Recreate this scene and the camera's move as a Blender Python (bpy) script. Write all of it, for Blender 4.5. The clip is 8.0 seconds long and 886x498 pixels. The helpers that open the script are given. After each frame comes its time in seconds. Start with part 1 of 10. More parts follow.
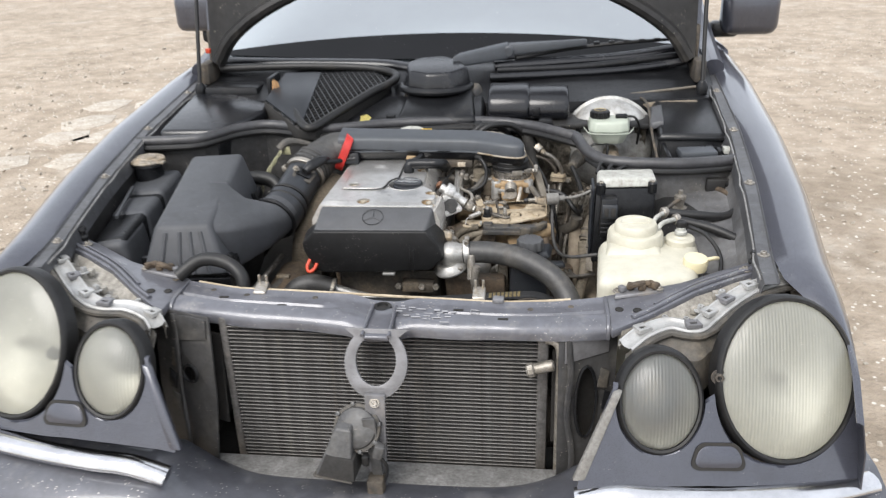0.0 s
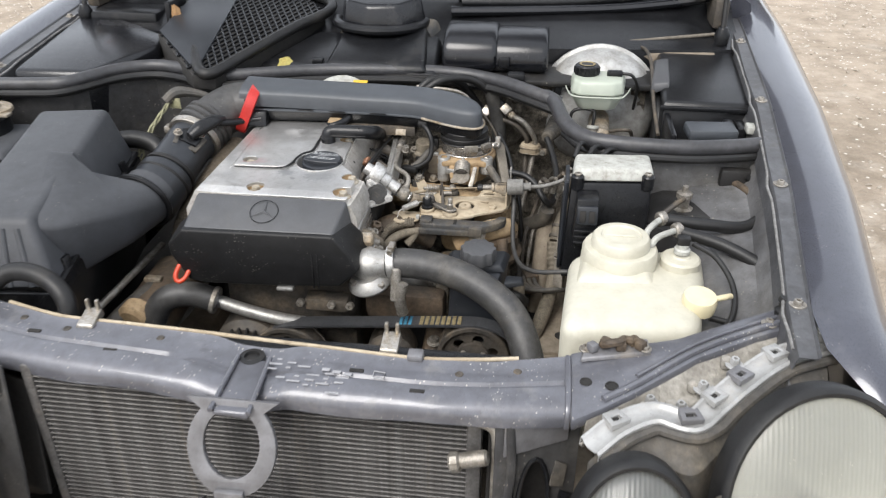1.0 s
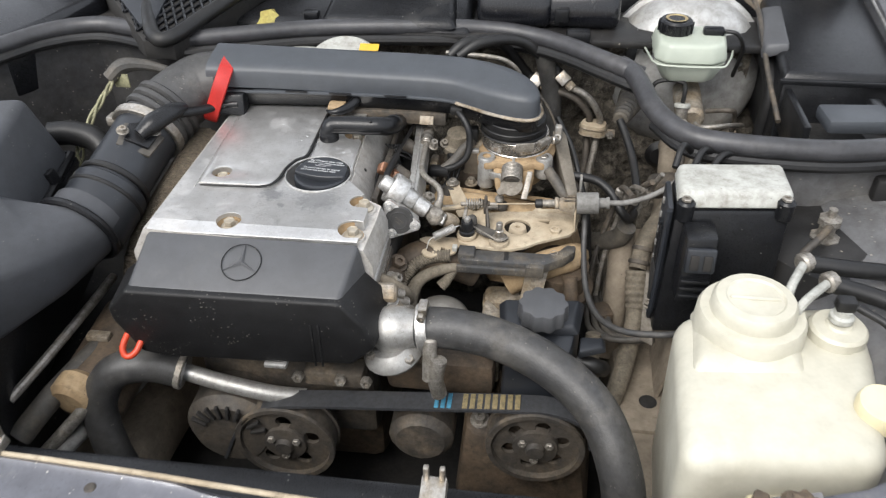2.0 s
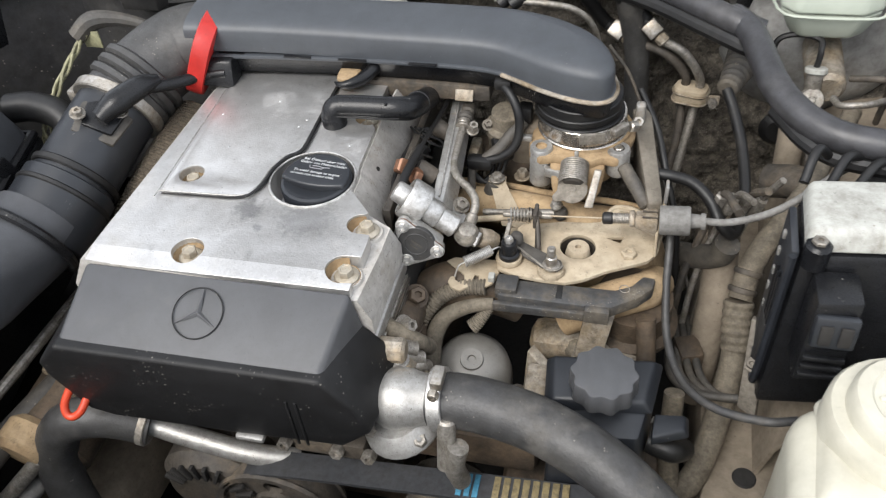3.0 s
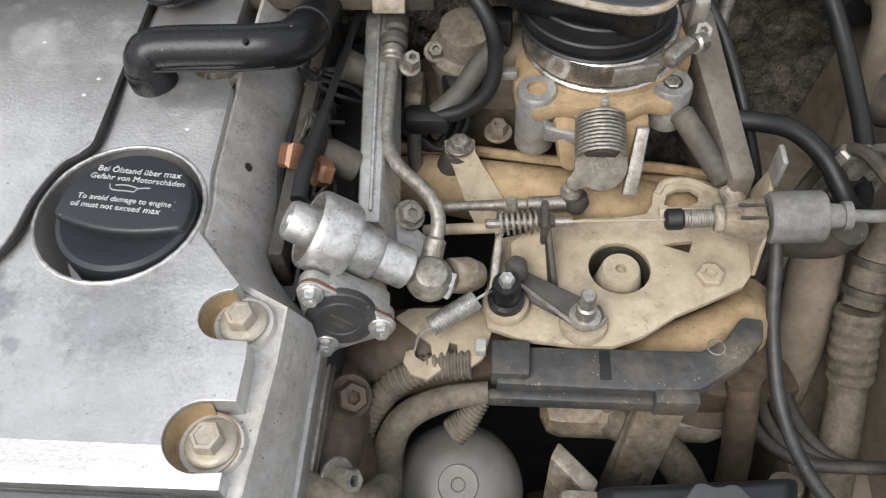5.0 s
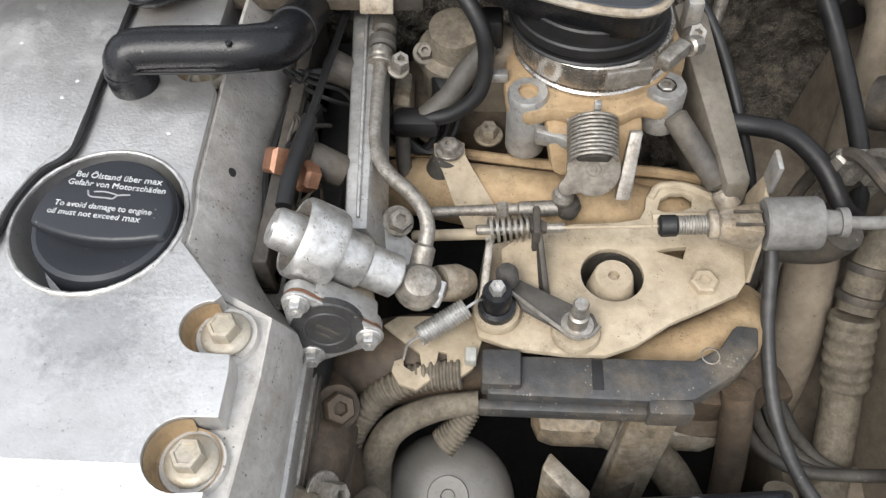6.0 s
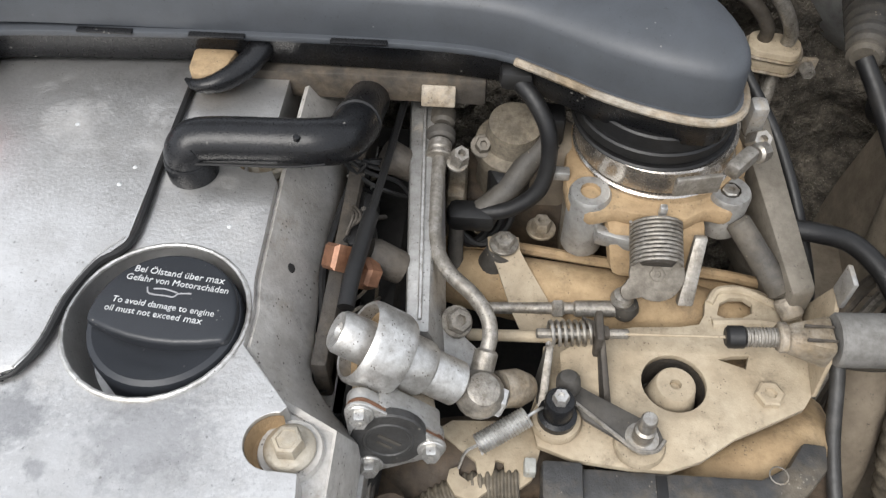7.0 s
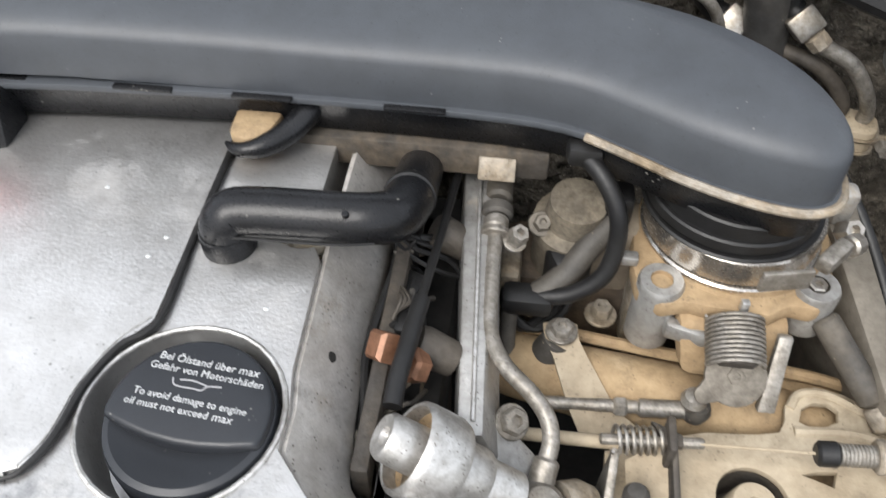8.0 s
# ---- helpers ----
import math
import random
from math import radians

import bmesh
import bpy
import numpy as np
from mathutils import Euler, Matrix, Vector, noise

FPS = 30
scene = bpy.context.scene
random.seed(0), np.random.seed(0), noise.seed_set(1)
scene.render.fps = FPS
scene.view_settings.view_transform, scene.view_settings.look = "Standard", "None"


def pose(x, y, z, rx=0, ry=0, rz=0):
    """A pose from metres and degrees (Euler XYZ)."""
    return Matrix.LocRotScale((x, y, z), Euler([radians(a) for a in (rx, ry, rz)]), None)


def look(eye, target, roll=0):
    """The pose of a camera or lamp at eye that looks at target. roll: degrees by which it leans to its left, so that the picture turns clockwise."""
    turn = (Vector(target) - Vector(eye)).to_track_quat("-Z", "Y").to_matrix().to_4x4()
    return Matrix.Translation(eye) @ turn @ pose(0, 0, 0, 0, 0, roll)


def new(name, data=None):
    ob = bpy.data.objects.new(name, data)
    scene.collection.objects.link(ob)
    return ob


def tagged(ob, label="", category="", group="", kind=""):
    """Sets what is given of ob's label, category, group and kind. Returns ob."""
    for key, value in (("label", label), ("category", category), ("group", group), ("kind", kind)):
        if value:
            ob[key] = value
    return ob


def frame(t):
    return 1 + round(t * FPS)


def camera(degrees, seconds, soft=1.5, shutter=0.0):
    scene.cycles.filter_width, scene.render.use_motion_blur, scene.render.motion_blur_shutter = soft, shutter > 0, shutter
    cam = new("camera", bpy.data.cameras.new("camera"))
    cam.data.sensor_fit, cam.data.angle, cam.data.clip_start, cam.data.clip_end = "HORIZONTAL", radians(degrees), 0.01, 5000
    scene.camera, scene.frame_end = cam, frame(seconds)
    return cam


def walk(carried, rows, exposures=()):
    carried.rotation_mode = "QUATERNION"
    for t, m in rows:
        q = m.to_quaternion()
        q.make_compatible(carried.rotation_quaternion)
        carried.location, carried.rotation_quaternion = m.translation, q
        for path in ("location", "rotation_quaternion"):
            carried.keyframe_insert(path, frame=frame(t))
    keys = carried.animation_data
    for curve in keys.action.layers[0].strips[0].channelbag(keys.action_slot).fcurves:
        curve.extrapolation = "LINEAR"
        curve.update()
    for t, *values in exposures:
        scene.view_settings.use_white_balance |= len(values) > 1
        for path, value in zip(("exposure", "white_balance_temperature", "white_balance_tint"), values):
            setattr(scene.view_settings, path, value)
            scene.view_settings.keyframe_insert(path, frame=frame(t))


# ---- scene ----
cam = camera(57.8, 8.0, soft=1.2, shutter=0.3)
PATH = [
    (0.0, (0.268, -1.2, 1.42), (0.0372, 0.6126, 0.6068), -1.86),
    (0.5, (0.3136, -0.9362, 1.3765), (0.0924, 0.8179, 0.4415), -1.26),
    (1.0, (0.3358, -0.7238, 1.371), (0.119, 0.9937, 0.3694), 0.25),
    (1.5, (0.2641, -0.5181, 1.3523), (0.0643, 1.1404, 0.2525), 0.34),
    (1.7, (0.2282, -0.4362, 1.3454), (0.038, 1.197, 0.2068), 0.04),
    (2.8, (0.2547, -0.1024, 1.2926), (-0.1228, 1.3177, -0.0642), -4.79),
    (3.0, (0.2514, -0.0525, 1.2814), (-0.1616, 1.3276, -0.106), -5.59),
    (3.5, (0.2329, 0.047, 1.2564), (-0.1807, 1.2881, -0.2564), -9.19),
    (4.0, (0.1636, 0.1479, 1.2094), (-0.2358, 1.3732, -0.32), -11.62),
    (4.5, (0.1418, 0.2291, 1.1394), (-0.1138, 1.4223, -0.4452), -8.03),
    (4.7, (0.1493, 0.2443, 1.1244), (-0.0358, 1.4047, -0.494), -5.83),
    (5.8, (0.1557, 0.2641, 1.1085), (0.0405, 1.3867, -0.5427), -3.37),
    (6.0, (0.1528, 0.2661, 1.1099), (0.0358, 1.3973, -0.5353), -3.37),
    (6.5, (0.1247, 0.277, 1.112), (0.0189, 1.484, -0.4792), -1.50),
    (7.0, (0.1152, 0.292, 1.1163), (0.018, 1.5234, -0.4567), -0.20),
    (7.5, (0.1119, 0.3186, 1.1025), (0.0063, 1.5503, -0.4697), 0.85),
    (8.0, (0.0942, 0.3286, 1.0984), (-0.059, 1.6458, -0.3988), 0.38),
]
walk(cam, [(t, look(eye, target, roll)) for t, eye, target, roll in PATH],
     exposures=[(0.0, 0.72), (1.5, 0.74), (3.0, 0.74), (3.5, 0.79), (4.0, 0.58), (4.5, 0.42), (6.0, 0.74), (7.0, 0.60), (8.0, 0.76)])

# ---- daylight: bright overcast sky with a broad soft sun ----
world = bpy.data.worlds.new("world")
scene.world = world
world.use_nodes = True
wn, wl = world.node_tree.nodes, world.node_tree.links
sky = wn.new("ShaderNodeTexSky")
sky.sky_type, sky.sun_disc = "NISHITA", False
sky.sun_elevation, sky.sun_rotation = radians(48), radians(200)
sky.air_density, sky.dust_density, sky.ozone_density = 1.0, 4.0, 0.4
clear = wn.new("ShaderNodeVectorMath")
clear.operation = "SCALE"
clear.inputs["Scale"].default_value = 0.12
wl.new(sky.outputs["Color"], clear.inputs[0])
cloud = wn.new("ShaderNodeMix")
cloud.data_type = "RGBA"
cloud.inputs["Factor"].default_value = 0.75
wl.new(clear.outputs["Vector"], cloud.inputs[6])
cloud.inputs[7].default_value = (1.02, 1.06, 1.13, 1)
wl.new(cloud.outputs[2], wn["Background"].inputs["Color"])
wn["Background"].inputs["Strength"].default_value = 1.0
sun = new("sun", bpy.data.lights.new("sun", "SUN"))
sun.data.energy, sun.data.angle, sun.data.color = 2.2, radians(35), (1.0, 0.98, 0.95)
sun.matrix_world = look((-2.0, -4.0, 5.5), (0, 0, 0))

# ---- building helpers ----
BASE = {}
X, Y, Z = Vector((1, 0, 0)), Vector((0, 1, 0)), Vector((0, 0, 1))


def thing(name, base, label, category, group="", kind=""):
    """An Empty at the base of a thing; its parts are given in world metres."""
    ob = new(name)
    ob.empty_display_size = 0.02
    ob.location = base
    BASE[ob.name] = Vector(base)
    return tagged(ob, label, category, group, kind)


def part(name, bm, material, parent=None, label="", smooth=35):
    """Links a bmesh in world metres as one mesh under a thing or a part."""
    me = bpy.data.meshes.new(name)
    base = BASE[parent.name] if parent else Vector((0, 0, 0))
    bmesh.ops.translate(bm, verts=bm.verts, vec=-base)
    bm.normal_update()
    bm.to_mesh(me)
    bm.free()
    me.materials.append(material)
    if smooth:
        me.polygons.foreach_set("use_smooth", [True] * len(me.polygons))
        me.set_sharp_from_angle(angle=radians(smooth))
    ob = new(name, me)
    ob.parent = parent
    BASE[ob.name] = base
    if label:
        ob["label"] = label
    return ob


def lone(name, bm, material, label, category, group="", kind="", smooth=35):
    return tagged(part(name, bm, material, None, "", smooth), label, category, group, kind)


def join(*bms):
    out = bms[0]
    for b in bms[1:]:
        me = bpy.data.meshes.new("tmp")
        b.to_mesh(me)
        b.free()
        out.from_mesh(me)
        bpy.data.meshes.remove(me)
    return out


def moved(bm, m):
    bmesh.ops.transform(bm, matrix=m, verts=bm.verts)
    return bm


def bevelled(bm, width, segments=2, angle=30):
    if width > 0:
        bm.normal_update()
        sharp = [e for e in bm.edges if len(e.link_faces) == 2 and e.calc_face_angle(0) > radians(angle)]
        bmesh.ops.bevel(bm, geom=sharp, offset=width, segments=segments, profile=0.5, affect="EDGES", clamp_overlap=True)
    return bm


def box(c, s, bevel=0.003, rot=None, segments=2):
    """A rounded box with centre c and size s."""
    bm = bmesh.new()
    bmesh.ops.create_cube(bm, size=1)
    bmesh.ops.scale(bm, vec=s, verts=bm.verts)
    bevelled(bm, bevel, segments)
    return moved(bm, Matrix.Translation(c) @ (rot or Matrix()))


def hexa(lower, upper, bevel=0.004, segments=2):
    """A solid between two rings with equal numbers of corners."""
    bm = bmesh.new()
    a, b = [bm.verts.new(p) for p in lower], [bm.verts.new(p) for p in upper]
    n = len(a)
    bm.faces.new(a[::-1])
    bm.faces.new(b)
    for i in range(n):
        bm.faces.new((a[i], a[(i + 1) % n], b[(i + 1) % n], b[i]))
    bmesh.ops.recalc_face_normals(bm, faces=bm.faces)
    return bevelled(bm, bevel, segments)


def prism(outline, z0, z1, bevel=0.0, segments=2, holes=(), floor=None):
    """A plate over a plan outline, with open holes, or pockets down to floor."""
    if not holes:
        return hexa([(x, y, z0) for x, y in outline], [(x, y, z1) for x, y in outline], bevel, segments)
    from mathutils.geometry import tessellate_polygon
    loops = [list(outline)] + [list(h) for h in holes]
    flat = [p for lp in loops for p in lp]
    tris = tessellate_polygon([[Vector((x, y, 0)) for x, y in lp] for lp in loops])
    bm = bmesh.new()
    top = [bm.verts.new((x, y, z1)) for x, y in flat]
    low = [bm.verts.new((x, y, z0)) for x, y in flat]
    for t in tris:
        try:
            bm.faces.new([top[i] for i in t])
            if floor is None:
                bm.faces.new([low[i] for i in t][::-1])
        except ValueError:
            pass
    at = 0
    for lp in loops:
        n = len(lp)
        for i in range(n):
            j = (i + 1) % n
            bm.faces.new((top[at + i], top[at + j], low[at + j], low[at + i]))
        at += n
    bmesh.ops.recalc_face_normals(bm, faces=bm.faces)
    up = [f for f in bm.faces if abs(f.normal.z) > 0.9 and f.calc_center_median().z > (z0 + z1) / 2]
    if up and up[0].normal.z < 0:
        bmesh.ops.reverse_faces(bm, faces=bm.faces)
    return bevelled(bm, bevel, segments, 40)


def circle(x, y, r, n=24, start=0.0, sweep=360.0, ry=None):
    k = n if sweep == 360 else n - 1
    return [(x + r * math.cos(radians(start + sweep * i / k)), y + (ry or r) * math.sin(radians(start + sweep * i / k))) for i in range(n)]


def lathe(profile, seg=28, axis=None, at=(0, 0, 0)):
    """Turns (radius, height) pairs round an axis that starts at a place."""
    bm = bmesh.new()
    rings = []
    for r, h in profile:
        if r < 1e-6:
            rings.append([bm.verts.new((0, 0, h))])
        else:
            rings.append([bm.verts.new((r * math.cos(2 * math.pi * i / seg), r * math.sin(2 * math.pi * i / seg), h)) for i in range(seg)])
    for a, b in zip(rings, rings[1:]):
        for i in range(seg):
            j = (i + 1) % seg
            f = [a[i % len(a)], a[j % len(a)], b[j % len(b)], b[i % len(b)]]
            f = list(dict.fromkeys(f))
            if len(f) > 2:
                bm.faces.new(f)
    bmesh.ops.recalc_face_normals(bm, faces=bm.faces)
    q = Vector(axis).normalized().to_track_quat("Z", "Y").to_matrix().to_4x4() if axis else Matrix()
    return moved(bm, Matrix.Translation(at) @ q)


def rod(a, b, r, seg=16, bevel=None):
    a, b = Vector(a), Vector(b)
    n = (b - a).length
    e = bevel if bevel is not None else min(0.25 * r, 0.2 * n)
    return lathe([(0, 0), (r - e, 0), (r, e), (r, n - e), (r - e, n), (0, n)], seg, b - a, a)


def smoothed(points, per=6):
    """Catmull-Rom through the points."""
    p = [Vector(q) for q in points]
    if len(p) < 3:
        return [p[0].lerp(p[-1], i / per) for i in range(per + 1)]
    p = [2 * p[0] - p[1]] + p + [2 * p[-1] - p[-2]]
    out = []
    for i in range(1, len(p) - 2):
        a, b, c, d = p[i - 1 : i + 3]
        for k in range(per):
            t = k / per
            out.append(0.5 * (2 * b + (c - a) * t + (2 * a - 5 * b + 4 * c - d) * t * t + (3 * b - a - 3 * c + d) * t ** 3))
    return out + [p[-2]]


def tube(points, r, seg=12, per=6, flat=1.0, ribs=None, up=None):
    """A hose along a smooth path. r: one radius or one for each point; ribs: (pitch, depth)."""
    path = smoothed(points, per)
    if ribs:
        fine, run = [], 0.0
        total = sum((b - a).length for a, b in zip(path, path[1:]))
        n = max(8, int(total / ribs[0] * 4))
        for k in range(n + 1):
            s = total * k / n
            run = 0.0
            for a, b in zip(path, path[1:]):
                d = (b - a).length
                if run + d >= s - 1e-9:
                    fine.append(a.lerp(b, (s - run) / max(d, 1e-9)))
                    break
                run += d
        path = fine
    n = len(path)
    bm = bmesh.new()
    rings = []
    t0 = (path[1] - path[0]).normalized()
    side = (up or Z).cross(t0)
    if side.length < 0.1:
        side = X.cross(t0)
    side.normalize()
    for i, p in enumerate(path):
        t = (path[min(i + 1, n - 1)] - path[max(i - 1, 0)]).normalized()
        side = (side - t * side.dot(t)).normalized()
        over = t.cross(side)
        if isinstance(r, (int, float)):
            rad = r
        else:
            f = i / (n - 1) * (len(r) - 1)
            k = min(int(f), len(r) - 2)
            rad = r[k] + (r[k + 1] - r[k]) * (f - k)
        if ribs:
            rad += ribs[1] * (1 if i % 4 in (1, 2) else 0)
        rings.append([bm.verts.new(p + rad * (math.cos(2 * math.pi * j / seg) * side + flat * math.sin(2 * math.pi * j / seg) * over)) for j in range(seg)])
    for a, b in zip(rings, rings[1:]):
        for j in range(seg):
            k = (j + 1) % seg
            bm.faces.new((a[j], a[k], b[k], b[j]))
    bm.faces.new(rings[0][::-1])
    bm.faces.new(rings[-1])
    bmesh.ops.recalc_face_normals(bm, faces=bm.faces)
    return bm


def coil(a, b, r, turns, wire, seg=6, step=14):
    """A coil spring from a to b."""
    a, b = Vector(a), Vector(b)
    d = (b - a).normalized()
    s = d.cross(Z).normalized() if abs(d.z) < 0.9 else d.cross(X).normalized()
    o = d.cross(s)
    n = int(turns * step)
    pts = [a + (b - a) * (i / n) + r * (math.cos(2 * math.pi * i / step) * s + math.sin(2 * math.pi * i / step) * o) for i in range(n + 1)]
    bm = bmesh.new()
    rings = []
    for i, p in enumerate(pts):
        t = (pts[min(i + 1, n)] - pts[max(i - 1, 0)]).normalized()
        radial = (p - a - d * (p - a).dot(d)).normalized()
        w = t.cross(radial)
        rings.append([bm.verts.new(p + wire * (math.cos(2 * math.pi * j / seg) * radial + math.sin(2 * math.pi * j / seg) * w)) for j in range(seg)])
    for u, v in zip(rings, rings[1:]):
        for j in range(seg):
            k = (j + 1) % seg
            bm.faces.new((u[j], u[k], v[k], v[j]))
    bm.faces.new(rings[0][::-1])
    bm.faces.new(rings[-1])
    bmesh.ops.recalc_face_normals(bm, faces=bm.faces)
    return bm


def sheet(rows, thick=0.0015, closed=False):
    """A skin over a grid of places, with thickness."""
    bm = bmesh.new()
    vs = [[bm.verts.new(p) for p in row] for row in rows]
    for a, b in zip(vs, vs[1:]):
        m = len(a)
        for i in range(m if closed else m - 1):
            bm.faces.new((a[i], a[(i + 1) % m], b[(i + 1) % m], b[i]))
    bmesh.ops.recalc_face_normals(bm, faces=bm.faces)
    if thick:
        bmesh.ops.solidify(bm, geom=bm.faces[:], thickness=thick)
        bmesh.ops.recalc_face_normals(bm, faces=bm.faces)
    return bm


def loft(sections):
    """A closed solid through rings with equal numbers of corners."""
    bm = bmesh.new()
    vs = [[bm.verts.new(p) for p in s] for s in sections]
    for a, b in zip(vs, vs[1:]):
        for i in range(len(a)):
            j = (i + 1) % len(a)
            bm.faces.new((a[i], a[j], b[j], b[i]))
    bm.faces.new(vs[0][::-1])
    bm.faces.new(vs[-1])
    bmesh.ops.recalc_face_normals(bm, faces=bm.faces)
    return bm


def rrect(w, h, r, n=5):
    """A rounded rectangle round the origin."""
    out = []
    for cx, cy, a in ((w / 2 - r, h / 2 - r, 0), (-w / 2 + r, h / 2 - r, 90), (-w / 2 + r, -h / 2 + r, 180), (w / 2 - r, -h / 2 + r, 270)):
        out += [(cx + r * math.cos(radians(a + 90 * i / n)), cy + r * math.sin(radians(a + 90 * i / n))) for i in range(n + 1)]
    return out


def frame_at(o, normal, right=X):
    """A placing whose z is the normal and whose x lies near right."""
    n = Vector(normal).normalized()
    r = (Vector(right) - n * Vector(right).dot(n)).normalized()
    m = Matrix((r, n.cross(r), n)).transposed().to_4x4()
    m.translation = o
    return m


def lerp_table(table, v):
    for (a, *p), (b, *q) in zip(table, table[1:]):
        if v <= b:
            f = max(0.0, (v - a) / (b - a))
            return [s + (e - s) * f for s, e in zip(p, q)]
    return list(table[-1][1:])


def bolt(parent, at, r=0.006, h=0.005, axis=(0, 0, 1), material=None, washer=0.0, name="bolt", star=False, label=""):
    """A hex or star bolt head with its washer."""
    bm = lathe([(0, 0), (r, 0), (r, h * 0.8), (r * 0.86, h), (r * 0.45, h), (r * 0.4, h * 0.6), (0, h * 0.6)], 6 if not star else 12, axis, at)
    if star:
        n = Vector(axis).normalized()
        for v in bm.verts:
            d = v.co - Vector(at)
            d -= n * d.dot(n)
    if washer:
        a = Vector(axis).normalized()
        bm = join(bm, rod(Vector(at) - a * 0.0012, Vector(at) + a * 0.0012, washer, 18))
    return part(name, bm, material or STEEL, parent, label)


def letters(text, size, m, depth=0.0002):
    """Raised lettering in the built-in font, as a bmesh."""
    cu = bpy.data.curves.new("letters", "FONT")
    cu.body, cu.size, cu.extrude, cu.resolution_u = text, size, depth, 3
    ob = bpy.data.objects.new("letters", cu)
    me = bpy.data.meshes.new_from_object(ob)
    bm = bmesh.new()
    bm.from_mesh(me)
    bpy.data.objects.remove(ob)
    bpy.data.curves.remove(cu)
    bpy.data.meshes.remove(me)
    return moved(bm, m)


# ---- materials ----
def surface(name, col, col2=None, rough=0.5, metal=0.0, scale=25.0, bump=0.15, grain=300.0, dust=0.0, dust_col=(0.33, 0.25, 0.17), dust_scale=9.0,
            specks=0.0, speck_col=(0.6, 0.57, 0.52), speck_scale=120.0, coat=0.0, rough_var=0.15, stretch=(1, 1, 1), trans=0.0, vary=0.0, bump_dist=0.001, dust_soft=0.25, grime=0.0, grime_col=(0.06, 0.045, 0.03), grime_scale=70.0, mottle=0.38, pepper=0.5):
    """A worn surface: two tones, fine grain, patches of dust and small specks."""
    m = bpy.data.materials.new(name)
    m.use_nodes = True
    n, k = m.node_tree.nodes, m.node_tree.links
    b = n["Principled BSDF"]
    co = n.new("ShaderNodeTexCoord")
    mp = n.new("ShaderNodeMapping")
    mp.inputs["Scale"].default_value = stretch
    k.new(co.outputs["Object"], mp.inputs["Vector"])

    def tex(s, detail=5, rough_=0.6):
        t = n.new("ShaderNodeTexNoise")
        t.inputs["Scale"].default_value, t.inputs["Detail"].default_value, t.inputs["Roughness"].default_value = s, detail, rough_
        k.new(mp.outputs["Vector"], t.inputs["Vector"])
        return t.outputs["Fac"]

    def ramp(src, lo, hi):
        r = n.new("ShaderNodeMapRange")
        r.inputs["From Min"].default_value, r.inputs["From Max"].default_value = lo, hi
        k.new(src, r.inputs["Value"])
        return r.outputs["Result"]

    def mix(f, a, c):
        x = n.new("ShaderNodeMix")
        x.data_type = "RGBA"
        if hasattr(f, "is_linked"):
            k.new(f, x.inputs["Factor"])
        else:
            x.inputs["Factor"].default_value = f
        for s, v in (("A", a), ("B", c)):
            sock = [i for i in x.inputs if i.name == s and i.type == "RGBA"][0]
            if hasattr(v, "is_linked"):
                k.new(v, sock)
            else:
                sock.default_value = (*v, 1)
        return [o for o in x.outputs if o.type == "RGBA"][0]

    col2 = col2 or tuple(c * 0.75 for c in col)
    big, fine = tex(scale), tex(grain, 3)
    colour = mix(ramp(big, 0.36, 0.64), col2, col)
    if vary:
        info = n.new("ShaderNodeObjectInfo")
        colour = mix(ramp(info.outputs["Random"], -1.0 / vary, 1.0 / vary), col2, colour)
    rg = n.new("ShaderNodeMath")
    rg.operation = "MULTIPLY_ADD"
    k.new(fine, rg.inputs[0])
    rg.inputs[1].default_value, rg.inputs[2].default_value = rough_var * 2, rough - rough_var
    rough_out = rg.outputs[0]
    if dust:
        mask = ramp(tex(dust_scale, 8, 0.7), 0.72 - dust * 0.5, 0.72 - dust * 0.5 + dust_soft)
        colour = mix(mask, colour, dust_col)
        mr = n.new("ShaderNodeMix")
        k.new(mask, mr.inputs["Factor"])
        k.new(rough_out, mr.inputs["A"])
        mr.inputs["B"].default_value = 0.9
        rough_out = mr.outputs["Result"]
        if metal:
            mm = n.new("ShaderNodeMix")
            k.new(mask, mm.inputs["Factor"])
            mm.inputs["A"].default_value, mm.inputs["B"].default_value = metal, 0.0
            k.new(mm.outputs["Result"], b.inputs["Metallic"])
    if grime:
        patch = ramp(tex(grime_scale, 10, 0.75), 0.66 - grime * 0.4, 0.92 - grime * 0.4)
        colour = mix(patch, colour, grime_col)
    if mottle:
        cloudy = ramp(tex(scale * 4.5, 6, 0.7), 0.38, 0.66)
        x = n.new("ShaderNodeMix")
        x.data_type, x.blend_type = "RGBA", "MULTIPLY"
        k.new(cloudy, x.inputs["Factor"])
        k.new(colour, x.inputs[6])
        x.inputs[7].default_value = (1 - mottle, 1 - mottle * 1.04, 1 - mottle * 1.1, 1)
        colour = x.outputs[2]
    if pepper:
        grit = ramp(tex(180 + grain * 0.25, 6, 0.8), 0.60, 0.68)
        x = n.new("ShaderNodeMix")
        x.data_type, x.blend_type = "RGBA", "MULTIPLY"
        k.new(grit, x.inputs["Factor"])
        k.new(colour, x.inputs[6])
        x.inputs[7].default_value = (1 - pepper, 1 - pepper, 1 - pepper, 1)
        colour = x.outputs[2]
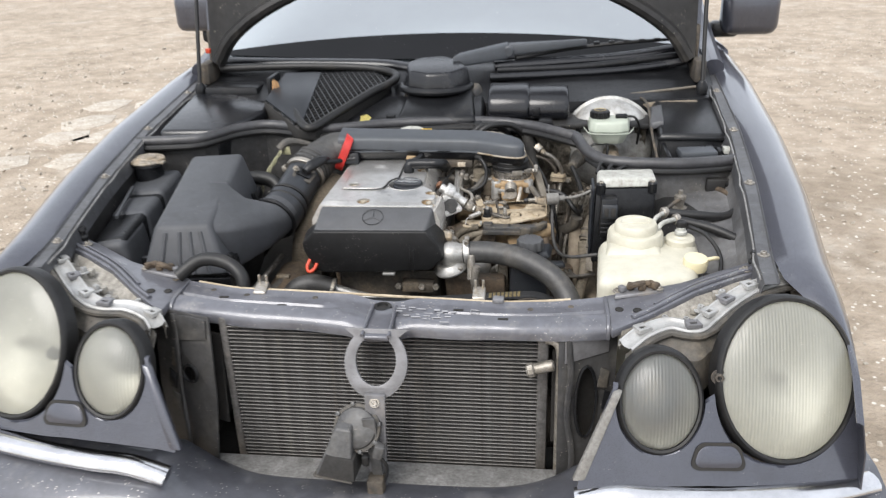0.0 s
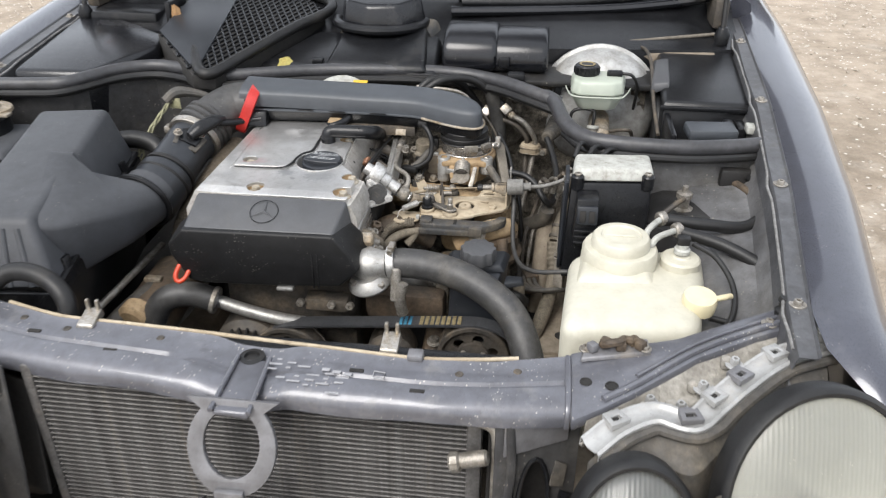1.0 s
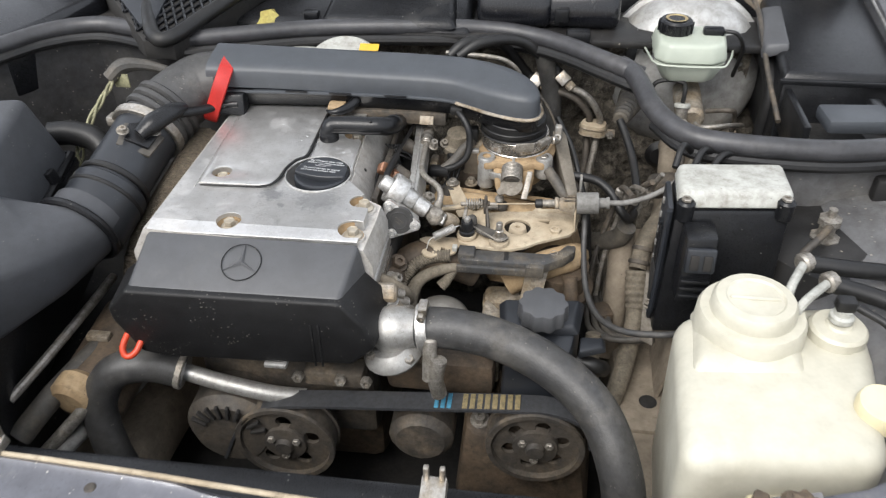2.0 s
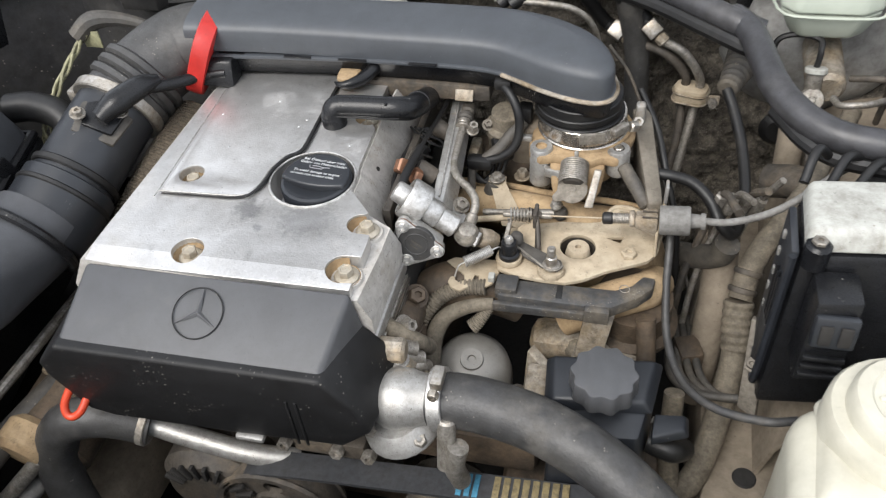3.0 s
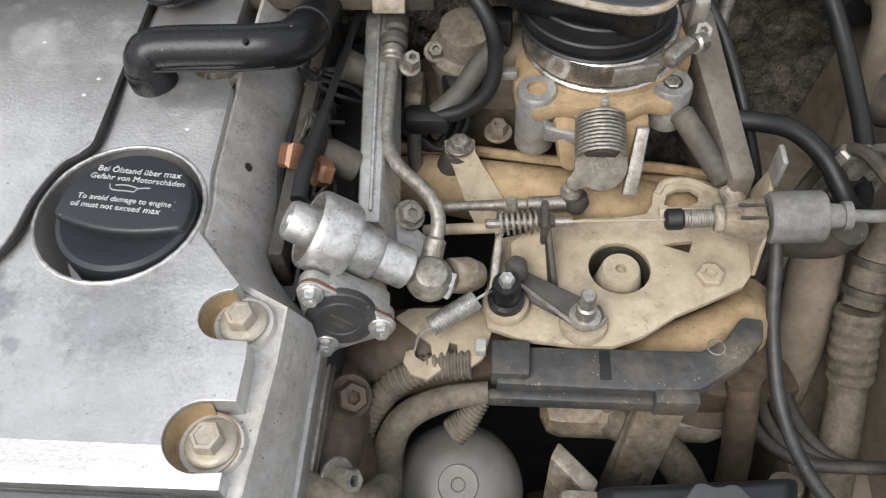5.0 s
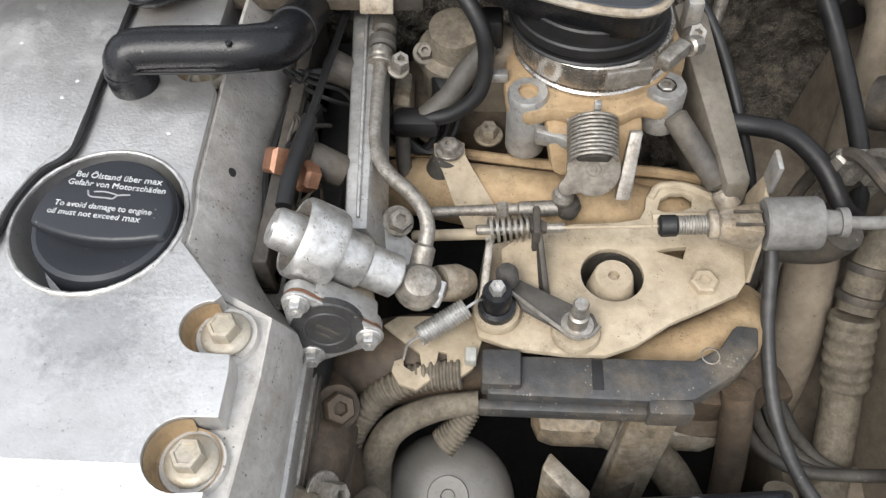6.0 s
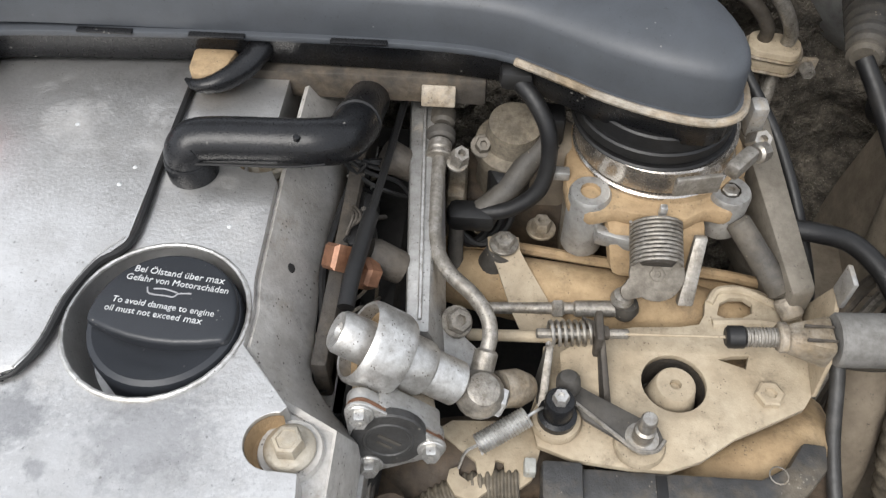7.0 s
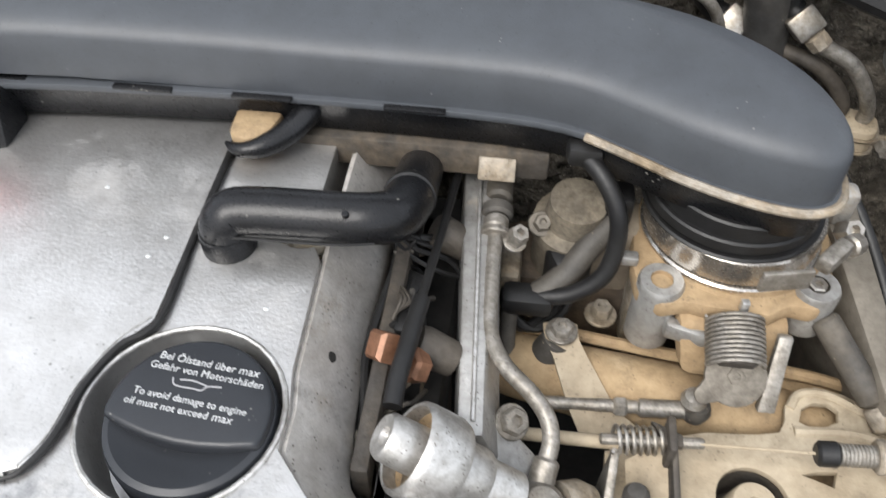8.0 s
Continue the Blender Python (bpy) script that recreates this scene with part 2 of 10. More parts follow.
    if specks:
        v = n.new("ShaderNodeTexVoronoi")
        v.inputs["Scale"].default_value = speck_scale
        k.new(mp.outputs["Vector"], v.inputs["Vector"])
        near = ramp(v.outputs["Distance"], 0.22, 0.12)
        some = ramp(tex(speck_scale * 0.2, 4), 0.66 - specks * 0.4, 0.7 - specks * 0.4)
        both = n.new("ShaderNodeMath")
        both.operation = "MULTIPLY"
        k.new(near, both.inputs[0])
        k.new(some, both.inputs[1])
        colour = mix(both.outputs[0], colour, speck_col)
    k.new(colour, b.inputs["Base Color"])
    k.new(rough_out, b.inputs["Roughness"])
    if not (dust and metal):
        b.inputs["Metallic"].default_value = metal
    b.inputs["Coat Weight"].default_value, b.inputs["Coat Roughness"].default_value = coat, 0.08
    b.inputs["Transmission Weight"].default_value = trans
    if bump:
        add = n.new("ShaderNodeMath")
        add.operation = "MULTIPLY_ADD"
        k.new(big, add.inputs[0])
        add.inputs[1].default_value = 1.5
        k.new(fine, add.inputs[2])
        bp = n.new("ShaderNodeBump")
        bp.inputs["Strength"].default_value, bp.inputs["Distance"].default_value = bump, bump_dist
        k.new(add.outputs[0], bp.inputs["Height"])
        k.new(bp.outputs["Normal"], b.inputs["Normal"])
    return m


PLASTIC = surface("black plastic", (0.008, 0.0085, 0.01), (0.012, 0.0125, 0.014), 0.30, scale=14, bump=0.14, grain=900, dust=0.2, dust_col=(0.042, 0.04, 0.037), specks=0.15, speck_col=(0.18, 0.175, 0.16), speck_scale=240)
CAPBLACK = surface("black cap moulding", (0.018, 0.0205, 0.025), (0.014, 0.016, 0.020), 0.40, scale=14, bump=0.08, grain=1200, dust=0.26, dust_col=(0.045, 0.046, 0.048), specks=0.12, speck_col=(0.15, 0.145, 0.135), speck_scale=420, mottle=0.15)
GLOSSBLACK = surface("glossy black moulding", (0.0065, 0.007, 0.009), (0.009, 0.0095, 0.0115), 0.24, scale=12, bump=0.05, grain=1200, dust=0.24, dust_col=(0.042, 0.042, 0.044), dust_scale=7, specks=0.08, speck_col=(0.14, 0.135, 0.12), speck_scale=240, mottle=0.15)
# Base lifted above black to put the sky's sheen into the colour
SATIN = surface("satin black with sky sheen", (0.053, 0.059, 0.067), (0.046, 0.051, 0.059), 0.50, scale=12, bump=0.06, grain=1200, dust=0.26, dust_col=(0.047, 0.051, 0.059), specks=0.04, speck_col=(0.16, 0.16, 0.155), speck_scale=330, mottle=0.15)
AIRBOX = surface("matt black filter box", (0.066, 0.069, 0.076), (0.055, 0.0575, 0.063), 0.55, scale=12, bump=0.08, grain=1100, dust=0.28, dust_col=(0.05, 0.05, 0.052), specks=0.14, speck_col=(0.18, 0.175, 0.16), speck_scale=260, mottle=0.15)
RUBBER = surface("black rubber", (0.009, 0.009, 0.0098), (0.015, 0.0148, 0.0145), 0.47, scale=30, bump=0.15, grain=700, dust=0.25, dust_col=(0.055, 0.05, 0.043))
RUBBER_DUSTY = surface("dusty rubber", (0.05, 0.048, 0.045), (0.085, 0.076, 0.064), 0.65, scale=25, bump=0.2, grain=500, dust=0.42, dust_col=(0.16, 0.135, 0.1), specks=0.2, speck_col=(0.25, 0.21, 0.16), speck_scale=300)
TRAY = surface("dusty tray plastic", (0.035, 0.036, 0.039), (0.05, 0.05, 0.05), 0.45, scale=30, bump=0.3, grain=800, dust=0.55, dust_col=(0.145, 0.122, 0.09), dust_scale=30, specks=0.35, speck_col=(0.22, 0.2, 0.165), speck_scale=380, grime=0.22, grime_col=(0.03, 0.03, 0.03), grime_scale=60)
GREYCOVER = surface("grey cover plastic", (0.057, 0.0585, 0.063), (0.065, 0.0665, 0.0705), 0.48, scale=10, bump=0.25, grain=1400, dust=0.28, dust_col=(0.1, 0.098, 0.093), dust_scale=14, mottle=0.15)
COVERFACE = surface("near-black cover plastic", (0.008, 0.008, 0.0085), (0.012, 0.012, 0.0125), 0.5, scale=10, bump=0.25, grain=1400, dust=0.16, dust_col=(0.03, 0.029, 0.027), dust_scale=40, specks=0.3, speck_col=(0.10, 0.095, 0.085), speck_scale=210)
ALU = surface("painted aluminium cover", (0.615, 0.608, 0.596), (0.565, 0.558, 0.546), 0.34, metal=0.82, scale=14, bump=0.22, grain=520, dust=0.34, dust_col=(0.32, 0.312, 0.297), dust_scale=9, specks=0.08, speck_col=(0.25, 0.24, 0.22), speck_scale=260, dust_soft=0.3, grime=0.22, grime_col=(0.27, 0.263, 0.252), grime_scale=26, mottle=0.16)
ALU_RAW = surface("raw cast aluminium", (0.46, 0.455, 0.44), (0.34, 0.332, 0.315), 0.42, metal=0.65, scale=40, bump=0.3, grain=700, dust=0.26, dust_col=(0.34, 0.265, 0.17), dust_scale=30, dust_soft=0.2, specks=0.3, speck_col=(0.08, 0.07, 0.06), speck_scale=480, grime=0.16, mottle=0.25)
BOLTHEAD = surface("dust-filmed bolt steel", (0.46, 0.42, 0.35), (0.35, 0.305, 0.235), 0.45, metal=0.45, scale=70, bump=0.2, grain=900, dust=0.42, dust_col=(0.42, 0.335, 0.22), dust_scale=60, dust_soft=0.4, mottle=0.2)
BANDSTEEL = surface("polished steel band", (0.52, 0.49, 0.45), (0.44, 0.41, 0.37), 0.24, metal=0.9, scale=50, bump=0.08, grain=700, dust=0.22, dust_col=(0.3, 0.235, 0.155), dust_scale=35, mottle=0.1, pepper=0)
ALU_DUSTY = surface("dust-covered aluminium", (0.39, 0.358, 0.308), (0.24, 0.192, 0.13), 0.55, metal=0.35, scale=35, bump=0.4, grain=500, dust=0.48, dust_col=(0.37, 0.28, 0.175), dust_scale=30, specks=0.25, speck_col=(0.08, 0.065, 0.05), speck_scale=380, grime=0.42, grime_col=(0.075, 0.056, 0.038), grime_scale=85)
FLANK = surface("dirty cover flank", (0.54, 0.522, 0.495), (0.40, 0.378, 0.345), 0.42, metal=0.12, scale=30, bump=0.3, grain=500, dust=0.3, dust_col=(0.27, 0.21, 0.14), dust_scale=20, specks=0.35, speck_col=(0.1, 0.09, 0.08), speck_scale=340, grime=0.25, grime_col=(0.10, 0.085, 0.066), grime_scale=30, mottle=0.25)
TAN = surface("tan dust on metal", (0.41, 0.298, 0.172), (0.29, 0.2, 0.11), 0.85, scale=26, bump=0.4, grain=600, dust=0.36, dust_col=(0.40, 0.32, 0.22), dust_scale=16, dust_soft=0.4, specks=0.3, speck_col=(0.12, 0.09, 0.06), speck_scale=420, grime=0.34, grime_col=(0.125, 0.092, 0.058), grime_scale=42, mottle=0.25)
PLATE = surface("dusty plate", (0.455, 0.388, 0.287), (0.335, 0.272, 0.188), 0.75, metal=0.05, scale=18, bump=0.3, grain=700, dust=0.36, dust_col=(0.41, 0.345, 0.25), dust_scale=13, dust_soft=0.4, specks=0.3, speck_col=(0.13, 0.10, 0.07), speck_scale=460, grime=0.30, grime_col=(0.14, 0.107, 0.07), grime_scale=44, mottle=0.25)
DUSTY_STRAP = surface("dust-dulled strap", (0.19, 0.17, 0.14), (0.125, 0.11, 0.088), 0.7, metal=0.1, scale=24, bump=0.3, grain=600, dust=0.38, dust_col=(0.25, 0.205, 0.145), dust_scale=18, specks=0.2, speck_col=(0.07, 0.06, 0.045), speck_scale=380, mottle=0.3)
BROWN = surface("oily brown casting", (0.11, 0.078, 0.05), (0.055, 0.042, 0.03), 0.7, scale=30, bump=0.5, grain=350, dust=0.35, dust_col=(0.2, 0.15, 0.098), dust_scale=25, grime=0.4, grime_col=(0.028, 0.022, 0.017), grime_scale=55)
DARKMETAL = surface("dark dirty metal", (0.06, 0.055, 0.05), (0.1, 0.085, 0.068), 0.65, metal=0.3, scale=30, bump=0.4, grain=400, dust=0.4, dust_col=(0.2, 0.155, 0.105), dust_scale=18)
STEEL = surface("dull zinc steel", (0.5, 0.48, 0.45), (0.4, 0.36, 0.3), 0.38, metal=0.85, scale=60, bump=0.15, grain=900, dust=0.2, dust_col=(0.38, 0.3, 0.2), dust_scale=60)
STEEL_DULL = surface("dusty steel", (0.38, 0.362, 0.332), (0.25, 0.228, 0.195), 0.45, metal=0.6, scale=80, bump=0.3, grain=900, specks=0.3, speck_col=(0.07, 0.06, 0.05), speck_scale=500, dust=0.32, dust_col=(0.34, 0.27, 0.18), dust_scale=40, grime=0.35, grime_col=(0.07, 0.057, 0.044), grime_scale=110)
SILVER = surface("bright worn zinc", (0.66, 0.655, 0.64), (0.56, 0.55, 0.53), 0.4, metal=0.8, scale=45, bump=0.15, grain=700, specks=0.38, speck_col=(0.16, 0.14, 0.12), speck_scale=520, dust=0.12, dust_col=(0.48, 0.37, 0.22), dust_scale=40)
CHROME = surface("chrome", (0.62, 0.62, 0.63), (0.5, 0.5, 0.51), 0.2, metal=1.0, scale=20, bump=0.03, grain=300, rough_var=0.05, mottle=0, pepper=0)
BELT = surface("slate drive belt", (0.034, 0.036, 0.04), (0.045, 0.046, 0.049), 0.5, scale=40, bump=0.15, grain=700, dust=0.3, dust_col=(0.07, 0.068, 0.062), dust_scale=30)
COPPER = surface("tarnished copper", (0.27, 0.135, 0.08), (0.18, 0.09, 0.052), 0.45, metal=0.4, scale=60, bump=0.1, grain=600)
YELLOW_ZINC = surface("yellow zinc", (0.52, 0.42, 0.22), (0.44, 0.35, 0.2), 0.45, metal=0.6, scale=50, bump=0.1)
PAINT = surface("dark grey metallic paint", (0.048, 0.051, 0.067), (0.056, 0.059, 0.075), 0.3, metal=0.35, scale=6, bump=0.02, grain=900, coat=0.9, dust=0.2, dust_col=(0.12, 0.12, 0.125), dust_scale=5, specks=0.14, speck_col=(0.28, 0.27, 0.26), speck_scale=260, mottle=0.15, pepper=0)
PAINT_TOP = surface("dusty grey painted panel", (0.125, 0.128, 0.146), (0.098, 0.10, 0.115), 0.36, metal=0.25, scale=11, bump=0.1, grain=500, coat=0.4, dust=0.34, dust_col=(0.225, 0.22, 0.215), dust_scale=14, specks=0.3, speck_col=(0.4, 0.38, 0.35), speck_scale=190, grime=0.2, grime_col=(0.06, 0.058, 0.056), grime_scale=30, mottle=0.2)
# Lighter copy of the body paint: dust and sky reflection in its colour
PAINT_SHEEN = surface("dusty paint with sky sheen", (0.085, 0.088, 0.103), (0.07, 0.073, 0.088), 0.36, metal=0.3, scale=7, bump=0.04, grain=700, coat=0.6, dust=0.38, dust_col=(0.17, 0.168, 0.17), dust_scale=10, specks=0.3, speck_col=(0.45, 0.43, 0.4), speck_scale=170, mottle=0.25, pepper=0.12)
INNER = surface("dirty inner wing and shaded bonnet", (0.016, 0.016, 0.0165), (0.026, 0.025, 0.0245), 0.45, scale=9, bump=0.2, grain=400, dust=0.36, dust_col=(0.085, 0.078, 0.068), dust_scale=7, specks=0.2, speck_col=(0.2, 0.18, 0.15), speck_scale=120)
FELT = surface("matted grey felt", (0.225, 0.198, 0.16), (0.07, 0.061, 0.05), 0.95, scale=75, bump=1.0, grain=420, dust=0.3, dust_col=(0.2, 0.175, 0.135), dust_scale=34, specks=0.6, speck_col=(0.34, 0.315, 0.265), speck_scale=520, grime=0.4, grime_col=(0.035, 0.032, 0.027), grime_scale=130, bump_dist=0.005)
CREAM = surface("yellowed translucent tank", (0.50, 0.485, 0.41), (0.45, 0.43, 0.35), 0.45, scale=7, bump=0.05, grain=500, dust=0.2, dust_col=(0.36, 0.31, 0.22), dust_scale=12, mottle=0.15, pepper=0.12)
CREAM_CAP = surface("yellowed tank cap", (0.6, 0.54, 0.36), (0.52, 0.46, 0.3), 0.45, scale=20, bump=0.05, mottle=0, pepper=0)
PALE = surface("pale grey lid", (0.41, 0.415, 0.385), (0.36, 0.362, 0.335), 0.55, scale=16, bump=0.12, dust=0.3, dust_col=(0.26, 0.23, 0.185), dust_scale=18, specks=0.12, speck_col=(0.2, 0.17, 0.13), speck_scale=200)
GREENISH = surface("greenish reservoir", (0.37, 0.40, 0.34), (0.31, 0.34, 0.285), 0.35, scale=14, bump=0.04, mottle=0, pepper=0)
RED = surface("red tape", (0.5, 0.03, 0.024), (0.4, 0.024, 0.02), 0.4, scale=30, bump=0.25, grain=120, mottle=0.15)
ORANGE = surface("orange plastic", (0.55, 0.06, 0.022), (0.48, 0.05, 0.02), 0.4, scale=30, bump=0.05, mottle=0)
YELLOW = surface("yellow sticker", (0.6, 0.38, 0.03), (0.5, 0.31, 0.03), 0.5, scale=30, bump=0.02, mottle=0)
WHITE = surface("white lettering", (0.52, 0.53, 0.53), (0.38, 0.39, 0.39), 0.6, scale=200, bump=0, mottle=0, pepper=0)
GREYMARK = surface("faded marking", (0.3, 0.3, 0.31), (0.24, 0.24, 0.25), 0.6, scale=80, bump=0, mottle=0)
BLUE = surface("blue belt marking", (0.05, 0.22, 0.34), (0.04, 0.16, 0.25), 0.6, scale=80, bump=0)
OCHRE = surface("ochre belt marking", (0.25, 0.2, 0.1), (0.14, 0.115, 0.065), 0.6, scale=200, bump=0)
GROUND = surface("dry dirt and gravel", (0.40, 0.335, 0.265), (0.31, 0.255, 0.195), 0.95, scale=1.3, bump=0.8, grain=35, dust=0.35, dust_col=(0.5, 0.46, 0.4), dust_scale=2.2, specks=0.6, speck_col=(0.6, 0.56, 0.5), speck_scale=26, bump_dist=0.02, pepper=0.12)
STONE = surface("pale stone", (0.5, 0.46, 0.4), (0.38, 0.33, 0.27), 0.9, scale=12, bump=0.3)
FINS = surface("condenser fins", (0.06, 0.057, 0.055), (0.11, 0.105, 0.1), 0.6, metal=0.4, scale=90, bump=0.8, grain=500, dust=0.3, dust_col=(0.2, 0.17, 0.125), dust_scale=14, stretch=(6, 1, 1), bump_dist=0.003)
TUBEMETAL = surface("condenser tube metal", (0.16, 0.155, 0.152), (0.1, 0.096, 0.093), 0.5, metal=0.45, scale=60, bump=0.2, grain=500, dust=0.3, dust_col=(0.24, 0.2, 0.15), dust_scale=25)
BRACKET = surface("dull grey bracket", (0.2, 0.2, 0.21), (0.14, 0.138, 0.142), 0.5, metal=0.4, scale=30, bump=0.2, grain=400, dust=0.3, dust_col=(0.26, 0.22, 0.17), mottle=0.12)
LAMPFRAME = surface("dirty silver lamp frame", (0.4, 0.4, 0.395), (0.3, 0.3, 0.292), 0.42, metal=0.35, scale=18, bump=0.12, dust=0.3, dust_col=(0.36, 0.33, 0.28), dust_scale=16, grime=0.16, grime_col=(0.16, 0.15, 0.13), grime_scale=30, mottle=0.15)
SHELF = surface("pale dirty shelf", (0.36, 0.345, 0.31), (0.22, 0.205, 0.18), 0.7, scale=24, bump=0.3, grain=300, dust=0.35, dust_col=(0.42, 0.39, 0.33), dust_scale=18, grime=0.34, grime_col=(0.07, 0.062, 0.052), grime_scale=32)
FLANGE = surface("dusty grey wing flange", (0.088, 0.09, 0.097), (0.062, 0.063, 0.068), 0.45, metal=0.1, scale=14, bump=0.15, grain=500, dust=0.3, dust_col=(0.15, 0.146, 0.14), dust_scale=16, specks=0.2, speck_col=(0.3, 0.285, 0.26), speck_scale=190, grime=0.25, grime_col=(0.03, 0.029, 0.028), grime_scale=25)
EDGE_WORN = surface("worn flange edge", (0.27, 0.268, 0.265), (0.17, 0.168, 0.165), 0.5, metal=0.2, scale=40, bump=0.2, grain=500, grime=0.3, grime_col=(0.06, 0.056, 0.05), grime_scale=60)
HORN = surface("dusty horn enamel", (0.06, 0.061, 0.064), (0.085, 0.084, 0.083), 0.45, scale=30, bump=0.25, grain=400, dust=0.4, dust_col=(0.15, 0.143, 0.13), dust_scale=24, specks=0.2, speck_col=(0.26, 0.24, 0.21), speck_scale=220)
BAFFLE = surface("dusty black baffle", (0.036, 0.036, 0.038), (0.055, 0.054, 0.053), 0.48, scale=16, bump=0.3, grain=300, dust=0.34, dust_col=(0.11, 0.104, 0.094), dust_scale=12, specks=0.3, speck_col=(0.24, 0.22, 0.19), speck_scale=150, grime=0.3, grime_col=(0.014, 0.014, 0.014), grime_scale=22)
def lamp_glass(name, haze, clear):
    """Fluted lamp glass under a film of haze."""
    g = surface(name, haze, tuple(c * 0.84 for c in haze), 0.30, scale=9, bump=0, grain=90, coat=0.12, dust=0.5, dust_col=tuple(c * 0.62 for c in haze), dust_scale=4, dust_soft=0.6, specks=0.16, speck_col=(0.62, 0.6, 0.54), speck_scale=300, trans=clear, rough_var=0.05, mottle=0, pepper=0)
    ln, lk = g.node_tree.nodes, g.node_tree.links
    flute = ln.new("ShaderNodeTexWave")
    flute.wave_type, flute.bands_direction = "BANDS", "X"
    flute.inputs["Scale"].default_value, flute.inputs["Distortion"].default_value = 60.0, 0.3
    at = ln.new("ShaderNodeTexCoord")
    lk.new(at.outputs["Object"], flute.inputs["Vector"])
    fb = ln.new("ShaderNodeBump")
    fb.inputs["Strength"].default_value, fb.inputs["Distance"].default_value = 0.2, 0.0016
    lk.new(flute.outputs["Fac"], fb.inputs["Height"])
    lk.new(fb.outputs["Normal"], ln["Principled BSDF"].inputs["Normal"])
    ln["Principled BSDF"].inputs["Specular IOR Level"].default_value = 0.3
    return g


LENS = lamp_glass("hazed lamp glass", (0.335, 0.34, 0.31), 0.58)
LENS_CLEAR = lamp_glass("clearer lamp glass", (0.52, 0.54, 0.52), 0.86)
REFLECTOR = surface("lamp reflector", (0.8, 0.79, 0.74), (0.66, 0.64, 0.57), 0.6, metal=0.9, scale=12, bump=0.15, stretch=(8, 8, 1), mottle=0, pepper=0)
# Near-black that puts the shade inside holes and gaps into colour
DARK = surface("cavity shade black", (0.012, 0.0115, 0.011), (0.02, 0.018, 0.016), 0.8, scale=20, bump=0.3, grain=200, dust=0.2, dust_col=(0.06, 0.05, 0.04))
BOOSTER = surface("silver booster shell", (0.44, 0.44, 0.43), (0.36, 0.36, 0.35), 0.42, metal=0.4, scale=12, bump=0.06, dust=0.3, dust_col=(0.32, 0.28, 0.22), dust_scale=9)
WIRE = surface("pale wire", (0.34, 0.33, 0.2), (0.22, 0.21, 0.13), 0.6, scale=60, bump=0.1)
# Pale base and raised IOR put the bright sky's reflection into the glass
TINT = surface("sky-toned window glass", (0.21, 0.25, 0.27), (0.19, 0.23, 0.25), 0.06, scale=4, bump=0.0, rough_var=0.02, coat=1.0, specks=0.05, speck_col=(0.5, 0.5, 0.5), speck_scale=120, mottle=0, pepper=0)
TINT.node_tree.nodes["Principled BSDF"].inputs["IOR"].default_value = 3.3
TINT.node_tree.nodes["Principled BSDF"].inputs["Coat Roughness"].default_value = 0.02
SATIN.node_tree.nodes["Principled BSDF"].inputs["IOR"].default_value = 1.5
INNER_DUSTY = surface("dusty inner panel", (0.15, 0.15, 0.153), (0.085, 0.085, 0.088), 0.42, scale=8, bump=0.25, grain=300, dust=0.45, dust_col=(0.16, 0.152, 0.138), dust_scale=6, specks=0.3, speck_col=(0.24, 0.22, 0.19), speck_scale=130, grime=0.3, grime_col=(0.02, 0.019, 0.018), grime_scale=14)
DOME = surface("worn grey pump shell", (0.235, 0.226, 0.207), (0.19, 0.18, 0.163), 0.45, metal=0.3, scale=16, bump=0.15, grain=500, dust=0.3, dust_col=(0.25, 0.22, 0.175), dust_scale=14, grime=0.36, grime_col=(0.15, 0.145, 0.14), grime_scale=11, mottle=0.15)
# Greyed rubber: dust film plus the sky's reflection put into the colour
SEALRUBBER = surface("seal rubber with dust and sky sheen", (0.036, 0.0365, 0.04), (0.048, 0.048, 0.052), 0.42, scale=16, bump=0.12, grain=500, dust=0.34, dust_col=(0.085, 0.083, 0.083), dust_scale=10)
GREY_RUBBER = surface("grey dusty rubber", (0.2, 0.196, 0.186), (0.15, 0.145, 0.135), 0.65, scale=40, bump=0.2, grain=500, dust=0.3, dust_col=(0.26, 0.23, 0.18), dust_scale=30)
WOVEN = surface("woven brown hose", (0.16, 0.13, 0.095), (0.09, 0.074, 0.054), 0.85, scale=160, bump=0.8, grain=420, dust=0.3, dust_col=(0.15, 0.118, 0.08), dust_scale=40, stretch=(1, 2, 1), bump_dist=0.003)
HOSE = surface("dusty hose rubber", (0.034, 0.034, 0.035), (0.05, 0.049, 0.047), 0.5, scale=22, bump=0.3, grain=420, dust=0.4, dust_col=(0.11, 0.102, 0.09), dust_scale=16, specks=0.2, speck_col=(0.15, 0.14, 0.12), speck_scale=260)
CONDUIT = surface("dust-caked conduit", (0.19, 0.163, 0.122), (0.10, 0.085, 0.064), 0.8, scale=60, bump=0.3, grain=600, dust=0.4, dust_col=(0.27, 0.225, 0.165), dust_scale=40, grime=0.3, grime_col=(0.05, 0.043, 0.034), grime_scale=60)
LEVER = surface("tarnished lever steel", (0.2, 0.18, 0.15), (0.12, 0.105, 0.085), 0.6, metal=0.35, scale=60, bump=0.2, grain=700, dust=0.3, dust_col=(0.26, 0.2, 0.135), dust_scale=40)
DRYMUD = surface("dried mud", (0.25, 0.21, 0.16), (0.165, 0.136, 0.102), 0.85, scale=14, bump=0.3, grain=300, dust=0.4, dust_col=(0.29, 0.245, 0.185), dust_scale=10, specks=0.2, speck_col=(0.1, 0.085, 0.065), speck_scale=260, mottle=0.3)
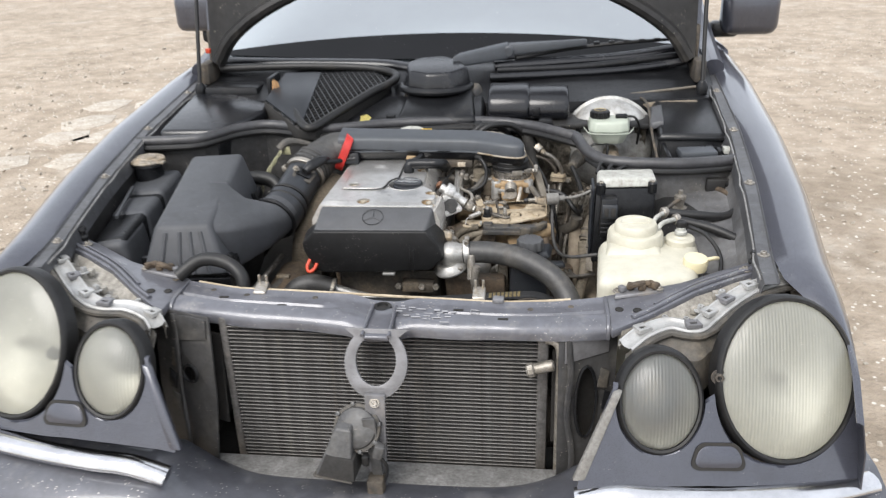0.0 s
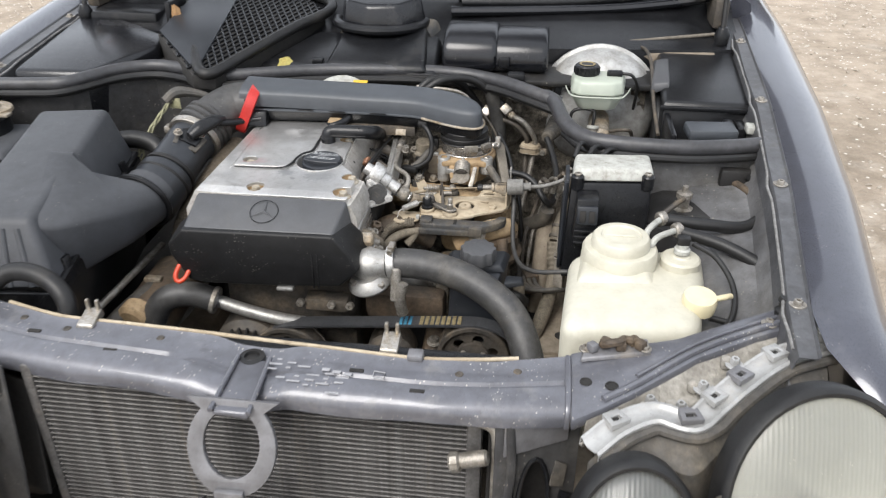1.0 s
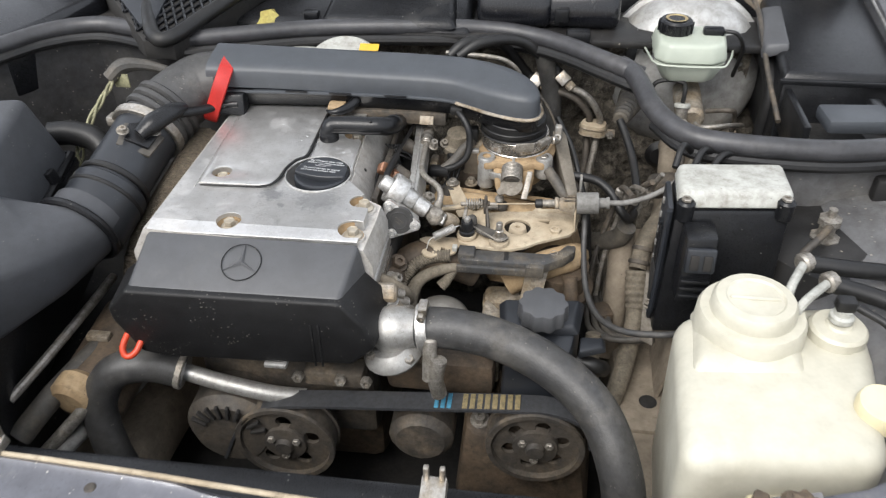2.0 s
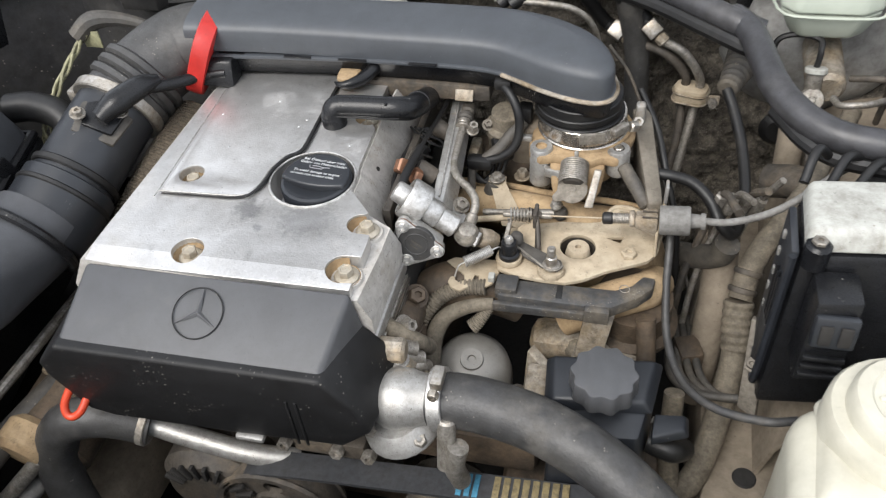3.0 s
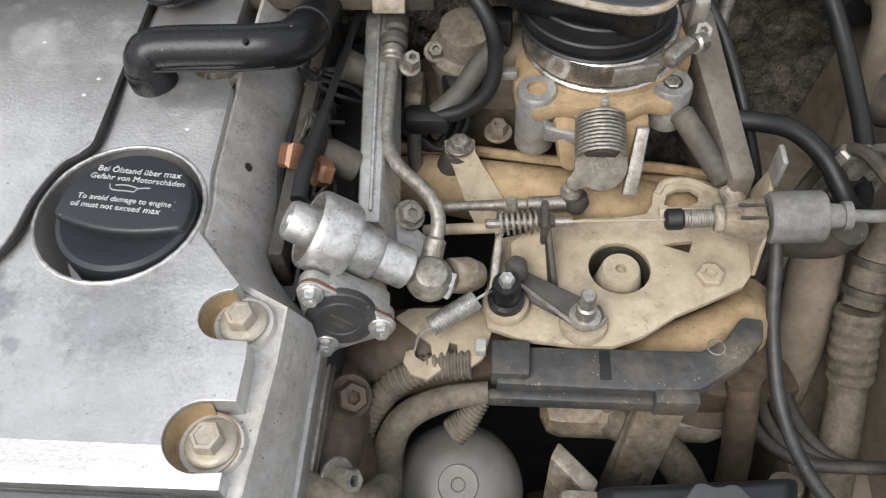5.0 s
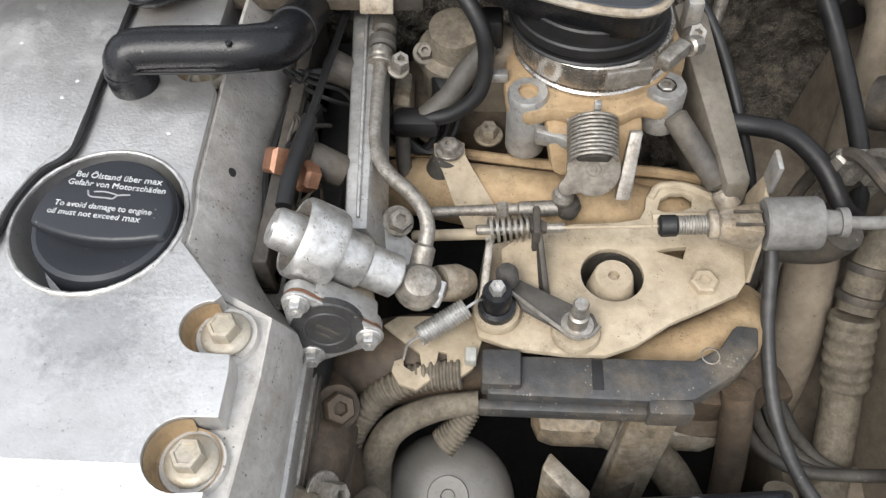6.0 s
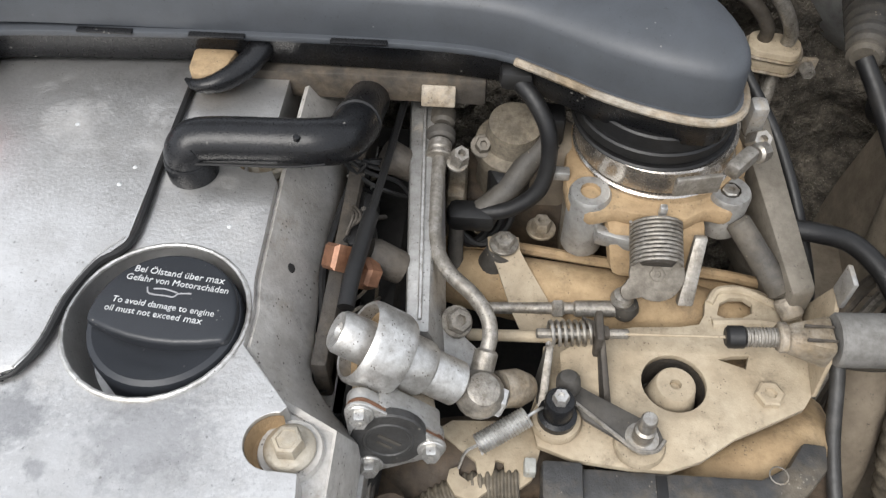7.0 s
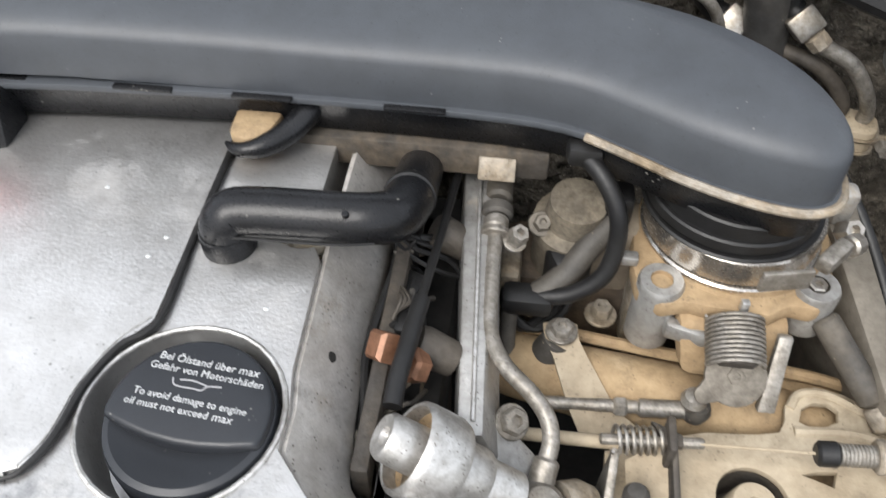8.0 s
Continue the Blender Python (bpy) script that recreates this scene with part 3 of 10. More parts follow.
# Near-black, low specular: the bonnet's dark reflection is put into the colour
BLACKGLASS = surface("black glass with bonnet reflection", (0.004, 0.0042, 0.005), (0.006, 0.006, 0.007), 0.1, scale=6, bump=0, specks=0.06, speck_col=(0.2, 0.2, 0.2), speck_scale=160, mottle=0, pepper=0)
for m_, level in ((GLOSSBLACK, 0.5), (PLASTIC, 0.32), (COVERFACE, 0.3), (INNER, 0.3), (AIRBOX, 0.3), (RUBBER, 0.4), (BLACKGLASS, 0.15)):
    m_.node_tree.nodes["Principled BSDF"].inputs["Specular IOR Level"].default_value = level
# oily smudges on the silver cover
an, al = ALU.node_tree.nodes, ALU.node_tree.links
where = an.new("ShaderNodeNewGeometry")
shade_ = an["Principled BSDF"].inputs["Base Color"].links[0].from_socket
for at_, wide, deep, size_ in (((-0.066, 0.425, 0.826), 0.032, 0.62, 110.0), ((-0.010, 0.420, 0.822), 0.060, 0.42, 150.0), ((-0.049, 0.402, 0.826), 0.010, 0.5, 180.0), ((-0.02, 0.39, 0.826), 0.11, 0.2, 420.0)):
    far = an.new("ShaderNodeVectorMath")
    far.operation = "DISTANCE"
    far.inputs[1].default_value = at_
    al.new(where.outputs["Position"], far.inputs[0])
    fade = an.new("ShaderNodeMapRange")
    fade.inputs["From Min"].default_value, fade.inputs["From Max"].default_value = 0.0, wide
    fade.inputs["To Min"].default_value, fade.inputs["To Max"].default_value = 0.40, -0.36
    fade.clamp = False
    al.new(far.outputs["Value"], fade.inputs["Value"])
    blot = an.new("ShaderNodeTexNoise")
    blot.inputs["Scale"].default_value, blot.inputs["Detail"].default_value, blot.inputs["Roughness"].default_value = size_, 8, 0.72
    al.new(where.outputs["Position"], blot.inputs["Vector"])
    total = an.new("ShaderNodeMath")
    al.new(fade.outputs["Result"], total.inputs[0])
    al.new(blot.outputs["Fac"], total.inputs[1])
    cut = an.new("ShaderNodeMapRange")
    cut.inputs["From Min"].default_value, cut.inputs["From Max"].default_value = 0.50, 0.72 if size_ < 200 else 0.60
    cut.inputs["To Max"].default_value = deep
    al.new(total.outputs[0], cut.inputs["Value"])
    smear = an.new("ShaderNodeMix")
    smear.data_type = "RGBA"
    al.new(cut.outputs["Result"], smear.inputs["Factor"])
    al.new(shade_, smear.inputs[6])
    smear.inputs[7].default_value = (0.19, 0.19, 0.195, 1)
    shade_ = smear.outputs[2]
al.new(shade_, an["Principled BSDF"].inputs["Base Color"])
DRY_LEAF = surface("brown leaf", (0.34, 0.2, 0.09), (0.22, 0.12, 0.05), 0.7, scale=60, bump=0.1)
LEAF = surface("yellow leaf", (0.4, 0.35, 0.1), (0.3, 0.24, 0.07), 0.7, scale=60, bump=0.1)

# ---- ground ----
bm = bmesh.new()
bmesh.ops.create_grid(bm, x_segments=40, y_segments=40, size=600)
for v in bm.verts:
    v.co.z = 0.0
lone("ground", bm, GROUND, "dry tan dirt yard with gravel and dust", "ground", kind="structure", smooth=0)
rng = random.Random(4)
bm = bmesh.new()
for _ in range(2600):
    side = rng.choice((-1, 1))
    x, y, r = side * rng.uniform(0.8, 4.5), rng.uniform(-0.5, 7.0), rng.uniform(0.004, 0.016)
    if rng.random() < 0.03:
        r *= 2.2
    m = Matrix.Translation((x, y, r * 0.15)) @ Euler((rng.random(), rng.random(), rng.random() * 6)).to_matrix().to_4x4() @ Matrix.Diagonal((r * rng.uniform(0.8, 1.6), r, r * 0.5, 1))
    bmesh.ops.create_icosphere(bm, subdivisions=1, radius=1, matrix=m)
lone("gravel", bm, STONE, "loose pale gravel scattered over the dirt", "gravel", kind="stuff", smooth=0)

# broken paving slabs let into the dirt
for i in range(16):
    cx, cy = -1.7 - 0.42 * (i % 4) + rng.uniform(-0.15, 0.15), 3.1 + 0.5 * (i // 4) + rng.uniform(-0.1, 0.1)
    n = rng.randint(5, 7)
    ring = [(cx + 0.19 * rng.uniform(0.6, 1.2) * math.cos(2 * math.pi * k / n), cy + 0.22 * rng.uniform(0.6, 1.2) * math.sin(2 * math.pi * k / n)) for k in range(n)]
    lone("paving_slab", prism(ring, -0.01, 0.003, 0.001), STONE, "broken pale paving slab sunk in dirt", "slab", "broken paving")

# ---- the car body ----
car = thing("car", (0, 0.5, 0), "dark grey sedan with its bonnet open and grille removed", "car")
# distance back: inner edge and height of the wing's gutter
WING = [(-0.14, 0.645, 0.70), (-0.08, 0.650, 0.75), (0.0, 0.657, 0.788), (0.06, 0.664, 0.800), (0.156, 0.673, 0.812), (0.42, 0.703, 0.855), (0.70, 0.726, 0.888), (1.1, 0.748, 0.918), (1.45, 0.757, 0.935)]


def wing(s):
    rows = []
    for i in range(30):
        y = -0.14 + 1.59 * i / 29
        xi, z = lerp_table(WING, y)
        nose = max(0.0, min(1.0, (0.09 - y) / 0.12))
        sec = [(0.012, 0.004), (0.026, 0.012), (0.05, 0.017), (0.075, 0.012), (0.10, -0.004), (0.12, -0.035), (0.132, -0.09), (0.138, -0.18), (0.142, -0.3), (0.138, -0.42)]
        row = []
        for dx, dz in sec:
            dx2 = dx + (0.112 - dx) * 0.96 * nose if dx < 0.112 else dx
            row.append((s * (xi + dx2), y, z + dz * (1 - nose) - 0.03 * nose if dx < 0.112 else z + dz))
        rows.append(row)
    return sheet(rows, 0.002)


def gutter(s):
    rows = []
    for i in range(28):
        y = 0.06 + 1.29 * i / 27
        xi, z = lerp_table(WING, y)
        w = 0.014 + 0.0015 * math.sin(i * 0.9)
        rows.append([(s * (xi - w - 0.006), y, z - 0.035), (s * (xi - w), y, z - 0.004), (s * (xi - w + 0.002), y, z), (s * (xi + 0.009), y, z), (s * (xi + 0.012), y, z + 0.004)])
    return sheet(rows, 0.0015)


for s in (-1, 1):
    fender = part("fender", wing(s), PAINT, car)
    part("fender_flange", gutter(s), FLANGE, fender, "dusty grey inner flange of the wing")
    lip = []
    for i in range(40):
        y = 0.08 + 1.2 * i / 39
        xi, z = lerp_table(WING, y)
        lip.append((s * (xi - 0.0165 - 0.005 * math.exp(-((y % 0.28 - 0.14) / 0.025) ** 2)), y, z - 0.004))
    part("flange_edge", tube(lip, 0.0022, 6, 2), EDGE_WORN, fender, "worn pale edge of the flange")
    for y in (0.156, 0.42, 0.70, 1.0):
        xi, z = lerp_table(WING, y)
        bolt(fender, (s * (xi - 0.003), y, z + 0.001), 0.006, 0.006, material=STEEL_DULL, washer=0.011)
    rows = []
    for i in range(14):
        y = 0.05 + 1.2 * i / 13
        xi, z = lerp_table(WING, y)
        bulge = 0.05 * math.exp(-((y - 0.52) / 0.16) ** 2)
        if s > 0:
            rows.append([(xi - 0.016, y, z - 0.032), (xi - 0.03, y, z - 0.07), (xi - 0.07 - bulge, y, z - 0.10 + bulge * 0.3), (xi - 0.13 - bulge, y, z - 0.13), (xi - 0.17, y, z - 0.25), (xi - 0.19, y, 0.42)])
        else:
            rows.append([(0.016 - xi, y, z - 0.032), (0.018 - xi, y, z - 0.08), (0.02 - xi, y, z - 0.16), (0.03 - xi, y, z - 0.25), (0.05 - xi, y, 0.50), (0.2 - xi, y, 0.42)])
    part("inner_wing", sheet(rows, 0.003), INNER_DUSTY if s > 0 else INNER, car, "dirty black inner wing panel")

# front cross panel over the radiator, swept back towards its ends
BACK_EDGE = [(-0.40, 0.118), (-0.285, 0.088), (-0.09, 0.078), (0.0, 0.072), (0.20, 0.060), (0.30, 0.068), (0.40, 0.094)]
FRONT_EDGE = [(-0.40, 0.024), (-0.32, 0.008), (-0.25, 0.000), (-0.03, -0.020), (0.19, -0.020), (0.24, -0.022), (0.40, -0.006)]


def panel_y(x, u):
    """How far back the cross panel lies: u runs from its rear edge (0) to its front edge (1)."""
    b, f = lerp_table(BACK_EDGE, x)[0], lerp_table(FRONT_EDGE, x)[0]
    return b + (f - b) * u


def cross_row(x):
    z = 0.752 - 0.010 * math.exp(-(x / 0.045) ** 4)
    b, f = panel_y(x, 0), panel_y(x, 1)
    pad = 0.004 * (1 - math.exp(-((abs(x) - 0.065) / 0.03) ** 4)) if abs(x) > 0.065 else 0.0
    wave = 0.0025 * math.sin(x * 34.0)
    return [(x, b, z - 0.03), (x, b + 0.001, z), (x, b - 0.004, z + 0.0035), (x, b - 0.010, z)] + [(x, b + (f - b) * u, z + dz) for u, dz in ((0.30, 0.0), (0.46, -0.001), (0.50, -0.001 - pad), (0.57, -0.001 - pad), (0.61, 0.001), (0.80, -0.001), (0.90, -0.005), (0.96, -0.010))] + [(x, f + wave * 0.4, z - 0.018), (x, f + 0.001 + wave, z - 0.030), (x, f + 0.016, z - 0.036)]


panel = part("front_panel", sheet([cross_row(-0.392 + 0.784 * i / 70) for i in range(71)], 0.0018), PAINT_TOP, car, "dusty grey painted cross panel over the radiator")
part("rear_lip", tube([(x, panel_y(x, 0) + 0.003, 0.7525) for x in (-0.37, -0.28, -0.18, -0.09, 0.0, 0.1, 0.2, 0.27, 0.33)], 0.0027), PLATE, panel, "yellowed foam lip along the rear edge")
for s in (-1, 1):
    seam = [Vector((s * 0.391, panel_y(s * 0.391, u), z)) for u, z in ((0.02, 0.754), (0.3, 0.754), (0.6, 0.754), (0.9, 0.750), (1.0, 0.738), (1.01, 0.724))]
    part("panel_joint", tube(seam, 0.0035, 8, 3, 0.6), PAINT_TOP, panel, "lapped joint of the cross panel")
# Raised dark boxes stand for the shade inside the slots
for x, u in ((-0.30, 0.42), (-0.183, 0.60), (0.135, 0.40), (0.214, 0.72)):
    part("slot", box((x, panel_y(x, u), 0.7515), (0.018, 0.006, 0.003), 0.001), DARK, panel)
for x, u in ((-0.33, 0.2), (-0.26, 0.25), (-0.13, 0.2), (0.26, 0.3), (0.33, 0.25)):
    part("panel_plug", lathe([(0, 0.0016), (0.004, 0.0014), (0.0055, 0.0)], 14, at=(x, panel_y(x, u), 0.752)), DARKMETAL, panel)
for x in (-0.238, 0.167):
    clip = part("clip", hexa([(x - 0.012, 0.068, 0.752), (x + 0.012, 0.068, 0.752), (x + 0.012, 0.102, 0.752), (x - 0.012, 0.102, 0.752)], [(x - 0.011, 0.070, 0.757), (x + 0.011, 0.070, 0.757), (x + 0.011, 0.100, 0.764), (x - 0.011, 0.100, 0.764)], 0.0015), STEEL, panel, "metal spring clip")
    for dx in (-0.007, 0.007):
        part("clip_tab", box((x + dx, 0.098, 0.769), (0.005, 0.006, 0.018), 0.0015), STEEL, clip)
part("clip_block", box((0.203, 0.062, 0.757), (0.020, 0.018, 0.011), 0.003), BRACKET, panel, "small grey stop block")
part("buffer", lathe([(0, 0), (0.017, 0), (0.016, 0.005), (0.010, 0.006), (0.009, 0.002), (0, 0.002)], 24, at=(-0.003, 0.046, 0.7425)), RUBBER, panel, "round black rubber rest")
# plain marks where the stamped information label stands
for i in range(4):
    for j in range(6):
        if (i * 3 + j * 5) % 4:
            part("label_bar", box((0.030 + 0.017 * j + 0.002 * i, 0.010 + 0.0095 * i - 0.03 * j * 0.017 / 0.1, 0.7528), (0.006 + 0.005 * ((i + j) % 3), 0.0024, 0.0008), 0), GREYMARK, panel)
for i in range(3):
    part("label_bar", box((0.098 + 0.014 * i, 0.026 - 0.003 * i, 0.7528), (0.010, 0.005, 0.0008), 0), GREYMARK, panel)
label_ring = [(0.157, 0.019), (0.171, 0.017), (0.171, 0.029), (0.157, 0.031), (0.157, 0.019)]
part("label_square", tube([(x, y, 0.7526) for x, y in label_ring], 0.0009, 6, 1), GREYMARK, panel)

FRONT_ARM = [(0.394, -0.028), (0.43, -0.006), (0.471, 0.023), (0.546, 0.084), (0.621, 0.125), (0.69, 0.155)]
REAR_ARM = [(0.69, 0.192), (0.659, 0.188), (0.597, 0.160), (0.527, 0.126), (0.495, 0.119), (0.44, 0.113), (0.393, 0.098)]


def arm_edge(s):
    """Front edge of the corner panel on one side."""
    return [(s * x, y + (0.020 + 0.08 * (x - 0.39) if s < 0 else 0), 0.752 + 0.12 * (x - 0.39)) for x, y in FRONT_ARM]


for s in (-1, 1):
    ring = [(x, y) for x, y, _ in arm_edge(s)] + [(s * x, y + (0.026 + 0.09 * (x - 0.39) if s < 0 else 0)) for x, y in REAR_ARM]
    low = [(x, y, 0.735 + 0.11 * (abs(x) - 0.385)) for x, y in ring]
    top = [(x, y, 0.753 + 0.12 * (abs(x) - 0.39)) for x, y in ring]
    shoulder = part("corner_panel", hexa(low, top, 0.004), PAINT_TOP, car, "dusty grey corner panel above the lamps")
    back_ = 0.0 if s > 0 else 0.035
    for dy, lift, r_ in ((0.012, 0.0035, 0.0045), (0.026, 0.002, 0.003)):
        part("bead", tube([(x, y + dy, z + lift) for x, y, z in arm_edge(s)[(1 if dy < 0.02 else 2):]], r_, 8), PAINT_TOP, shoulder)
    for x, y, r_ in ((0.4116, 0.040, 0.007), (0.4413, 0.032, 0.0075), (0.4165, 0.088, 0.006)):
        part("hole", lathe([(0, 0.0006), (r_ * 0.72, 0.0006), (r_ * 0.8, 0.0016), (r_, 0.0014), (r_ * 1.1, 0.0)], 18, at=(s * x, y + back_ * 0.7, 0.7535 + 0.12 * (x - 0.39))), DARK if r_ > 0.006 else DARKMETAL, shoulder)
    cz = 0.766
    catch = part("hood_catch", hexa([(s * 0.405, 0.076 + back_, cz - 0.010), (s * 0.492, 0.090 + back_, cz - 0.002), (s * 0.490, 0.118 + back_, cz), (s * 0.410, 0.106 + back_, cz - 0.008)], [(s * 0.407, 0.078 + back_, cz - 0.004), (s * 0.490, 0.092 + back_, cz + 0.004), (s * 0.488, 0.116 + back_, cz + 0.006), (s * 0.412, 0.104 + back_, cz - 0.002)], 0.0015), BRACKET, shoulder, "dusty bonnet catch plate")
    part("catch_hook", tube([(s * 0.432, 0.098 + back_, cz + 0.004), (s * 0.440, 0.088 + back_, cz + 0.014), (s * 0.452, 0.092 + back_, cz + 0.015), (s * 0.458, 0.104 + back_, cz + 0.010), (s * 0.470, 0.100 + back_, cz + 0.012)], 0.0055, 8, 4), BROWN, catch, "rusty catch lever")
    for dx, dy in ((-0.030, -0.006), (-0.014, 0.004), (0.004, -0.004), (0.020, 0.006), (0.028, -0.002)):
        part("catch_lug", box((s * (0.450 + dx), 0.098 + dy + back_, cz + 0.007 + 0.1 * dx), (0.013, 0.012, 0.012), 0.003, Matrix.Rotation(dx * 30, 4, "Z")), BROWN if dx > -0.02 else BRACKET, catch)
    for x in (0.412, 0.484):
        bolt(catch, (s * x, 0.096 + back_, cz + 0.001 + 0.1 * (x - 0.45)), 0.0055, 0.005, material=STEEL_DULL, washer=0.008)
    back_ = 0.0 if s > 0 else 0.055
    part("rubber_stop", lathe([(0, 0), (0.011, 0), (0.012, 0.008), (0.008, 0.012), (0.008, 0.02), (0.011, 0.022), (0.009, 0.028), (0, 0.028)], 16, at=(s * 0.662, 0.172 + back_, 0.785)), RUBBER, shoulder)
    bolt(shoulder, (s * 0.692, 0.168 + back_, 0.793), 0.008, 0.008, material=STEEL, washer=0.013)
    bolt(shoulder, (s * 0.640, 0.150 + back_, 0.785), 0.006, 0.006, material=STEEL_DULL, washer=0.010)

# lamps: oval lens, dark seal, bowl, and the silver frame above them
def lamp(s, c, w, h, normal, label, glass_material, clear):
    m = frame_at((s * c[0], c[1], c[2]), (s * normal[0], normal[1], normal[2]), X)
    sq = Matrix.Diagonal((w, h, 1, 1))
    unit = part("headlight", moved(lathe([(1.0, 0.0), (0.97, -0.02), (0.8, -0.06), (0.4, -0.085), (0, -0.09)], 40), m @ sq), REFLECTOR, car, label)
    glass = part("lens", moved(lathe([(0, 0.020), (0.35, 0.0185), (0.65, 0.014), (0.88, 0.006), (0.985, -0.002), (1.0, -0.008)], 48), m @ sq), glass_material, unit, "hazed ribbed glass lens")
    glass.visible_shadow = False
    wide = 0.0085 / w
    part("seal", moved(lathe([(0.985, -0.008), (0.992, 0.002), (1.0 + wide * 0.35, 0.003), (1.0 + wide * 0.8, -0.001), (1.0 + wide, -0.008), (1.0 + wide, -0.03), (1.0, -0.03)], 48), m @ sq), RUBBER, unit, "black rubber surround")
    part("bulb", moved(lathe([(0, -0.030), (0.05, -0.034), (0.07, -0.05), (0.07, -0.085)], 16), m @ sq), STEEL_DULL, unit)
    if clear:
        part("projector", moved(lathe([(0.62, -0.034), (0.58, -0.030), (0.54, -0.034), (0.50, -0.05), (0.46, -0.075)], 40), m @ sq), DARKMETAL, unit, "dark projector ring behind the glass")
        part("projector_lens", moved(lathe([(0, -0.028), (0.2, -0.031), (0.38, -0.040), (0.47, -0.055)], 32), m @ sq), TRAY, unit, "dark projector glass")
    return unit


for s in (-1, 1):
    dx, dz = (-0.024, 0.024) if s < 0 else (0, 0.006)
    big_at, small_at = (0.667 + dx, -0.075, 0.694 + dz), (0.465 + dx, -0.125, 0.678 + dz)
    small_w, small_h, big_w, big_h = 0.061, 0.076, 0.110, 0.126
    lamp(s, big_at, big_w, big_h, (0.22, -0.86, 0.42), "large oval headlight with hazed glass", LENS, False)
    lamp(s, small_at, small_w, small_h, (0.1, -0.9, 0.42), "small oval headlight with clearer glass and dark projector" if s > 0 else "small oval headlight with hazed glass", LENS_CLEAR if s > 0 else LENS, s > 0)

    # painted panel that both lamps sit in, peaked between them
    def face(a, z):
        f = min(1.0, max(0.0, (a - small_at[0]) / (big_at[0] - small_at[0])))
        f = f * f * (3 - 2 * f)
        y0 = small_at[1] + 0.111 * (a - small_at[0]) + 0.467 * (z - small_at[2])
        y1 = big_at[1] + 0.256 * (a - big_at[0]) + 0.488 * (z - big_at[2])
        return y0 + (y1 - y0) * f + 1.6 * max(0.0, a - 0.765 - dx) ** 2 - 0.002

    TOP = [(0.30, 0.715), (0.40, 0.698), (0.50, 0.676), (0.525, 0.690), (0.540, 0.700), (0.556, 0.700), (0.572, 0.684), (0.60, 0.66), (0.74, 0.66), (0.81, 0.665)]
    FOOT = [(0.30, 0.562), (0.36, 0.566), (0.54, 0.566), (0.76, 0.548), (0.83, 0.54)]
    EDGE = [(0.53, 0.332), (0.587, 0.342), (0.64, 0.364), (0.70, 0.390), (0.76, 0.40)]
    grid = {}
    bm = bmesh.new()
    for j in range(43):
        for i in range(107):
            f, g = i / 106, j / 42
            a = 0.33 + 0.475 * f
            z = lerp_table(FOOT, a)[0] + (lerp_table(TOP, a)[0] - lerp_table(FOOT, a)[0]) * g
            left_ = lerp_table(EDGE, z)[0]
            a = left_ + (0.788 - left_) * f + dx
            z += dz - 0.006 + (0.010 * (1 - g) if s < 0 else 0)
            inner = False
            for c, w, h in ((big_at, big_w + 0.0085, big_h + 0.0085), (small_at, small_w + 0.0085, small_h + 0.0085)):
                u, v = (a - c[0]) / w, (z - c[2]) / (h * 0.905)
                r = math.hypot(u, v)
                if r < 1.0:
                    inner = inner or r < 0.93
                    k = 1.0 / max(r, 0.05)
                    if r > 0.9:
                        a, z = c[0] + u * k * w, c[2] + v * k * h * 0.905
            if not inner:
                grid[i, j] = bm.verts.new((s * a, face(a, z), z))
    for j in range(42):
        for i in range(106):
            quad = [grid.get((i, j)), grid.get((i + 1, j)), grid.get((i + 1, j + 1)), grid.get((i, j + 1))]
            if None not in quad and len({tuple(round(c, 5) for c in v.co) for v in quad}) == 4:
                bm.faces.new(quad if s > 0 else quad[::-1])
    bmesh.ops.delete(bm, geom=[v for v in bm.verts if not v.link_faces], context="VERTS")
    back_ = bmesh.ops.extrude_face_region(bm, geom=bm.faces[:])
    bmesh.ops.translate(bm, verts=[v for v in back_["geom"] if isinstance(v, bmesh.types.BMVert)], vec=(0, 0.007, 0.002))
    bmesh.ops.recalc_face_normals(bm, faces=bm.faces[:])
    surround = part("lamp_panel", bm, PAINT, car, "dark grey painted panel round the lamps", 50)
    for m_, w_, h_, back_ in ((PAINT, 0.070, 0.034, 0.0), (DARK, 0.079, 0.043, -0.0012)):
        flap = [(x * (1 - 0.16 * y / h_ * 2), y) for x, y in rrect(w_, h_, 0.014, 5)]
        fx, fz = (0.555, 0.606) if s > 0 else (0.520, 0.631)
        flap_at = frame_at((s * fx, face(fx, fz) - 0.001, fz), (0.14 * s, -0.89, 0.43), X)
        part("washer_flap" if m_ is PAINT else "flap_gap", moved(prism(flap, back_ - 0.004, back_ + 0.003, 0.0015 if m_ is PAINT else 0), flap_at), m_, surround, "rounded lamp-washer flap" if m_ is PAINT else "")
    if s > 0:
        rail = [(0.4141, -0.0525, 0.738), (0.4469, -0.025, 0.750), (0.4885, -0.0054, 0.755), (0.5271, -0.0153, 0.755), (0.555, 0.0098, 0.762), (0.5844, 0.0375, 0.772), (0.6362, 0.0814, 0.782), (0.6957, 0.1084, 0.787)]
    else:
        rail = [(-0.386, -0.040, 0.740), (-0.410, -0.016, 0.748), (-0.455, -0.002, 0.757), (-0.500, -0.006, 0.760), (-0.5425, 0.012, 0.766), (-0.590, 0.055, 0.776), (-0.650, 0.116, 0.786), (-0.725, 0.170, 0.792)]
    run_ = smoothed(rail, 6)
    across = []
    for i_, p in enumerate(run_):
        d_ = (run_[min(i_ + 1, len(run_) - 1)] - run_[max(i_ - 1, 0)])
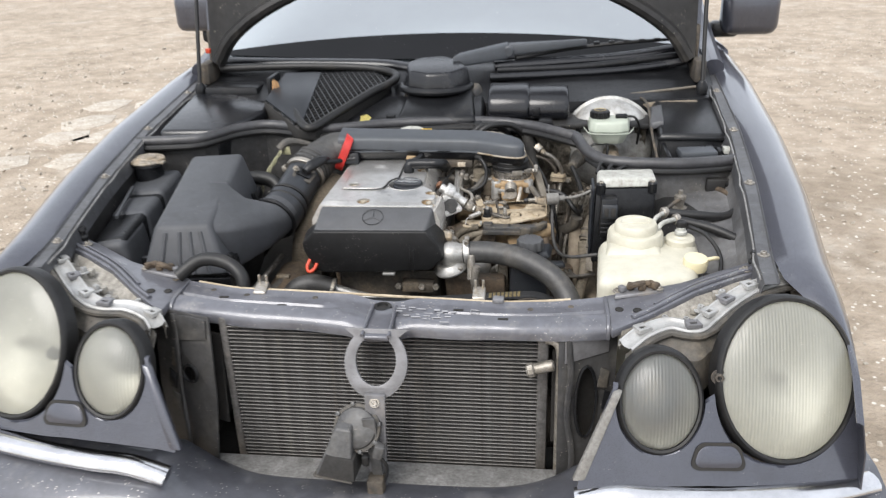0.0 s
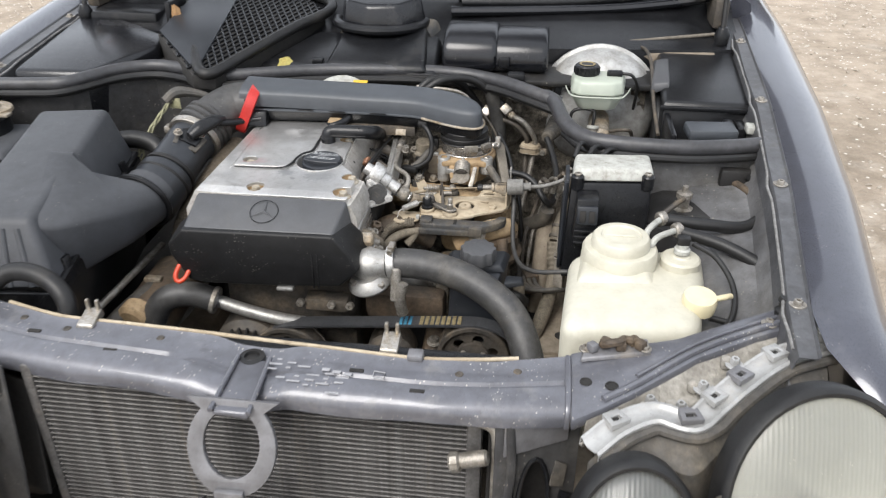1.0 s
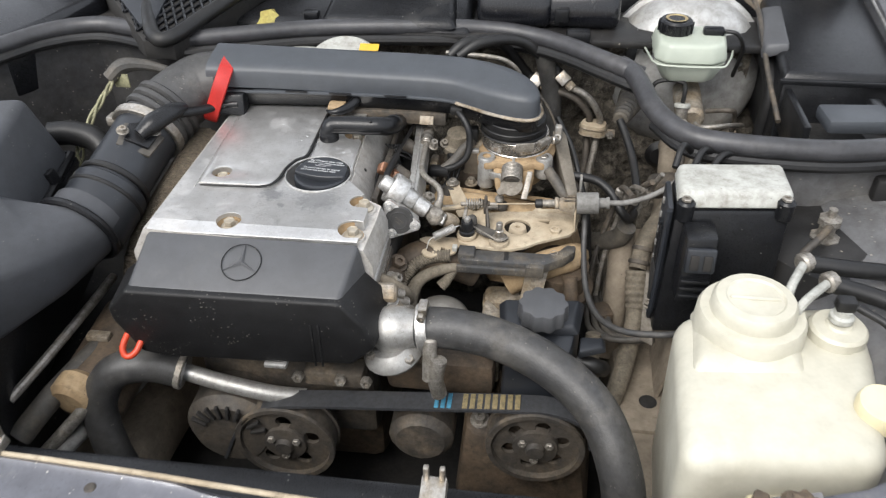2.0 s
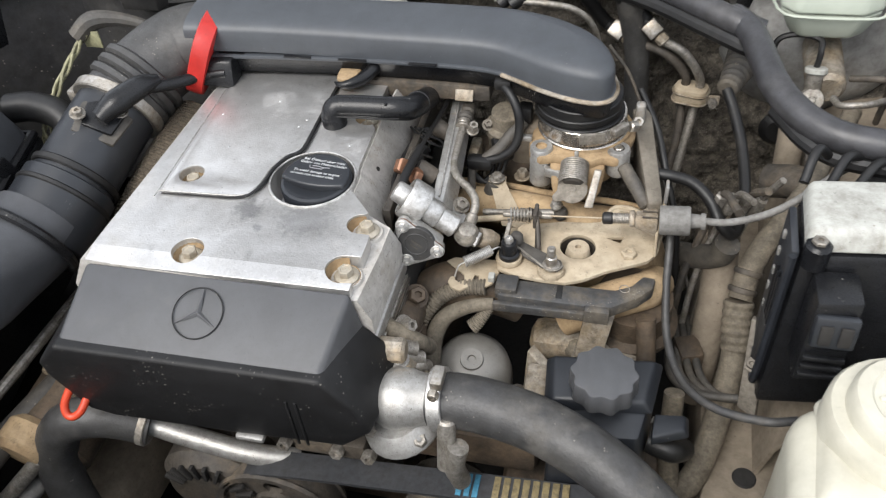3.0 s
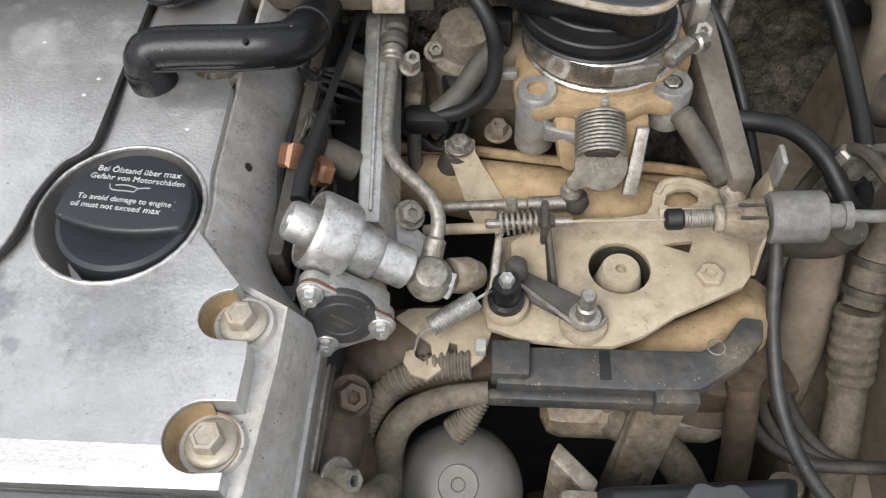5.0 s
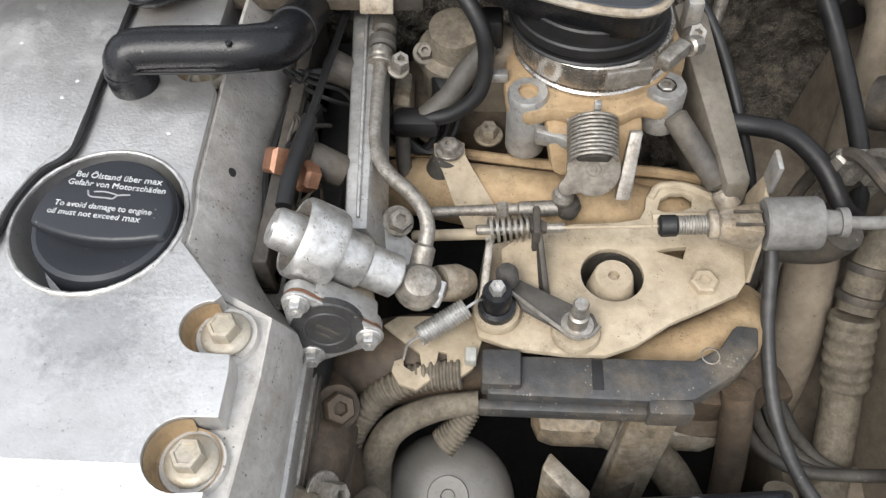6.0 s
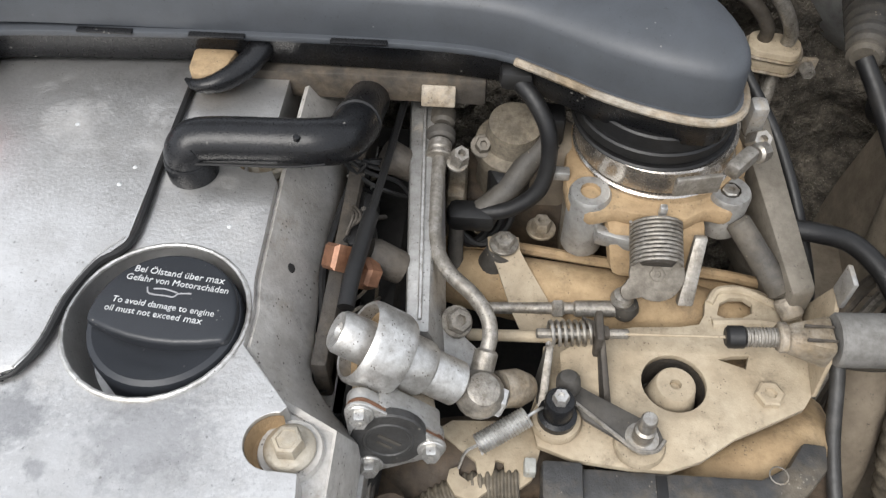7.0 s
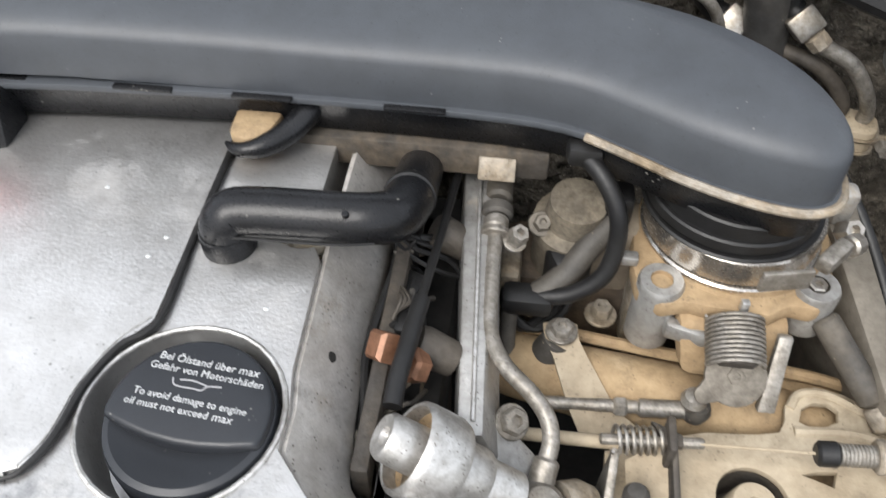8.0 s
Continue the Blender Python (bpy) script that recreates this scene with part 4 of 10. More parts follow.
        across.append(Vector((-d_.y, d_.x, 0)).normalized() * (1 if s > 0 else -1))
    lampframe = part("lamp_frame", sheet([[p + n_ * w_ + Z * h_ for w_, h_ in ((-0.017, -0.012), (-0.0155, 0.001), (-0.012, 0.0035), (-0.008, 0.0005), (0.002, 0.0), (0.008, 0.002), (0.011, 0.006), (0.014, 0.0065), (0.016, -0.006))] for p, n_ in zip(run_, across)], 0.0016), LAMPFRAME, car, "dirty silver lamp mounting frame")
    part("frame_trim", tube([p - n_ * 0.022 - Z * 0.004 for p, n_ in zip(run_[::3], across[::3])], 0.006, 8, 3), RUBBER_DUSTY, lampframe, "grey rubber trim along the frame")
    part("frame_apron", sheet([[p + Vector((0, -0.014, -0.006)) for p in run_], [p + Vector((0, -0.045, -0.035)) for p in run_], [p + Vector((0, -0.05, -0.10)) for p in run_]], 0.003), RUBBER_DUSTY, lampframe, "dark apron between frame and lamps")
    edge_ = smoothed(arm_edge(s), 8)
    rows = []
    for i_, (p, n_) in enumerate(zip(run_, across)):
        q_ = min(edge_, key=lambda e: (e.x - p.x) ** 2 + 0.2 * (e.y - p.y) ** 2) - Z * 0.008
        a_ = p + n_ * 0.014 - Z * 0.004
        rows.append([a_, a_.lerp(q_, 0.3) - Z * 0.014, a_.lerp(q_, 0.65) - Z * 0.016, q_])
    part("frame_shelf", sheet(rows, 0.002), SHELF, lampframe, "pale dirty shelf behind the lamp frame")
    for k, f in enumerate((0.16, 0.45, 0.60, 0.74, 0.88)):
        i_ = int(f * (len(run_) - 1))
        p, n_ = run_[i_], across[i_]
        d_ = Vector((n_.y, -n_.x, 0))
        m_ = frame_at(p + Z * 0.006 + n_ * 0.006, Z, d_)
        clip_ = part("frame_clip", moved(prism([(-0.013, -0.010), (0.013, -0.010), (0.011, 0.012), (-0.011, 0.012)], -0.006, 0.002, 0.001, holes=[[(-0.006, -0.004), (0.006, -0.004), (0.006, 0.003), (-0.006, 0.003)]]), m_), BRACKET if k % 2 else LAMPFRAME, lampframe, "grey clip on the lamp frame")
        part("clip_tongue", moved(box((0, 0.002, -0.002), (0.008, 0.006, 0.002), 0.0004), m_), DARK, clip_)
    for k, f in enumerate((0.30, 0.52, 0.66, 0.80)):
        i_ = int(f * (len(run_) - 1))
        p = run_[i_] + across[i_] * 0.030 - Z * 0.010
        bolt(lampframe, p, 0.006, 0.010, material=LAMPFRAME, washer=0.011)
        part("shelf_boss", box(p + across[i_] * 0.012 - Z * 0.004, (0.014, 0.012, 0.014), 0.003, Matrix.Rotation(0.5 * k, 4, "Z")), SHELF, lampframe)
    part("frame_mount", hexa([(s * 0.655, 0.11, 0.785), (s * 0.715, 0.11, 0.785), (s * 0.70, 0.18, 0.79), (s * 0.665, 0.18, 0.79)], [(s * 0.66, 0.115, 0.797), (s * 0.71, 0.115, 0.797), (s * 0.695, 0.18, 0.803), (s * 0.67, 0.18, 0.803)], 0.003), LAMPFRAME, lampframe, "silver mounting ear")
    part("mount_label", box((s * 0.70, 0.122, 0.7985), (0.022, 0.012, 0.003), 0.001), WHITE, lampframe)
    bolt(lampframe, (s * 0.556, -0.092, 0.712), 0.008, 0.008, (0, -1, 0.3), DARKMETAL, washer=0.012)
    # dark upright plates between the lamps and the condenser
    dl = 0.010 if s < 0 else 0.0
    m_ = frame_at((s * 0.352, -0.012, 0.60 + dl), (0.35 * s, -0.92, 0.12), X)
    gap_ = circle(0.006 * s, 0.0, 0.020, 20, ry=0.068) if s > 0 else circle(-0.006, 0.016, 0.017, 20)
    plate = part("side_baffle", moved(prism([(-0.044, -0.17), (0.040, -0.17), (0.060, -0.02), (0.062, 0.135), (-0.046, 0.135)] if s > 0 else [(-0.060, -0.17), (0.040, -0.17), (0.052, -0.02), (0.050, 0.135), (-0.080, 0.135), (-0.085, -0.02)], -0.002, 0.002, 0.0008, holes=[gap_]), m_), BAFFLE, car, "dusty black plastic side baffle")
    # Dark sheet added behind the hole in place of its shade
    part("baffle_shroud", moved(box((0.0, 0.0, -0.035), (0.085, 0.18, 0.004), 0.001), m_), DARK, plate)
    part("baffle_rim", moved(tube([(x, y, 0.003) for x, y in gap_ + gap_[:1]], 0.003, 8, 1), m_), PLASTIC, plate)
    part("baffle_fold", moved(tube([(-0.030, 0.13, 0.004), (-0.026, 0.06, 0.008), (-0.030, -0.02, 0.006), (-0.020, -0.10, 0.010), (-0.026, -0.165, 0.004)], 0.006, 8, 4, 0.7), m_), BAFFLE, plate)
    part("baffle_bracket", moved(prism([(-0.036, 0.078), (0.044, 0.092), (0.046, 0.130), (0.010, 0.132), (-0.036, 0.128)], 0.003, 0.006, 0.001), m_), BRACKET if s > 0 else BAFFLE, plate, "scuffed grey bracket on the baffle")
    for k, (x0_, z0_) in enumerate(((0.034, 0.045), (0.040, 0.005), (0.032, -0.035))):
        part("baffle_shard", moved(prism([(x0_ * s - 0.010, z0_ - 0.016), (x0_ * s + 0.008, z0_ - 0.020), (x0_ * s + 0.012, z0_ + 0.012), (x0_ * s - 0.004, z0_ + 0.020)], 0.006 + 0.006 * k, 0.009 + 0.006 * k, 0.0008), m_), PLASTIC if k % 2 else RUBBER_DUSTY, plate)
    strip_top, strip_low = (Vector((0.392, -0.132, 0.702)), Vector((0.330, -0.192, 0.574))) if s > 0 else (Vector((-0.366, -0.130, 0.716)), Vector((-0.303, -0.194, 0.596)))
    wide = Vector((s * 0.020, 0.0, 0.003))
    part("grille_edge", hexa([strip_low, strip_low + wide, strip_low + wide + Y * 0.012, strip_low + Y * 0.012], [strip_top, strip_top + wide * 0.7, strip_top + wide * 0.7 + Y * 0.012, strip_top + Y * 0.012], 0.003), PAINT if s < 0 else GREY_RUBBER, surround, "painted edge strip where the grille sat" if s < 0 else "worn grey plastic edge strip where the grille sat")

# bumper with its bright strips
def bump_row(x):
    a = abs(x)
    y = -0.20 + 0.34 * max(0.0, a - 0.35) ** 2 + 0.9 * max(0.0, a - 0.7) ** 2
    z = 0.545 if a > 0.345 else 0.475 + 0.06 * (a / 0.345) ** 6
    z -= math.copysign(0.022 * max(0.0, a - 0.35) / 0.45, x)
    mid = max(0.0, min(1.0, (0.36 - a) / 0.06))
    return [(x, y + 0.14, z - 0.03), (x, y + 0.10, z - 0.004), (x, y + 0.05, z), (x, y + 0.012, z - 0.006), (x, y - 0.022, z - 0.022 + 0.014 * mid), (x, y - 0.055, z - 0.048 + 0.030 * mid), (x, y - 0.078, z - 0.08 + 0.03 * mid), (x, y - 0.078, z - 0.12), (x, y - 0.055, z - 0.19), (x, y - 0.01, z - 0.26)]


bumper = part("bumper", sheet([bump_row(-0.84 + 1.68 * i / 60) for i in range(61)], 0.004), PAINT_SHEEN, car, "dusty dark grey painted bumper with sky sheen in its colour")
for s in (-1, 1):
    pts = []
    for i in range(9):
        x = 0.338 + 0.472 * i / 8
        r = bump_row(s * x)
        pts.append((s * x, r[3][1] - 0.002, r[3][2] + 0.018))
    part("bumper_strip", tube(pts, 0.021, 12, 4, 0.75), CHROME, bumper, "bright chrome bumper strip")
part("lower_lip", box((0, -0.075, 0.455), (0.66, 0.10, 0.014), 0.004), EDGE_WORN, car, "dusty painted panel under the condenser")

# open bonnet: arched rear edge low, leaning back over the windscreen
rows = []
for i in range(19):
    x = -0.70 + 1.4 * i / 18
    edge = 0.965 + 0.31 * max(0.0, 1 - (x / 0.69) ** 2) ** 0.8
    rows.append([(x, 1.13 + 0.20 * k / 6 + 0.03 * (1 - (x / 0.7) ** 2), edge + (2.02 - edge) * k / 6) for k in range(7)])
hood = part("hood", sheet(rows, 0.03), PAINT, car, "dark grey bonnet standing open")
# Near-black skin before the paint puts the bonnet's shade into colour
part("inner_skin", sheet([[(x * 0.985, y - 0.040, z + 0.012) for x, y, z in r] for r in rows], 0.006), INNER, hood, "inner skin of the bonnet with its shade put into the colour")
for s in (-1, 1):
    part("hood_rib", tube([(s * 0.675, 1.10, 0.98), (s * 0.62, 1.10, 1.055), (s * 0.52, 1.10, 1.125), (s * 0.38, 1.11, 1.19)], 0.025, 10, 5, 0.8), INNER, hood, "dark hollow rib of the bonnet's inner skin")
    hinge = part("hinge", box((s * 0.70, 1.10, 0.955), (0.03, 0.12, 0.06), 0.006), DARKMETAL, car, "dark bonnet hinge")
    part("hinge_arm", box((s * 0.695, 1.12, 1.01), (0.012, 0.04, 0.12), 0.004), DARKMETAL, hinge)
    strut = part("gas_strut", rod((s * 0.70, 1.0, 0.93), (s * 0.705, 1.20, 1.62), 0.0055), RUBBER, car, "thin black gas strut")
    part("strut_foot", lathe([(0, 0), (0.014, 0), (0.016, 0.02), (0.009, 0.035), (0, 0.035)], 14, at=(s * 0.70, 1.0, 0.905)), PLASTIC, strut)
    if s < 0:
        part("strut_cap", box((-0.685, 1.06, 1.02), (0.014, 0.014, 0.014), 0.003), ORANGE, strut, "orange strut clip")

# windscreen, scuttle, mirrors
rows = []
for i in range(17):
    x = -0.74 + 1.48 * i / 16
    rows.append([(x * (1 - 0.10 * k / 6), 1.20 + 0.10 * (1 - (x / 0.74) ** 2) * -1 + 0.10 + 0.115 * k, 0.955 + 0.062 * k) for k in range(7)])
# Arched band that paints the bonnet's dark reflection on the glass
band_rows = []
for i in range(25):
    x = -0.735 + 1.47 * i / 24
    c = 1 - (x / 0.74) ** 2
    band_rows.append([(x * (1 - 0.10 * k / 6), 1.30 - 0.10 * c + 0.115 * k - 0.006, 0.955 + 0.062 * k + 0.011) for k in [(0.12 + 0.82 * c) * j / 4 for j in range(5)]])
screen = part("windscreen", sheet(rows, 0.006), TINT, car, "windscreen with the sky's pale reflection put into its colour")
rows = []
for i in range(25):
    x = -0.74 + 1.48 * i / 24
    c = 1 - (x / 0.74) ** 2
    rows.append([(x, 1.23 - 0.10 * c + 0.07, 0.957), (x, 1.19 - 0.10 * c + 0.05, 0.962), (x, 1.16 - 0.10 * c, 0.955), (x, 1.12 - 0.09 * c, 0.93), (x, 1.05 - 0.08 * c, 0.915), (x, 0.98 - 0.06 * c, 0.90), (x, 0.97 - 0.06 * c, 0.84)])
part("black_border", sheet(band_rows, 0.003), BLACKGLASS, screen, "black foot of the glass with the bonnet's reflection in its colour")
scuttle = part("scuttle_panel", sheet(rows, 0.004), PLASTIC, car, "black plastic scuttle panel under the windscreen")
part("scuttle_seal", tube([(-0.70, 1.19, 0.965), (-0.5, 1.15, 0.968), (-0.2, 1.12, 0.968), (-0.10, 1.09, 0.962)], 0.021, 12, 6, 0.6), GLOSSBLACK, scuttle, "broad glossy black scuttle trim")
part("scuttle_seal", tube([(-0.70, 1.135, 0.958), (-0.5, 1.10, 0.966), (-0.25, 1.085, 0.962)], 0.008), RUBBER, scuttle)
part("scuttle_seal", tube([(0.13, 1.03, 0.946), (0.3, 1.06, 0.946), (0.48, 1.09, 0.950), (0.62, 1.115, 0.962), (0.71, 1.13, 0.975)], 0.013, 12, 6, 0.8), GLOSSBLACK, scuttle)
part("scuttle_gap", tube([(0.15, 1.06, 0.958), (0.4, 1.09, 0.962), (0.68, 1.14, 0.985)], 0.010), PLASTIC, scuttle)
part("scuttle_ridge", tube([(0.14, 1.085, 0.966), (0.3, 1.11, 0.970), (0.5, 1.14, 0.978), (0.62, 1.16, 0.992), (0.70, 1.175, 1.005)], 0.022, 14, 6, 0.6), GLOSSBLACK, scuttle, "broad glossy black scuttle trim")
for s in (-1, 1):
    part("pillar", tube([(s * 0.755, 1.15, 0.94), (s * 0.76, 1.45, 1.02), (s * 0.70, 1.95, 1.33)], 0.03, 10), PAINT, car)
    part("door_panel", box((s * 0.83, 1.75, 0.70), (0.05, 0.7, 0.5), 0.02), PAINT, car)
    mirror = part("mirror", box((0.932, 1.55, 1.04), (0.178, 0.09, 0.14), 0.035, segments=4) if s > 0 else box((-0.905, 1.55, 1.068), (0.15, 0.09, 0.13), 0.03, segments=4), PAINT, car, "dark grey door mirror with splashes")
    part("mirror_foot", box((s * 0.86, 1.57, 0.985), (0.09, 0.06, 0.05), 0.015), PLASTIC, mirror)

# engine bay: bulkhead, floor and chassis legs
part("bulkhead", box((-0.10, 0.885, 0.62), (1.40, 0.03, 0.50), 0.01), FELT, car, "dirty felt-covered bulkhead")
bm = bmesh.new()
bmesh.ops.create_grid(bm, x_segments=130, y_segments=100, size=0.5, matrix=Matrix.Translation((0.20, 0.838, 0.60)) @ Matrix.Rotation(radians(90), 4, "X") @ Matrix.Diagonal((0.68, 0.52, 1, 1)))
for v in bm.verts:
    v.co.y += 0.028 * noise.noise(v.co * 9) + 0.014 * noise.noise(v.co * 26) - 0.011 * abs(noise.noise(v.co * 62)) + 0.005 * noise.noise(v.co * 130) + 0.10 * max(0, 0.60 - v.co.z) * -1
    v.co.x += 0.01 * noise.noise(v.co * 11 + Vector((5, 0, 0)))
part("felt_mat", bm, FELT, car, "lumpy matted felt insulation on the bulkhead", 60)
part("bulkhead_top", box((0.0, 0.86, 0.868), (1.42, 0.12, 0.012), 0.004), INNER, car)
# Near-black floor: the bay's deep shade is put into its colour
part("bay_floor", box((0, 0.45, 0.36), (1.3, 0.9, 0.02), 0.004), DARK, car, "bay floor with its deep shade put into the colour")
for s in (-1, 1):
    part("chassis_leg", box((s * 0.40, 0.42, 0.50), (0.09, 0.74, 0.12), 0.012), INNER if s < 0 else DRYMUD, car, "dirty chassis leg")
part("radiator_back", box((0, 0.095, 0.58), (0.66, 0.045, 0.30), 0.008), PLASTIC, car, "black radiator behind the front panel")

# ---- bonnet catch ring, condenser and horn ----
bracket = thing("latch_bracket", (0, -0.06, 0.62), "dull grey ring-shaped bonnet latch bracket", "bracket")
m = frame_at((0.002, -0.058, 0.694), (0, -0.92, 0.40), X)
outer = [(0.0545 * math.cos(radians(a)), 0.062 * math.sin(radians(a))) for a in range(-235, 56, 10)]
outer = [(-0.056, 0.058)] + [(x, y) for x, y in outer if y < 0.05] + [(0.056, 0.058)]
hole = circle(0, 0.004, 0.0345, 28, ry=0.043)
part("ring_plate", moved(prism(outer, -0.004, 0.004, 0.0015, holes=[hole]), m), BRACKET, bracket)
part("strut_bar", hexa([(-0.014, -0.105, 0.44), (0.016, -0.105, 0.44), (0.016, -0.097, 0.44), (-0.014, -0.097, 0.44)], [(-0.016, -0.090, 0.65), (0.020, -0.090, 0.65), (0.020, -0.082, 0.65), (-0.016, -0.082, 0.65)], 0.002), BRACKET, bracket)
part("bridge", hexa([(-0.02, -0.052, 0.735), (0.024, -0.052, 0.732), (0.022, 0.04, 0.738), (-0.018, 0.04, 0.738)], [(-0.02, -0.05, 0.741), (0.024, -0.05, 0.741), (0.022, 0.04, 0.7475), (-0.018, 0.04, 0.7475)], 0.004), PAINT_TOP, bracket)
for x in (-0.021, 0.025):
    part("bridge_edge", tube([(x, -0.052, 0.742), (x * 0.95, 0.0, 0.747), (x * 0.9, 0.042, 0.750)], 0.0032, 8), PAINT_TOP, bracket)
bolt(bracket, (0.002, -0.092, 0.636), 0.006, 0.006, (0, -0.92, 0.4), STEEL, washer=0.009)

condenser = thing("condenser", (0, 0.0, 0.41), "dusty grey condenser with horizontal tubes and bent fins", "radiator")
part("core", box((0.0, 0.022, 0.565), (0.575, 0.02, 0.325), 0.003), FINS, condenser, "dusty fin pack")
one = box((0, 0, 0), (0.575, 0.008, 0.0026), 0.0006, segments=1)
me = bpy.data.meshes.new("cooling_tube")
one.to_mesh(me)
one.free()
me.materials.append(TUBEMETAL)
for i in range(40):
    ob = new("cooling_tube", me)
    ob.parent = condenser
    ob.location = (0.0, 0.0088, 0.408 + 0.00795 * i - 0.41)
for x, w in ((-0.288, 0.016), (0.283, 0.02)):
    part("header", box((x, 0.012, 0.57), (w, 0.02, 0.335), 0.006), TUBEMETAL, condenser)
part("pipe", tube([(0.288, 0.0, 0.715), (0.305, -0.005, 0.712), (0.312, -0.008, 0.69), (0.312, -0.008, 0.60), (0.313, -0.005, 0.41)], 0.007), STEEL_DULL, condenser, "grey coolant pipe")
valve = part("valve", rod((0.268, -0.02, 0.668), (0.302, -0.02, 0.678), 0.010, 12), STEEL_DULL, condenser, "grey valve body")
part("valve_cap", rod((0.256, -0.02, 0.664), (0.270, -0.02, 0.668), 0.013, 10), STEEL_DULL, valve)

horn = thing("horn", (-0.03, -0.1, 0.45), "dusty grey-black horn with a flared bell", "horn")
hax, hat = Vector((-0.10, -0.86, 0.50)).normalized(), Vector((-0.030, -0.098, 0.588))
part("body", lathe([(0, -0.020), (0.030, -0.018), (0.036, -0.006), (0.0365, 0.004), (0.034, 0.010), (0.026, 0.015), (0.014, 0.0175), (0, 0.018)], 32, hax, hat), HORN, horn, "dusty grey pressed horn disc")
part("rim", lathe([(0.035, -0.0055), (0.0415, -0.005), (0.0415, 0.0045), (0.035, 0.005)], 32, hax, hat), RUBBER_DUSTY, horn)
for k in range(8):
    a = k * math.pi / 4 + 0.2
    part("rim_tab", moved(box((0.0405 * math.cos(a), 0.0405 * math.sin(a), 0.001), (0.007, 0.007, 0.013), 0.001, Matrix.Rotation(a, 4, "Z")), frame_at(hat, hax, X)), HORN, horn)
bell_a = [(-0.064, -0.118, 0.600), (-0.034, -0.126, 0.600), (-0.034, -0.098, 0.606), (-0.062, -0.096, 0.606)]
bell_b = [(-0.098, -0.148, 0.523), (-0.034, -0.152, 0.515), (-0.028, -0.104, 0.520), (-0.088, -0.100, 0.528)]
part("bell", hexa(bell_b, bell_a, 0.004, 3), HORN, horn, "flared dusty mouth of the horn")
part("bell_edge", tube([Vector(p) for p in bell_b + bell_b[:1]], 0.003, 8, 1), RUBBER_DUSTY, horn)
# Solid near-black wedge stands for the shade inside the bell
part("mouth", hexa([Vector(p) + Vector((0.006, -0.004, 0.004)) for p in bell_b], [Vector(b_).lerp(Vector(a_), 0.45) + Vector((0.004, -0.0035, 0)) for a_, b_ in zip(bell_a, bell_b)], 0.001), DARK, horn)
part("strap", hexa([(-0.006, -0.112, 0.50), (0.012, -0.112, 0.50), (0.012, -0.106, 0.50), (-0.006, -0.106, 0.50)], [(-0.018, -0.112, 0.615), (0.004, -0.112, 0.617), (0.004, -0.106, 0.617), (-0.018, -0.106, 0.615)], 0.001), HORN, horn)
part("connector", box((0.010, -0.122, 0.560), (0.018, 0.018, 0.026), 0.004, Matrix.Rotation(0.3, 4, "Y")), HORN, horn)
part("connector", box((-0.012, -0.128, 0.545), (0.012, 0.014, 0.020), 0.003), RUBBER, horn)
part("wire", tube([(0.012, -0.124, 0.548), (0.022, -0.122, 0.53), (0.018, -0.116, 0.50), (0.004, -0.112, 0.47)], 0.003), RUBBER, horn)
part("foot", box((0.0, -0.115, 0.475), (0.03, 0.03, 0.05), 0.006), DARKMETAL, horn)

# front wheels
for s in (-1, 1):
    wheel = part("wheel", lathe([(0.10, -0.07), (0.20, -0.085), (0.205, -0.09), (0.21, -0.085), (0.205, 0.0), (0.21, 0.085), (0.205, 0.09), (0.20, 0.07), (0.05, 0.06), (0, 0.06)], 40, (s, 0, 0), (s * 0.72, 0.52, 0.318)), STEEL_DULL, car, "grey steel front wheel")
    part("tyre", lathe([(0.207, -0.085), (0.25, -0.10), (0.30, -0.098), (0.317, -0.085), (0.318, -0.03), (0.314, -0.028), (0.314, -0.022), (0.318, -0.02), (0.318, 0.02), (0.314, 0.022), (0.314, 0.028), (0.318, 0.03), (0.317, 0.085), (0.30, 0.098), (0.25, 0.10), (0.207, 0.085)], 56, (s, 0, 0), (s * 0.72, 0.52, 0.318)), RUBBER_DUSTY, wheel, "black dusty tyre")

# the rest of the sedan behind the windscreen, plainly closed
half = [(0.0, 0.30), (0.70, 0.30), (0.82, 0.36), (0.875, 0.50), (0.885, 0.64), (0.868, 0.80), (0.845, 0.925), (0.80, 0.955)]
ring_ = half[1:] + [(-x, z) for x, z in reversed(half[1:])]


def hull(y, w, top):
    return [(x * w, y, 0.30 + (z - 0.30) * top) for x, z in ring_]


part("body_shell", loft([hull(1.42, 1.0, 1.0), hull(2.0, 1.005, 1.0), hull(3.0, 1.005, 1.0), hull(3.6, 0.99, 1.0), hull(4.05, 0.95, 0.98), hull(4.22, 0.90, 0.92), hull(4.26, 0.84, 0.80)]), PAINT, car, "dark grey painted doors and boot", 40)
roof_line = [(1.93, 0.60, 1.315), (2.15, 0.61, 1.385), (2.60, 0.605, 1.41), (3.00, 0.58, 1.385), (3.25, 0.54, 1.33)]
part("roof", sheet([[(w * f, y, z - 0.045 * abs(f) ** 3) for f in (-1, -0.8, -0.4, 0, 0.4, 0.8, 1)] for y, w, z in roof_line], 0.02), PAINT, car, "dark grey painted roof")
part("rear_window", sheet([[(0.54 * f, 3.25, 1.318 - 0.04 * abs(f) ** 3) for f in (-1, -0.5, 0, 0.5, 1)], [(0.66 * f, 3.80, 0.965) for f in (-1, -0.5, 0, 0.5, 1)]], 0.006), TINT, car, "rear window glass")
